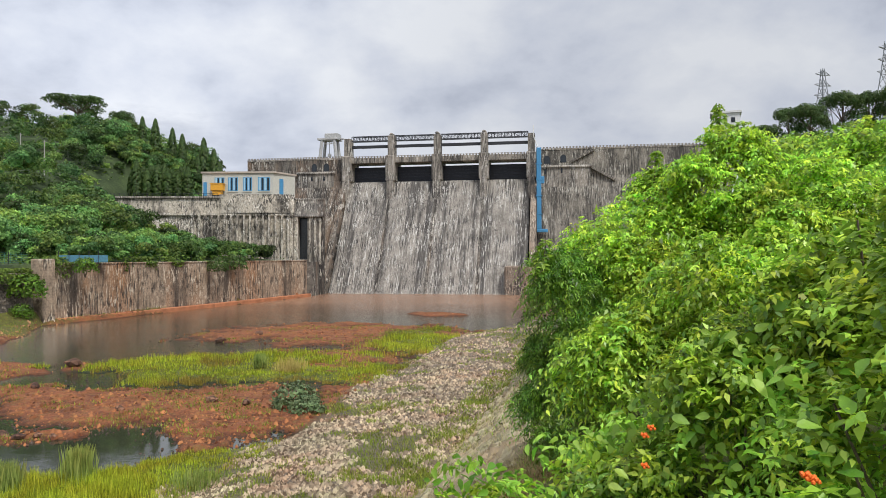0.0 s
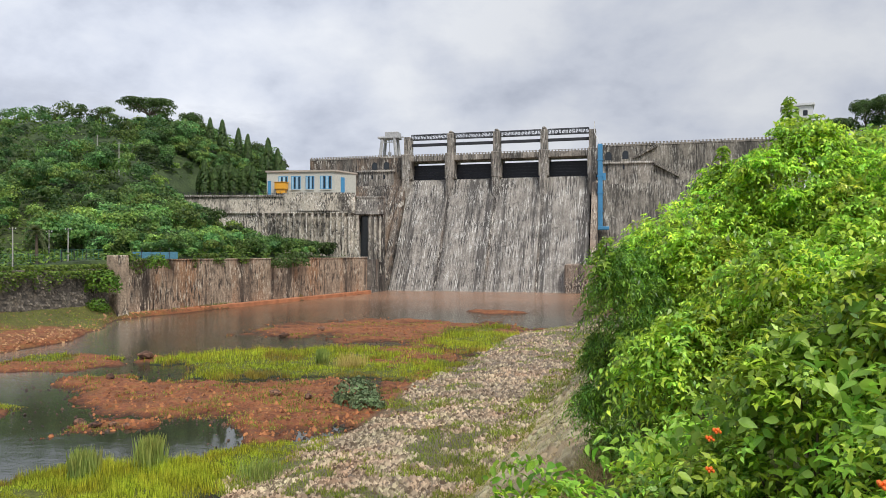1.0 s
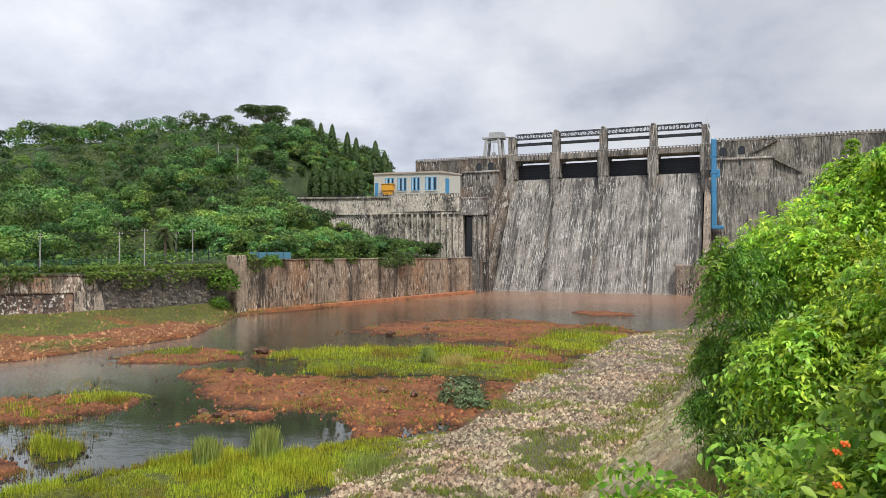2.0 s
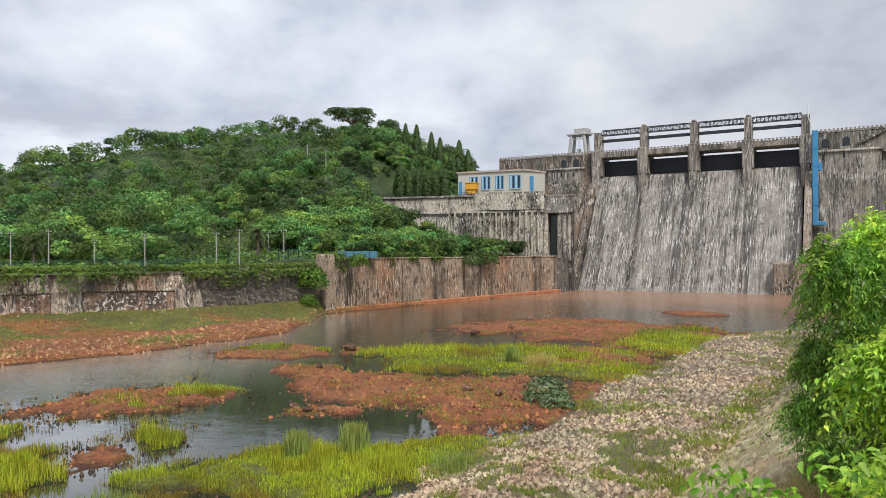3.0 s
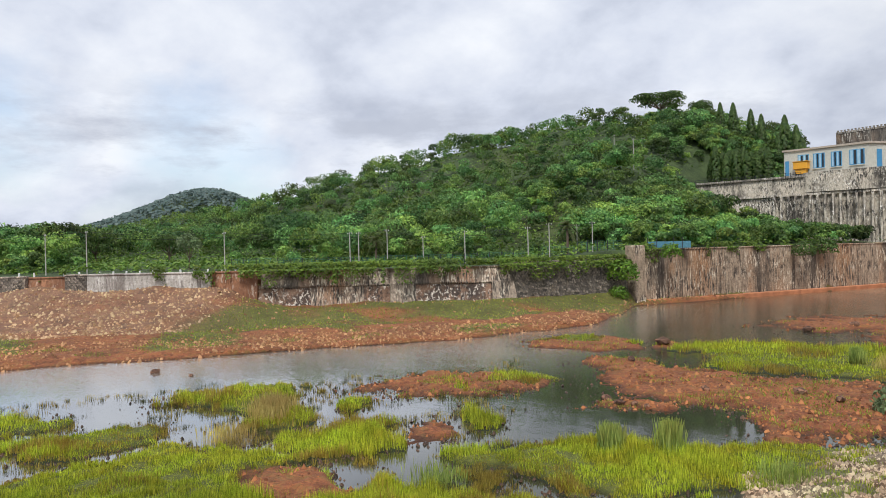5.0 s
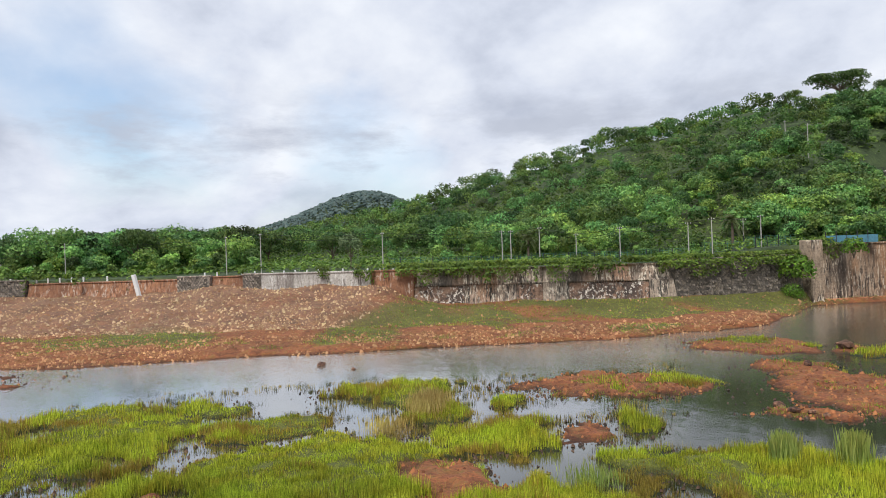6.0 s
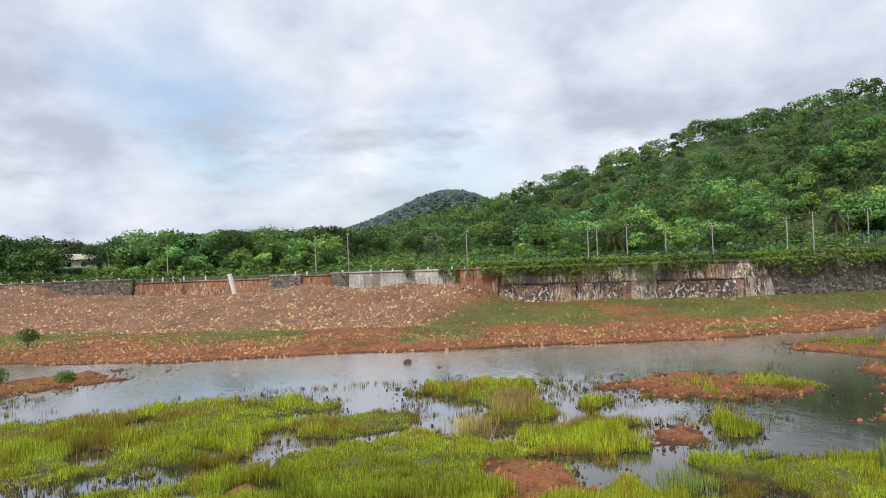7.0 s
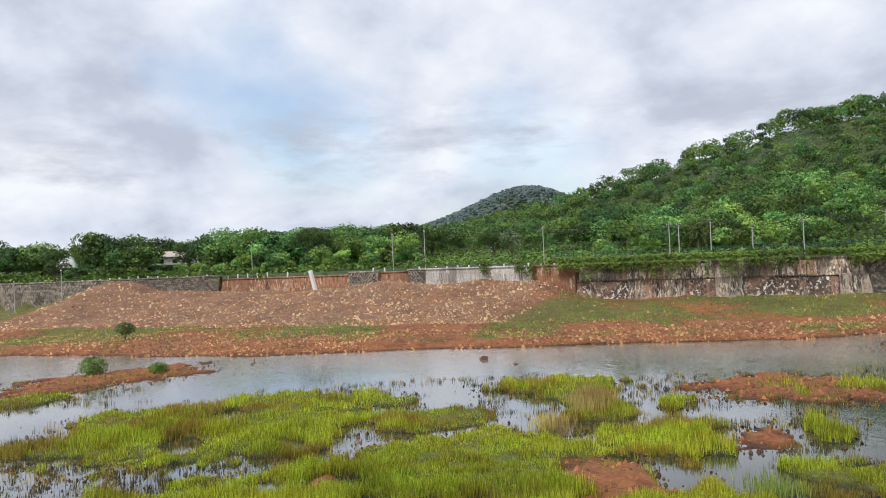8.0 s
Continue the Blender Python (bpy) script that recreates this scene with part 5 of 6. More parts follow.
def build_stones():
    rng = np.random.default_rng(33)
    # rubble apron of the embankment
    n = 130000
    r = 22 * np.exp(rng.uniform(0, 1, n) * math.log(92 / 22))
    az = rng.uniform(-12, 40, n)
    x, y = -r * np.sin(np.radians(az)), r * np.cos(np.radians(az))
    q, _ = side(x, y, RUBBLE)
    d, _ = side(x, y, TOE)
    keep = (q + 0.8 * vnoise(x, y, 3, 90) > 0) & (d < 0.6) & (vnoise(x, y, 2.6, 97) + 0.6 * vnoise(x, y, 0.9, 98) < 0.45)
    x, y, r = x[keep], y[keep], r[keep]
    o = np.argsort(r)
    x, y, r = x[o], y[o], r[o]
    size = (0.055 + 0.24 * rng.uniform(size=len(x)) ** 2.8) * (1 + 0.002 * r)
    stone_field("rubble_apron", x, y, size, RUBBLE_STONE, "loose grey and pinkish rubble stones below the embankment", 260, rng)
    # long stones pitched on the slope
    n = 16000
    r = 12 * np.exp(rng.uniform(0, 1, n) * math.log(70 / 12))
    az = rng.uniform(-14, 30, n)
    x, y = -r * np.sin(np.radians(az)), r * np.cos(np.radians(az))
    d, _ = side(x, y, TOE)
    ok = (d > 0.7) & (d < 6.5)
    x, y = x[ok], y[ok]
    stone_field("pitching", x, y, 0.25 + 0.4 * rng.uniform(size=len(x)) ** 2, PITCH, "weathered brown stone pitching on the embankment slope", 40, rng, 0.12, 0.4)
    # courses of long slabs laid along the slope
    slabs = []
    for (ax, ay), (bx, by) in zip(TOE[1:4], TOE[2:5]):
        ln = math.hypot(bx - ax, by - ay)
        ux, uy = (bx - ax) / ln, (by - ay) / ln
        for row in range(15):
            k = int(ln / 0.95)
            t = (np.arange(k) + 0.5 * (row % 2)) * 0.95 + rng.uniform(-0.08, 0.08, k)
            L = rng.uniform(0.7, 0.98, k)
            d0 = 0.55 + row * 0.34 + rng.uniform(-0.04, 0.04, k)
            corner = []
            for dt, dd in ((0, 0), (1, 0), (1, 0.30), (0, 0.30)):
                px, py = ax + ux * (t + dt * L) + uy * (d0 + dd), ay + uy * (t + dt * L) - ux * (d0 + dd)
                corner.append(np.stack([px, py, 0.7 + (d0 + dd) * 0.8 + 0.10 + rng.uniform(-0.03, 0.03, k)], 1))
            slabs.append(np.stack(corner, 1))
            low = [c - np.array([0, 0, 0.16]) for c in corner]
            slabs.append(np.stack([low[0], low[1], corner[1], corner[0]], 1))
            slabs.append(np.stack([corner[1], low[1], low[2], corner[2]], 1))
    tagged(quads_ob("slope_slabs", np.concatenate(slabs), PITCH), "long weathered tan slabs pitched in courses on the embankment", "stones", kind="stuff")
    # red shingle of the far shore and the talus
    n = 80000
    r = 45 * np.exp(rng.uniform(0, 1, n) * math.log(165 / 45))
    az = rng.uniform(26, 108, n)
    x, y = -r * np.sin(np.radians(az)), r * np.cos(np.radians(az))
    e, _ = side(x, y, SHORE)
    e = -e
    w, kw = side(x, y, WALL)
    w = -w
    u = e / np.maximum(e - w, 0.01)
    fallen = (kw > 0.7) & (kw < 2.95)
    ok = (e > -0.5) & (w < -0.3) & (((u < 0.3) & (vnoise(x, y, 5, 150) > -0.5)) | (fallen & (u > 0.42)) | (rng.uniform(size=n) < 0.15))
    tal = ok & fallen & (u > 0.42)
    red = ok & ~tal
    stone_field("shore_shingle", x[red], y[red], (0.12 + 0.34 * rng.uniform(size=red.sum()) ** 3), SHINGLE, "red-brown shingle along the far waterline", 60, rng)
    stone_field("talus", x[tal], y[tal], (0.14 + 0.45 * rng.uniform(size=tal.sum()) ** 4), PALE_STONE, "buff broken stone talus below the collapsed wall", 60, rng)
    # islands and shallows
    n = 70000
    r = 24 * np.exp(rng.uniform(0, 1, n) * math.log(120 / 24))
    az = rng.uniform(-2, 106, n)
    x, y = -r * np.sin(np.radians(az)), r * np.cos(np.radians(az))
    m = blobs(x, y, MUD, 31)
    g = blobs(x, y, GRASS + GRASS2, 11)
    ok = (m > -0.12) & (m > g - 0.1) & (side(x, y, RUBBLE)[0] < 0) & ((y > 28) | (x < -40) | (rng.uniform(size=n) < 0.12))
    x, y = x[ok], y[ok]
    stone_field("island_stones", x, y, 0.06 + 0.30 * rng.uniform(size=len(x)) ** 4, RED_STONE, "rust-red stones scattered over the mud islands", 60, rng)
    # small dark stones in the shallows round the islands
    n = 60000
    r = 26 * np.exp(rng.uniform(0, 1, n) * math.log(95 / 26))
    az = rng.uniform(2, 104, n)
    x, y = -r * np.sin(np.radians(az)), r * np.cos(np.radians(az))
    s = np.maximum(blobs(x, y, MUD, 31), blobs(x, y, GRASS + GRASS2, 11) - 0.1)
    ok = (s > -0.55) & (s < 0.03) & (rng.uniform(size=n) < np.exp((s - 0.03) * 5)) & (side(x, y, SHORE)[0] > 1) & (side(x, y, RUBBLE)[0] < 0)
    x, y = x[ok], y[ok]
    k = len(x)
    ob = stone_field("shallows_stones", x, y, 0.07 + 0.17 * rng.uniform(size=k) ** 3, WETSTONE, "small dark wet stones in the shallows", 0, rng)
    for o in ob.children:
        co = np.empty(len(o.data.vertices) * 3, np.float32)
        o.data.vertices.foreach_get("co", co)
        co = co.reshape(-1, 8, 3)
        co[..., 2] += np.maximum(0.03 - co[:, :5, 2].mean(1), 0)[:, None] - 0.03
        o.data.vertices.foreach_set("co", co.ravel())
    # boulders
    for k, (bx, by, s) in enumerate(((-24.6, 39.4, 1.1), (-23.2, 38.6, 0.8), (-22.4, 39.0, 0.7), (-21.5, 38.9, 0.6), (-32.6, 62.5, 1.7), (-33.2, 63.0, 1.0), (-30, 52.0, 1.0), (-20.5, 44.8, 0.8), (-15.5, 47.5, 1.1), (-12.8, 46, 0.9), (-21.7, 72, 1.2), (-26.2, 83, 1.5), (-23, 88, 1.3), (-60, 25.2, 1.0), (-56, 26.5, 0.6))):
        b = tagged(new("boulder", stone_shapes(BOULDER, 1, 40 + k)[0]), "rust-brown boulder lying in the shallows", "boulder", "boulders in the river")
        b.matrix_world = pose(bx, by, max(on_land(bx, by), -0.05) + s * 0.12, 0, 8, 50 * k) @ Matrix.Diagonal((s * 0.85, s * 0.75, s * (0.4 if by < 20 else 0.85), 1))


BOULDER = stone_material("wet_brown_boulder", (0.10, 0.05, 0.035), (0.26, 0.14, 0.09))
WETSTONE = foliage("wet_stone", (0.02, 0.014, 0.012), (0.12, 0.065, 0.045), trans=0.0, rough=0.4)
PITCH = foliage("pitching_stone", (0.22, 0.18, 0.13), (0.52, 0.44, 0.33), trans=0.0, rough=0.95)
build_stones()


# ---- marsh grass
def blades(x, y, z, length, width, lean, mat, name, rng, fine=False):
    """Grass blades: bent and pointed, or, where fine, simple tapered ones."""
    k = len(x)
    a = rng.uniform(0, math.tau, k)
    dirv = np.stack([np.cos(a), np.sin(a), np.zeros(k)], 1)
    sidev = np.stack([-np.sin(a), np.cos(a), np.zeros(k)], 1)
    root = np.stack([x, y, z], 1)
    L, W, B = length[:, None], width[:, None], (lean * rng.uniform(0.2, 1, k))[:, None]
    tip = root + dirv * L * B + np.array([0, 0, 1]) * L * (1 - 0.25 * B)
    if fine:
        return quads_ob(name, np.stack([root - sidev * W * 0.5, root + sidev * W * 0.5, tip], 1), mat, n=3)
    midp = root + dirv * L * B * 0.3 + np.array([0, 0, 1]) * L * 0.6
    return quads_ob(name, np.stack([root - sidev * W * 0.5, root + sidev * W * 0.5, midp + sidev * W * 0.45, tip, midp - sidev * W * 0.45], 1), mat, n=5)


def build_grass():
    rng = np.random.default_rng(44)
    n = 1350000
    r = 22 * np.exp(rng.uniform(0, 1, n) ** 1.1 * math.log(112 / 22))
    az = rng.uniform(-8, 106, n)
    x, y = -r * np.sin(np.radians(az)), r * np.cos(np.radians(az))
    g = blobs(x, y, GRASS + GRASS2, 11)
    m = blobs(x, y, MUD, 31)
    q = side(x, y, RUBBLE)[0]
    e = side(x, y, SHORE)[0]
    p = np.where(m > g + 0.15, 0.10, 1.0) * np.where(g > 0.0, 1, 0) * (0.55 + 0.45 * step(vnoise(x, y, 2.3, 160), -0.4, 0.3))
    keep = (rng.uniform(size=n) < p) & (q < 0.8) & (e > 1)
    x, y, r, g = x[keep], y[keep], r[keep], g[keep]
    h = land(x, y)[0]
    tall = (0.75 + 0.6 * vnoise(x, y, 0.7, 165)) * 0.34 + 0.34 * step(vnoise(x, y, 5, 161), -0.2, 0.6)
    dry = (vnoise(x, y, 4, 163) + 0.5 * vnoise(x, y, 1.2, 164) + rng.normal(size=len(x)) * 0.2) > 0.55 - 0.7 * (1 - step(g, 0.04, 0.2))
    for sel, mat, nm, lab in ((~dry, TUFTLEAF, "marsh_grass", "bright yellow-green marsh grass"), (dry, DRYGREEN, "faded_grass", "olive and straw-coloured marsh grass")):
        ob = blades(x[sel], y[sel], h[sel] - 0.05, tall[sel] * rng.uniform(0.5, 1.3, sel.sum()), 0.022 + 0.0006 * r[sel], 0.4, mat, nm, rng, True)
        tagged(ob, lab, "grass", kind="stuff")
    # sedge standing in the shallows in loose clumps
    n = 5200
    r = 27 * np.exp(rng.uniform(0, 1, n) * math.log(64 / 27))
    az = rng.uniform(38, 104, n)
    cx, cy = -r * np.sin(np.radians(az)), r * np.cos(np.radians(az))
    g = blobs(cx, cy, GRASS + GRASS2 + MUD, 11)
    keep = (g < 0.05) & (g > -0.95) & (vnoise(cx, cy, 6, 171) + 0.5 * vnoise(cx, cy, 1.6, 172) > -0.1 - 0.9 * step(g, -0.5, 0.0))
    cx, cy = cx[keep], cy[keep]
    many = rng.integers(5, 26, len(cx))
    wide = rng.uniform(0.06, 0.26, len(cx))
    high = rng.uniform(0.16, 0.5, len(cx))
    x, y = np.repeat(cx, many) + rng.normal(size=many.sum()) * np.repeat(wide, many), np.repeat(cy, many) + rng.normal(size=many.sum()) * np.repeat(wide, many)
    hh = np.repeat(high, many) * rng.uniform(0.5, 1.1, many.sum())
    green = np.repeat(rng.uniform(size=len(cx)) < 0.42, many)
    for sel, mat, nm, lab in ((~green, DARKSEDGE, "sedge", "dark sedge tufts standing in shallow water"), (green, DRYGREEN, "reed_clumps", "olive reed clumps standing in shallow water")):
        k = sel.sum()
        ob = blades(x[sel], y[sel], np.full(k, -0.1), hh[sel] + 0.1, np.full(k, 0.035), 0.4, mat, nm, rng, True)
        tagged(ob, lab, "sedge", kind="stuff")
    # scattered weeds on the rubble and the far bank
    n = 420000
    r = 20 * np.exp(rng.uniform(0, 1, n) * math.log(160 / 20))
    az = rng.uniform(-14, 106, n)
    x, y = -r * np.sin(np.radians(az)), r * np.cos(np.radians(az))
    q, d = side(x, y, RUBBLE)[0], side(x, y, TOE)[0]
    e, w = -side(x, y, SHORE)[0], -side(x, y, WALL)[0]
    kw = side(x, y, WALL)[1]
    near = (q > -0.5) & (d < 9) & (vnoise(x, y, 2.6, 97) + 0.6 * vnoise(x, y, 0.9, 98) > np.where(d > 1.2, 0.35, np.where(d > -0.8, -0.5, 0.3)))
    uu = e / np.maximum(e - w, 0.01)
    far = (e > 0.8) & (w < -0.5) & (vnoise(x, y, 9, 70) + 0.5 * vnoise(x, y, 3, 71) + np.where((uu > 0.4) & (kw > 2.95), 1.7, 0) + np.where((uu > 0.1) & (uu < 0.45), 0.4, 0) > 0.3) & ~((kw > 0.7) & (kw < 2.95) & (e / np.maximum(e - w, 0.01) > 0.42))
    isle = (r < 100) & (blobs(x, y, MUD, 31) > 0.0) & (q < 0) & (e < 0) & (vnoise(x, y, 3.1, 175) + 0.6 * vnoise(x, y, 1.0, 176) > 0.3)
    keep = near | far | isle
    x, y, r = x[keep], y[keep], r[keep]
    h = land(x, y)[0]
    ob = blades(x, y, h - 0.03, rng.uniform(0.08, 0.32, len(x)), 0.02 + 0.0007 * r, 0.8, WEED, "weeds", rng, True)
    tagged(ob, "low green weeds among the stones", "weeds", kind="stuff")
    # weeds and seedlings in the rubble
    n = 150000
    r = 22 * np.exp(rng.uniform(0, 1, n) * math.log(92 / 22))
    az = rng.uniform(-10, 36, n)
    x, y = -r * np.sin(np.radians(az)), r * np.cos(np.radians(az))
    q, d = side(x, y, RUBBLE)[0], side(x, y, TOE)[0]
    keep = (q > 0) & (d < 1.0) & (vnoise(x, y, 1.8, 195) + 0.7 * vnoise(x, y, 0.6, 196) > np.where(d > -1.5, -0.1, 0.66))
    x, y, r = x[keep], y[keep], r[keep]
    ob = blades(x, y, land(x, y)[0] + 0.05, rng.uniform(0.1, 0.34, len(x)), 0.02 + 0.0006 * r, 0.9, WEED, "rubble_weeds", rng, True)
    tagged(ob, "green and yellowish weeds growing through the rubble", "weeds", kind="stuff")
    # dry grass between the pitched stones
    n = 170000
    r = 10 * np.exp(rng.uniform(0, 1, n) * math.log(75 / 10))
    az = rng.uniform(-14, 32, n)
    x, y = -r * np.sin(np.radians(az)), r * np.cos(np.radians(az))
    d = side(x, y, TOE)[0]
    keep = (d > 0.2) & (d < 8.5) & (vnoise(x, y, 1.5, 190) + 0.6 * vnoise(x, y, 0.5, 191) > -0.35)
    x, y, r = x[keep], y[keep], r[keep]
    ob = blades(x, y, land(x, y)[0] - 0.02, rng.uniform(0.1, 0.4, len(x)), 0.012 + 0.0005 * r, 1.3, STRAW, "dry_grass", rng, True)
    tagged(ob, "dry straw-coloured grass on the stone slope", "grass", kind="stuff")
    # creepers hanging over the top of the bank walls
    pts = []
    for (ax, ay), (bx, by) in zip(REAR[1:6], REAR[2:7]):
        k = int(math.hypot(bx - ax, by - ay) * 230)
        t, o = rng.uniform(size=k), rng.uniform(-0.9, 3.0, k)
        m, L = frame_of(ax, ay, bx, by)
        nx, ny = -(by - ay) / L, (bx - ax) / L
        lx, ly = ax + (bx - ax) * t + nx * o, ay + (by - ay) * t + ny * o
        az = np.degrees(np.arctan2(-lx, ly))
        cover = np.where((az > 28) & (az < 61), 0.85, np.where(az > 97, 0.8, np.where(az <= 28, 0.35, 0.12)))
        on = vnoise(lx, ly, 3.0, 181) + 0.5 * vnoise(lx, ly, 1.0, 182) > 0.9 - 1.7 * cover
        topz = np.where(az < 29.5, 9.0, 7.3)
        hang = np.where(o < 0.3, rng.uniform(0, 1, k) ** 2.0 * 2.6 * (0.4 + 0.6 * step(vnoise(lx, ly, 2.2, 183), -0.2, 0.6)), 0)
        pts.append(np.stack([lx, ly, topz + 0.2 + rng.uniform(0, 0.9, k) * (o > 0.2) - hang], 1)[on])
    p = np.concatenate(pts)
    nrm = unit(rng.normal(size=p.shape) * 0.5 + np.array([0.5, -0.4, 0.7]))
    tagged(quads_ob("wall_creeper", leaf_quads(p, nrm, rng.uniform(0.2, 0.5, len(p)), 0.75, rng), WEED2), "green creepers hanging over the bank walls", "creeper", kind="stuff")
    # tall tufts
    for k, (tx, ty, L, cnt, mat, lab) in enumerate(((-18.2, 29.4, 1.5, 260, PALETUFT, "tall green grass tuft"), (-15.8, 30.6, 1.7, 260, PALETUFT, "tall green grass tuft"), (-38.0, 23.2, 1.3, 500, DRY, "tall straw-coloured grass clump"),
                                                   (-35.0, 18.5, 1.1, 160, DRY, "dry brown grass tuft"), (-36.6, 22.0, 1.1, 200, DRY, "dry brown grass tuft"), (-10.5, 30.0, 1.0, 160, PALETUFT, "tall green grass tuft"), (-21.5, 21.0, 1.0, 160, PALETUFT, "tall green grass tuft"),
                                                   (-16, 62, 1.5, 200, PALETUFT, "tall green grass tuft"), (-13, 60, 1.3, 200, DRY, "dry brown grass tuft"))):
        s, cnt = (0.24, cnt * 5) if L > 1.4 else (0.6, cnt * 3)
        bx, by = tx + rng.normal(size=cnt) * s, ty + rng.normal(size=cnt) * s
        ob = blades(bx, by, np.full(cnt, max(on_land(tx, ty), 0) - 0.1), L * rng.uniform(0.3, 1.1, cnt), np.full(cnt, 0.0085), 0.17, mat, "grass_tuft", rng)
        me = ob.data
        me.shade_smooth()
        up = unit(rng.normal(size=(len(me.vertices), 3)) * 0.25 + np.array([0.1, -0.2, 1.0]))
        me.normals_split_custom_set_from_vertices(up.tolist())
        tagged(ob, lab + " at the water's edge", "grass", kind="stuff")


PALETUFT = foliage("pale_tuft", (0.17, 0.26, 0.05), (0.42, 0.50, 0.14), trans=0.5)
STRAW = foliage("straw_blade", (0.30, 0.25, 0.13), (0.62, 0.53, 0.32), trans=0.3)
WEED2 = foliage("creeper_leaf", (0.05, 0.10, 0.015), (0.17, 0.25, 0.04))
DRYGREEN = foliage("faded_grass_blade", (0.22, 0.17, 0.03), (0.52, 0.40, 0.10), trans=0.4)
DARKSEDGE = foliage("dark_sedge", (0.03, 0.03, 0.012), (0.13, 0.13, 0.03))
WEED = foliage("weed_leaf", (0.15, 0.22, 0.025), (0.42, 0.48, 0.08), trans=0.45)
build_grass()


# ---- the thicket on the embankment beside the camera: (x, y, z, rx, ry, rz)
THICKET = [(4.0, 12.6, 9.6, 2.2, 2.0, 1.8), (5.1, 12.2, 11.0, 1.5, 1.2, 1.15), (6.3, 11.2, 10.3, 1.7, 1.5, 1.35), (2.3, 8.2, 8.6, 1.0, 1.1, 0.95), (3.5, 7.6, 9.2, 1.4, 1.3, 1.15)]
THICKET_EDGE = [(2.1, 12.0, 8.9, 0.85, 1.2, 1.35), (2.5, 11.2, 8.2, 0.8, 1.0, 1.0), (1.9, 12.4, 8.0, 0.6, 0.9, 0.8), (2.1, 10.4, 7.5, 0.7, 0.9, 0.8), (2.0, 11.8, 7.3, 0.8, 0.9, 0.8)]
THICKET_NEAR = [(1.95, 4.7, 8.45, 0.95, 0.9, 0.62), (2.1, 3.1, 8.95, 0.75, 0.8, 0.8), (0.45, 5.0, 8.15, 0.55, 0.5, 0.3), (3.0, 4.9, 9.0, 0.9, 0.9, 0.7), (2.55, 3.6, 9.4, 0.7, 0.7, 0.75), (1.6, 5.8, 8.2, 0.6, 0.7, 0.45), (4.2, 5.2, 9.2, 1.0, 0.9, 0.8), (1.95, 4.4, 9.0, 0.6, 0.6, 0.6), (2.35, 4.3, 9.55, 0.5, 0.5, 0.55), (1.25, 5.2, 8.3, 0.55, 0.6, 0.4)]
THICKET_FAR = [(14, 24, 12.0, 4.0, 3.5, 2.2), (11, 19, 10.8, 2.5, 2.5, 1.6), (19, 30, 13.2, 5, 4, 3.0), (9.5, 28, 9.8, 3.0, 4.0, 2.2), (7.9, 40, 7.2, 2.0, 5, 2.4), (24, 24, 13.2, 5, 4, 3.2)]


def real_leaves(c, nrm, size, rng):
    """Ovate leaves, ten corners each: a rib of four and three along each edge, folded, drooping and a little wavy."""
    k = len(c)
    a = unit(np.cross(nrm, rng.normal(size=(k, 3))))
    a = unit(a - np.array([0, 0, 0.35]))
    b = unit(np.cross(nrm, a))
    s = size[:, None]
    up = unit(nrm)
    wide = rng.uniform(0.8, 1.15, (k, 1))
    curl = rng.uniform(0.05, 0.3, (k, 1))
    rib = [c + a * s * t - up * s * curl * (t + 0.5) ** 2 for t in (-0.5, -0.17, 0.16, 0.5)]
    rows = list(rib)
    for sg in (-1, 1):
        for t, w, lift in ((-0.36, 0.19, 0.07), (-0.08, 0.29, 0.10), (0.24, 0.17, 0.06)):
            rows.append(c + a * s * t - up * s * curl * (t + 0.5) ** 2 + b * sg * s * w * wide + up * s * (lift + rng.uniform(-0.03, 0.03, (k, 1))))
    return np.stack(rows, 1)


def add_stems(top, lumps, seed):
    rnd = random.Random(seed)
    for cx, cy, cz, rx, ry, rz in lumps:
        g = on_land(cx, cy)
        for _ in range(4):
            bm = bmesh.new()
            e = Vector((cx + rnd.uniform(-0.6, 0.6) * rx, cy + rnd.uniform(-0.6, 0.6) * ry, cz + rnd.uniform(-0.2, 0.6) * rz))
            rod(bm, (cx + rnd.uniform(-0.2, 0.2) * rx, cy + rnd.uniform(-0.2, 0.2) * ry, g - 0.1), e, 0.014, 0.006, 5)
            part("stem", bm, BARK, top)


def leaf_on(c, a, nrm, size, aspect):
    """Pointed leaves lying along a, facing nrm, folded at the rib and curled at the tip."""
    b = unit(np.cross(nrm, a))
    s = size[:, None]
    w = s * aspect * 0.5
    return np.stack([c - a * s * 0.5, c + b * w - a * s * 0.1 + nrm * w * 0.4, c + a * s * 0.5 - nrm * s * 0.16, c - b * w - a * s * 0.1 + nrm * w * 0.4], 1)


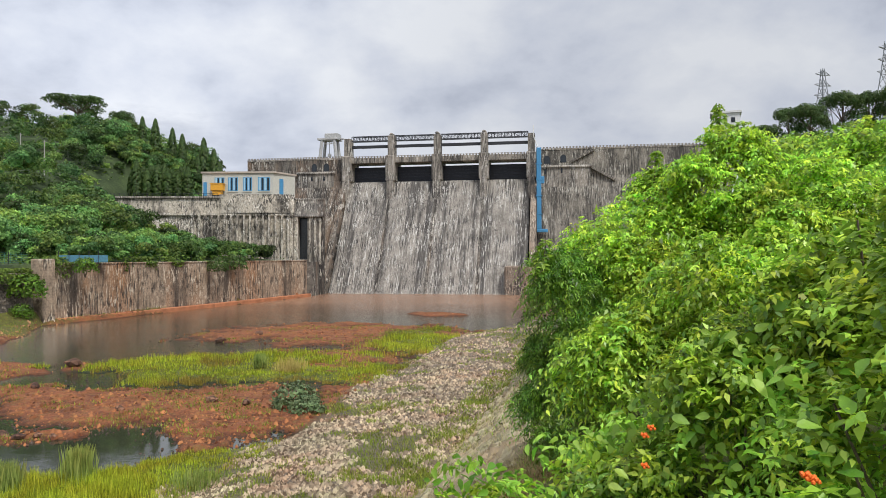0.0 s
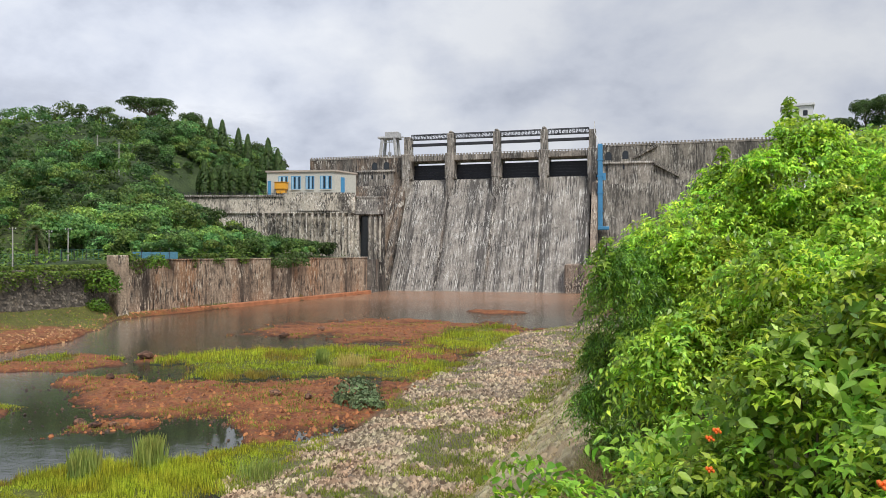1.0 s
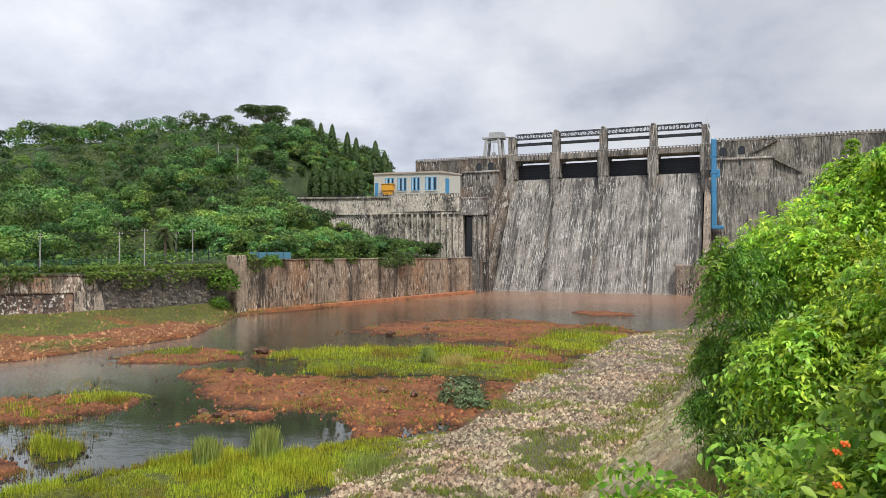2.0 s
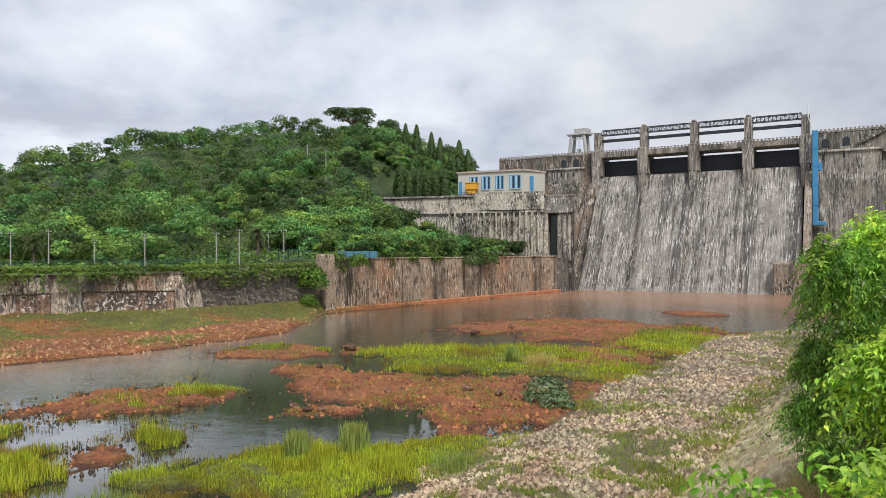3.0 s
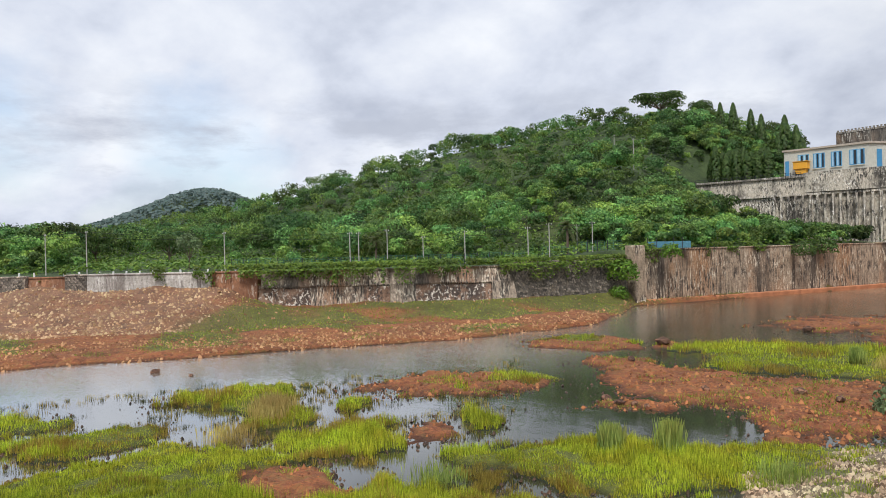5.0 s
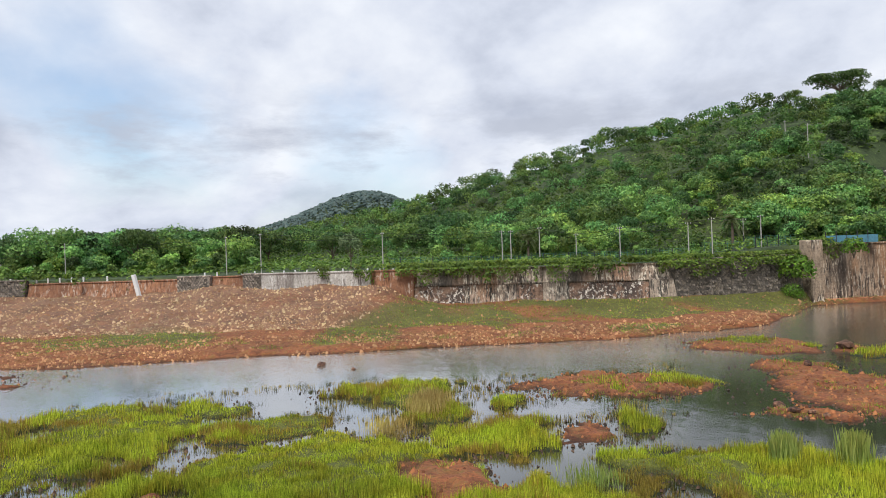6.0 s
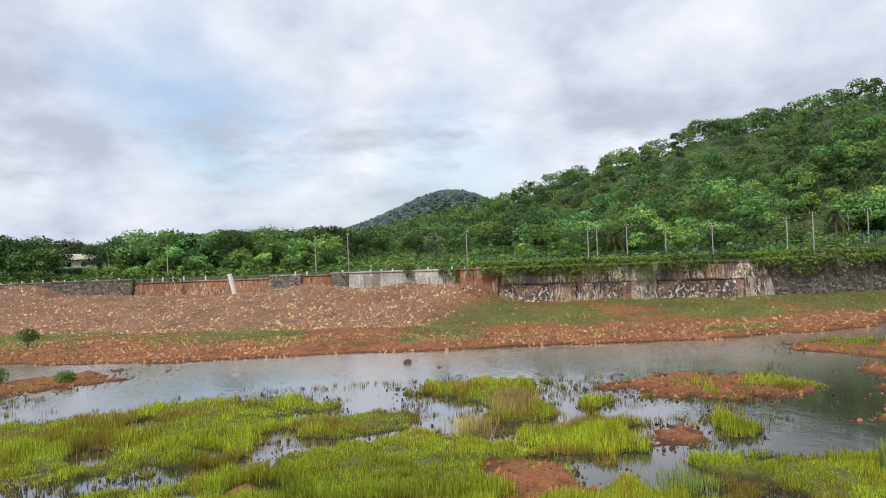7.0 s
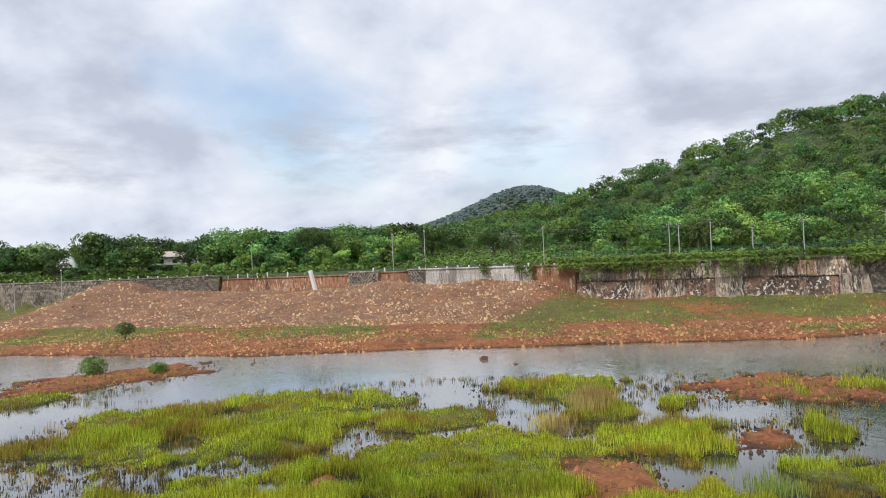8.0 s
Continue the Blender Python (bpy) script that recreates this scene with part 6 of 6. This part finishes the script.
def sprays(lumps, n, per, length, leaf, aspect, droop, rng):
    """Arching twigs set over the lumps, each with leaves turned round it, and a tint for each twig."""
    p, nrm = crown_points(n, lumps, rng)
    out = unit(nrm * 0.9 + np.array([0, 0, 0.3]) + rng.normal(size=(n, 3)) * 0.35)
    L = (length * rng.uniform(0.5, 1.3, n))[:, None]
    p = p - out * L * 0.45
    u = unit(np.cross(out, rng.normal(size=(n, 3))))
    v = np.cross(out, u)
    down = np.array([0, 0, -1.0])
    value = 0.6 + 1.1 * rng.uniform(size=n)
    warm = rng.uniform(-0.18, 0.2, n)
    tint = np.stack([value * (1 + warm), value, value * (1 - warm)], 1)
    co, tints = [], []
    size0 = leaf * rng.uniform(0.75, 1.25, n)
    for j in range(per):
        t = (j + 0.6) / per
        tan = unit(out + down * 2 * droop * t)
        at = p + out * L * t + down * droop * L * t * t
        ang = j * 2.4 + 0.4
        sd = u * math.cos(ang) + v * math.sin(ang)
        a = unit(tan * 0.55 + sd * 0.8 + down * (0.25 + 0.25 * droop) + rng.normal(size=(n, 3)) * 0.15)
        up = np.array([0, 0, 1.0]) + out * 0.6 + rng.normal(size=(n, 3)) * 0.3
        nn = unit(up - a * (up * a).sum(1, keepdims=True))
        size = size0 * (1.1 - 0.45 * t) * rng.uniform(0.8, 1.2, n)
        co.append(leaf_on(at + a * size[:, None] * 0.5, a, nn, size, aspect))
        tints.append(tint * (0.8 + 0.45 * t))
    return np.concatenate(co), np.concatenate(tints)


def twig_bush(name, lumps, n, per, length, leaf, aspect, droop, mat, label, seed, knobs=14):
    rng = np.random.default_rng(seed)
    small = []
    for cx, cy, cz, rx, ry, rz in lumps:
        small.append((cx, cy, cz, rx * 0.88, ry * 0.88, rz * 0.88))
        for _ in range(knobs):
            d = unit(rng.normal(size=3) + np.array([-0.25, -0.45, 0.35]))
            q = rng.uniform(0.16, 0.36)
            small.append((cx + d[0] * rx * 0.84, cy + d[1] * ry * 0.84, cz + d[2] * rz * 0.84, rx * q, ry * q, rz * q))
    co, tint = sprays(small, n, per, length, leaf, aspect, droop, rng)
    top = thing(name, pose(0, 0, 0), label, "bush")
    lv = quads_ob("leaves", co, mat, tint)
    lv.parent = top
    add_stems(top, lumps, seed)
    return top


def broad_leaves(top, lumps, count, lo, hi, mat, seed):
    """Broad ovate leaves standing out among the twigs of a bush."""
    rng = np.random.default_rng(seed)
    small = []
    for cx, cy, cz, rx, ry, rz in lumps:
        small.append((cx, cy, cz, rx * 0.86, ry * 0.86, rz * 0.86))
        for _ in range(16):
            d = unit(rng.normal(size=3) + np.array([-0.2, -0.4, 0.35]))
            s = rng.uniform(0.16, 0.36)
            small.append((cx + d[0] * rx * 0.82, cy + d[1] * ry * 0.82, cz + d[2] * rz * 0.82, rx * s, ry * s, rz * s))
    p, nrm = crown_points(count, small, rng)
    p = p + 0.10 * np.stack([vnoise(p[:, 0] + p[:, 2], p[:, 1], 0.5, s) for s in (1, 2, 3)], 1) * 2.2
    nrm = unit(nrm + np.array([0, 0, 0.5]))
    size = rng.uniform(lo, hi, count)
    v = real_leaves(p, nrm, size, rng)
    k = count
    four = np.array([(0, 4, 5, 1), (1, 5, 6, 2), (0, 1, 8, 7), (1, 2, 9, 8)])
    three = np.array([(2, 6, 3), (2, 3, 9)])
    me = bpy.data.meshes.new("broad_leaves")
    me.vertices.add(k * 10); me.vertices.foreach_set("co", v.astype(np.float32).ravel())
    quad = (four[None] + (np.arange(k) * 10)[:, None, None]).reshape(-1, 4)
    tri = (three[None] + (np.arange(k) * 10)[:, None, None]).reshape(-1, 3)
    me.loops.add(quad.size + tri.size)
    me.loops.foreach_set("vertex_index", np.concatenate([quad.ravel(), tri.ravel()]))
    me.polygons.add(len(quad) + len(tri))
    me.polygons.foreach_set("loop_start", np.concatenate([np.arange(0, quad.size, 4), quad.size + np.arange(0, tri.size, 3)]))
    me.update(calc_edges=True)
    me.materials.append(mat)
    me.shade_smooth()
    lv = tagged(new("broad_leaves", me), label="broad pale green ovate leaves")
    lv.parent = top


def shoots(name, rows, mat, label, seed):
    """Upright leafy shoots: rows of base and height."""
    rng = np.random.default_rng(seed)
    for x, y, z, h, s in rows:
        top = thing(name, pose(x, y, z), label, "shoot", "shoots above the thicket")
        bm = bmesh.new()
        lean = rng.uniform(-0.12, 0.12, 2)
        rod(bm, (0, 0, 0), (lean[0] * h, lean[1] * h, h), 0.015, 0.006, 5)
        part("stem", bm, BARK, top)
        n = int(150 * h / s * 0.1) + 40
        t = rng.uniform(0.15, 1.02, n)
        a = np.arange(n) * 2.4
        rad = s * (1.15 - t) * 1.5 + s * 0.35
        p = np.stack([lean[0] * h * t + rad * np.cos(a), lean[1] * h * t + rad * np.sin(a), t * h - 0.3 * rad], 1)
        lv = quads_ob("leaves", leaf_quads(p, unit(np.stack([np.cos(a) * 0.6, np.sin(a) * 0.6, 1 + 0 * a], 1) + rng.normal(size=(n, 3)) * 0.3), s * rng.uniform(0.8, 1.5, n), 0.42, rng), mat)
        lv.parent = top


LANTANA = foliage("lantana_leaf", (0.15, 0.38, 0.04), (0.60, 0.88, 0.16), trans=0.46, rough=0.38, gloss=0.5, crinkle=True)
SHOOT = foliage("shoot_leaf", (0.14, 0.30, 0.03), (0.52, 0.72, 0.10), trans=0.45, rough=0.36, gloss=0.55)


def build_thicket():
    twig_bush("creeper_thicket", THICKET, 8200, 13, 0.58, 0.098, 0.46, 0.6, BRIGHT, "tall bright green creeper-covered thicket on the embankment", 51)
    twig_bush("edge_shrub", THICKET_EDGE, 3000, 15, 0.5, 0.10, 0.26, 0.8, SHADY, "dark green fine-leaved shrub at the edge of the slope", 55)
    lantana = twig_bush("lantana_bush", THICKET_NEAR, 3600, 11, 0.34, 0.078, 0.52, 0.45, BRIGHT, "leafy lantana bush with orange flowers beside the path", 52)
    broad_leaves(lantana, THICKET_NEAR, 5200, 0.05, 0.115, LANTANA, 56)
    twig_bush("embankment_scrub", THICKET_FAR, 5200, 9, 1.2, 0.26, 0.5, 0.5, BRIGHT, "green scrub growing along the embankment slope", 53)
    shoots("leafy_shoot", ((4.95, 12.4, 11.3, 1.35, 0.14), (3.75, 12.6, 11.0, 0.85, 0.13), (4.4, 12.4, 11.2, 0.6, 0.12), (5.6, 12.0, 11.1, 0.7, 0.12), (2.45, 4.0, 9.3, 0.9, 0.1), (2.2, 3.4, 9.6, 0.75, 0.085), (1.95, 3.0, 9.3, 0.7, 0.08), (2.5, 3.3, 9.8, 0.5, 0.09), (1.6, 11.4, 9.6, 0.7, 0.12)), SHOOT, "upright leafy shoot rising from the thicket", 54)
    # flower heads
    rng = random.Random(5)
    for k, (t_az, t_el, r) in enumerate(((-16.4, -13.2, 4.6), (-15.9, -13.8, 4.6), (-21.0, -9.8, 5.5), (-19.9, -7.2, 7.0), (-15.9, -16.0, 4.5), (-27.6, -15.8, 3.2), (-27.2, -15.6, 3.2), (-20.4, -7.0, 7.0))):
        r *= 0.93
        x, y = polar(t_az, r)
        ob = thing("lantana_flower", pose(x, y, 10 + r * math.tan(radians(t_el))), "round cluster of orange lantana flowers", "flower", "lantana flowers")
        for j in range(9):
            bm = bmesh.new()
            bmesh.ops.create_icosphere(bm, subdivisions=1, radius=0.010)
            p = part("floret", bm, ORANGE, ob)
            a = j * 2.4
            p.location = (0.018 * math.cos(a) * (j > 0), 0.018 * math.sin(a) * (j > 0), 0.012 - 0.012 * (j > 4))
    # bushes that hang over the walls and stand in the marsh
    for k, (az, r, z, s, mat, lab) in enumerate(((26.9, 121.5, 8.6, 1.8, LEAF, "round bush hanging over the training wall"), (17.7, 146, 8.2, 2.0, DARKLEAF, "dark bush hanging over the training wall"), (16.4, 153, 8.6, 2.4, DARKLEAF, "dark bush on top of the training wall"),
                                               (30.6, 117, 5.6, 2.6, LEAF, "leafy bush in the corner of the stone wall"), (30.9, 116, 2.2, 1.6, LEAF, "small bush at the foot of the stone wall"),
                                               (11.9, 46.8, 0.7, 1.5, GREYLEAF, "blue-green shrub in the marsh"), (10.9, 45.0, 0.5, 1.1, GREYLEAF, "low blue-green shrub in the marsh"), (96.8, 72.5, 0.8, 1.3, LEAF, "round green shrub on the gravel island"), (92.4, 70, 0.4, 0.9, LEAF, "low green shrub on the gravel island"), (94.6, 96, 2.2, 1.2, DARKLEAF, "dark shrub on the talus"))):
        x, y = polar(az, r)
        rr = np.random.default_rng(60 + k)
        cnt = 700
        p, nrm = crown_points(cnt, [(0, 0, 0, s, s, s * 0.8), (s * 0.5, 0.2, -s * 0.3, s * 0.6, s * 0.6, s * 0.6), (-s * 0.5, 0, -s * 0.35, s * 0.6, s * 0.6, s * 0.5)], rr)
        top = thing("bush", pose(x, y, z), lab, "bush")
        lv = quads_ob("leaves", leaf_quads(p, nrm, rr.uniform(0.6, 1.3, cnt) * s * 0.2, 0.6, rr), mat)
        lv.parent = top
        for j in range(4):
            bm = bmesh.new()
            rod(bm, (0, 0, -s), (s * 0.4 * math.cos(j * 1.6), s * 0.4 * math.sin(j * 1.6), s * 0.3), 0.05, 0.02, 5)
            part("stem", bm, BARK, top)


build_thicket()


# ---------------------------------------------------------------- road things behind the wall
def build_poles():
    tops = []
    # azimuth, range, height
    rows = ((101.5, 152, 6.0), (98.6, 150, 5.6), (85.3, 150, 6.6), (74.2, 128, 6.6), (71.6, 127, 6.9), (62.0, 116, 6.2), (52.3, 113, 5.8), (51.6, 114, 5.8), (49.3, 116, 6.2), (37.9, 113, 5.6), (36.2, 115, 5.8), (34.0, 123, 5.0), (32.8, 124, 5.2), (43.0, 118, 5.8), (46.4, 120, 5.0))
    for k, (az, r, hgt) in enumerate(rows):
        x, y = polar(az, r)
        z = on_land(x, y)
        ob = thing("utility_pole", pose(x, y, z), "pale concrete utility pole with a crossarm behind the bank wall", "pole", "utility poles")
        bm = bmesh.new()
        rod(bm, (0, 0, -0.3), (0, 0, hgt), 0.105, 0.07, 6)
        part("shaft", bm, POLE, ob)
        part("crossarm", boxes((-0.5, -0.05, hgt - 0.4, 0.5, 0.05, hgt - 0.3)), STEEL, ob)
        for j in (-0.45, 0, 0.45):
            part("insulator", boxes((j - 0.04, -0.04, hgt - 0.3, j + 0.04, 0.04, hgt - 0.12)), WHITE, ob)
        tops.append(Vector((x, y, z + hgt - 0.15)))
    order = sorted(range(len(rows)), key=lambda i: -rows[i][0])
    for i, j in zip(order, order[1:]):
        a, b = tops[i], tops[j]
        for dz in (0.0, -0.7):
            bm = bmesh.new()
            prev = a + Vector((0, 0, dz))
            for s in range(1, 9):
                t = s / 8
                p = a.lerp(b, t) + Vector((0, 0, dz - 0.9 * 4 * t * (1 - t) * (a - b).length / 45))
                rod(bm, prev, p, 0.028, n=3)
                prev = p
            tagged(mesh_ob("power_line", bm, STEEL), "thin sagging overhead power line", "cable", "power lines")
    # lone poles on the hillside
    for az, r, hgt in ((30.95, 215, 8.5), (55.5, 190, 6.0), (57.0, 175, 5.0), (46.0, 170, 6.0), (29.5, 190, 5)):
        x, y = polar(az, r)
        z = on_land(x, y)
        ob = thing("hill_pole", pose(x, y, z), "slim pale pole standing on the wooded slope", "pole", "poles on the slope")
        bm = bmesh.new()
        rod(bm, (0, 0, -0.3), (0, 0, hgt + 3), 0.14, 0.09, 6)
        part("shaft", bm, POLE, ob)
        part("bracket", boxes((-0.4, -0.05, hgt + 2.6, 0.4, 0.05, hgt + 2.7)), POLE, ob)


POLE = plain("pale_pole", (0.38, 0.365, 0.33), 0.8, vary=0.1)
build_poles()


def build_roadside():
    me = None
    line = WALL
    for (ax, ay), (bx, by) in zip(line, line[1:]):
        m, L = frame_of(ax, ay, bx, by)
        for k in range(int(L / 2.2)):
            q = m @ Vector((k * 2.2 + 0.6, 2.6, 0))
            az = math.degrees(math.atan2(-q.x, q.y))
            if not (56 < az < 100) or 76 < az < 82 or (k % 11 == 5):
                continue
            if me is None:
                ob = mesh_ob("guard_stone", boxes((-0.13, -0.11, -0.3, 0.13, 0.11, 0.75), bevel=0.04), WHITE)
                me = ob.data
            else:
                ob = new("guard_stone", me)
            ob.matrix_world = pose(q.x, q.y, on_land(q.x, q.y) + 0.02, 0, 0, 30)
            tagged(ob, "small whitewashed guard stone along the road edge", "guard stone", "guard stones")
    # netted fence
    fence = thing("fence", pose(0, 0, 0), "green netted wire fence along the bank road", "fence")
    pts = [polar(a, r) for a, r in ((61.5, 119), (58, 117), (54, 116), (50, 116), (46, 116), (42, 117), (38, 118), (34, 121), (30.5, 126))]
    for (ax, ay), (bx, by) in zip(pts, pts[1:]):
        m, L = frame_of(ax, ay, bx, by)
        z = on_land((ax + bx) / 2, (ay + by) / 2)
        for k in range(int(L / 2.0)):
            p = part("post", boxes((-0.05, -0.05, -0.4, 0.05, 0.05, 1.9)), STEEL, fence)
            p.matrix_world = m @ pose(k * 2.0, 0, z)
        for h in (0.3, 0.6, 0.9, 1.2, 1.5, 1.75):
            p = part("wire", boxes((0, -0.015, h, L, 0.015, h + 0.03)), NET, fence)
            p.matrix_world = m @ pose(0, 0, z)
        for k in range(int(L / 0.45)):
            p = part("net_strand", boxes((k * 0.45, -0.012, 0.2, k * 0.45 + 0.06, 0.012, 1.7)), NET, fence) if k % 2 == 0 else None
            if p:
                p.matrix_world = m @ pose(0, 0.03, z)
    blue = thing("blue_fence", pose(0, 0, 0), "blue sheet fence panels above the training wall", "fence")
    m, L = frame_of(*polar(28.6, 124), *polar(25.4, 127))
    for k in range(5):
        p = part("panel", boxes((k * L / 5 + 0.05, -0.03, 0, (k + 1) * L / 5 - 0.05, 0.03, 1.15)), NETBLUE, blue)
        p.matrix_world = m @ pose(0, 0, 9.2)
        p = part("post", boxes((k * L / 5 - 0.05, -0.06, -0.3, k * L / 5 + 0.05, 0.06, 1.8)), STEEL, blue)
        p.matrix_world = m @ pose(0, 0, 9.2)


NETBLUE = plain("faded_blue_sheet", (0.07, 0.2, 0.27), 0.7)
build_roadside()


def build_houses():
    for az, r, L, D, hh, turn, lab in ((90.5, 225, 16, 7, 3.0, 70, "long low farm house with a pale sloping roof"), (75.0, 260, 10, 6, 3.0, 60, "small plain house among the trees")):
        x, y = polar(az, r)
        ob = thing("house", pose(x, y, on_land(x, y) + 1.6, 0, 0, turn + 20), lab, "house")
        part("wall", boxes((-L / 2, -D / 2, -2.5, L / 2, D / 2, hh)), PAINTWALL, ob)
        part("roof", extrude_profile([(-D / 2 - 0.6, hh - 0.1), (0, hh + 1.5), (D / 2 + 0.6, hh - 0.1), (0, hh + 1.3)], -L / 2 - 0.5, L / 2 + 0.5), ROOF, ob)
        for k in range(4):
            w = part("window", boxes((-L / 2 + 2 + k * L / 4.4, -D / 2 - 0.05, 1.0, -L / 2 + 3.2 + k * L / 4.4, -D / 2 + 0.02, 2.2)), GLAZING_AND_DEPTH, ob)
    x, y = polar(98.2, 240)
    sh = thing("shrine", pose(x, y, on_land(x, y) + 1.5), "small whitewashed shrine with a stepped tower roof", "shrine")
    part("wall", boxes((-2.5, -2.5, -2.5, 2.5, 2.5, 3.2)), WHITE, sh)
    bm = bmesh.new()
    for k in range(6):
        s = 2.0 - 0.3 * k
        box(bm, -s, -s, 3.2 + k * 0.7, s, s, 3.9 + k * 0.7, bevel=0.08)
    rod(bm, (0, 0, 7.4), (0, 0, 8.6), 0.25, 0.05, 8)
    part("tower_roof", bm, WHITE, sh)
    # a white block on the right of the crest
    x, y = polar(-21.9, 236)
    ob = thing("crest_building", pose(x, y, 44, 0, 0, -20), "white flat-roofed building above the dam crest", "building")
    part("wall", boxes((-4, -4, -8, 4, 4, 9.6)), WHITE, ob)
    part("roof", boxes((-4.5, -4.5, 9.6, 4.5, 4.5, 10.2)), WHITE, ob)
    for k in range(3):
        part("window", boxes((-3 + k * 2.2, -4.06, 6.6, -1.8 + k * 2.2, -3.98, 8.2)), GLAZING_AND_DEPTH, ob)


build_houses()


def pylon(name, az, r, hgt, z):
    x, y = polar(az, r)
    ob = thing(name, pose(x, y, z, 0, 0, 20), "grey steel lattice transmission tower", "pylon", "transmission towers")

    def half(t):
        return (3.4 * (1 - t) ** 1.3 + 0.45) * hgt / 32
    n = 9
    for sx, sy in ((1, 1), (1, -1), (-1, 1), (-1, -1)):
        bm = bmesh.new()
        for k in range(n):
            a, b = k / n, (k + 1) / n
            rod(bm, (sx * half(a), sy * half(a), a * hgt), (sx * half(b), sy * half(b), b * hgt), 0.16, n=4)
        part("leg", bm, GALV, ob)
    for k in range(n):
        a, b = k / n, (k + 1) / n
        bm = bmesh.new()
        for (p, q) in (((1, 1), (1, -1)), ((1, -1), (-1, -1)), ((-1, -1), (-1, 1)), ((-1, 1), (1, 1))):
            rod(bm, (p[0] * half(a), p[1] * half(a), a * hgt), (q[0] * half(b), q[1] * half(b), b * hgt), 0.09, n=3)
            rod(bm, (q[0] * half(a), q[1] * half(a), a * hgt), (p[0] * half(b), p[1] * half(b), b * hgt), 0.09, n=3)
        part("bracing", bm, GALV, ob)
    for t, w in ((0.66, 4.6), (0.79, 4.2), (0.92, 3.8)):
        w *= hgt / 32
        bm = bmesh.new()
        for s in (-1, 1):
            for e in (-1, 1):
                rod(bm, (0, e * half(t), t * hgt), (s * w, 0, t * hgt + 0.3), 0.12, n=4)
                rod(bm, (0, e * half(t), t * hgt + 1.6 * hgt / 32), (s * w, 0, t * hgt + 0.3), 0.1, n=4)
        part("crossarm", bm, GALV, ob)


GALV = plain("galvanised_steel", (0.32, 0.33, 0.34), 0.5, 0.6)
pylon("transmission_tower", -28.4, 300, 31, 49)
pylon("transmission_tower", -32.3, 280, 32, 50)
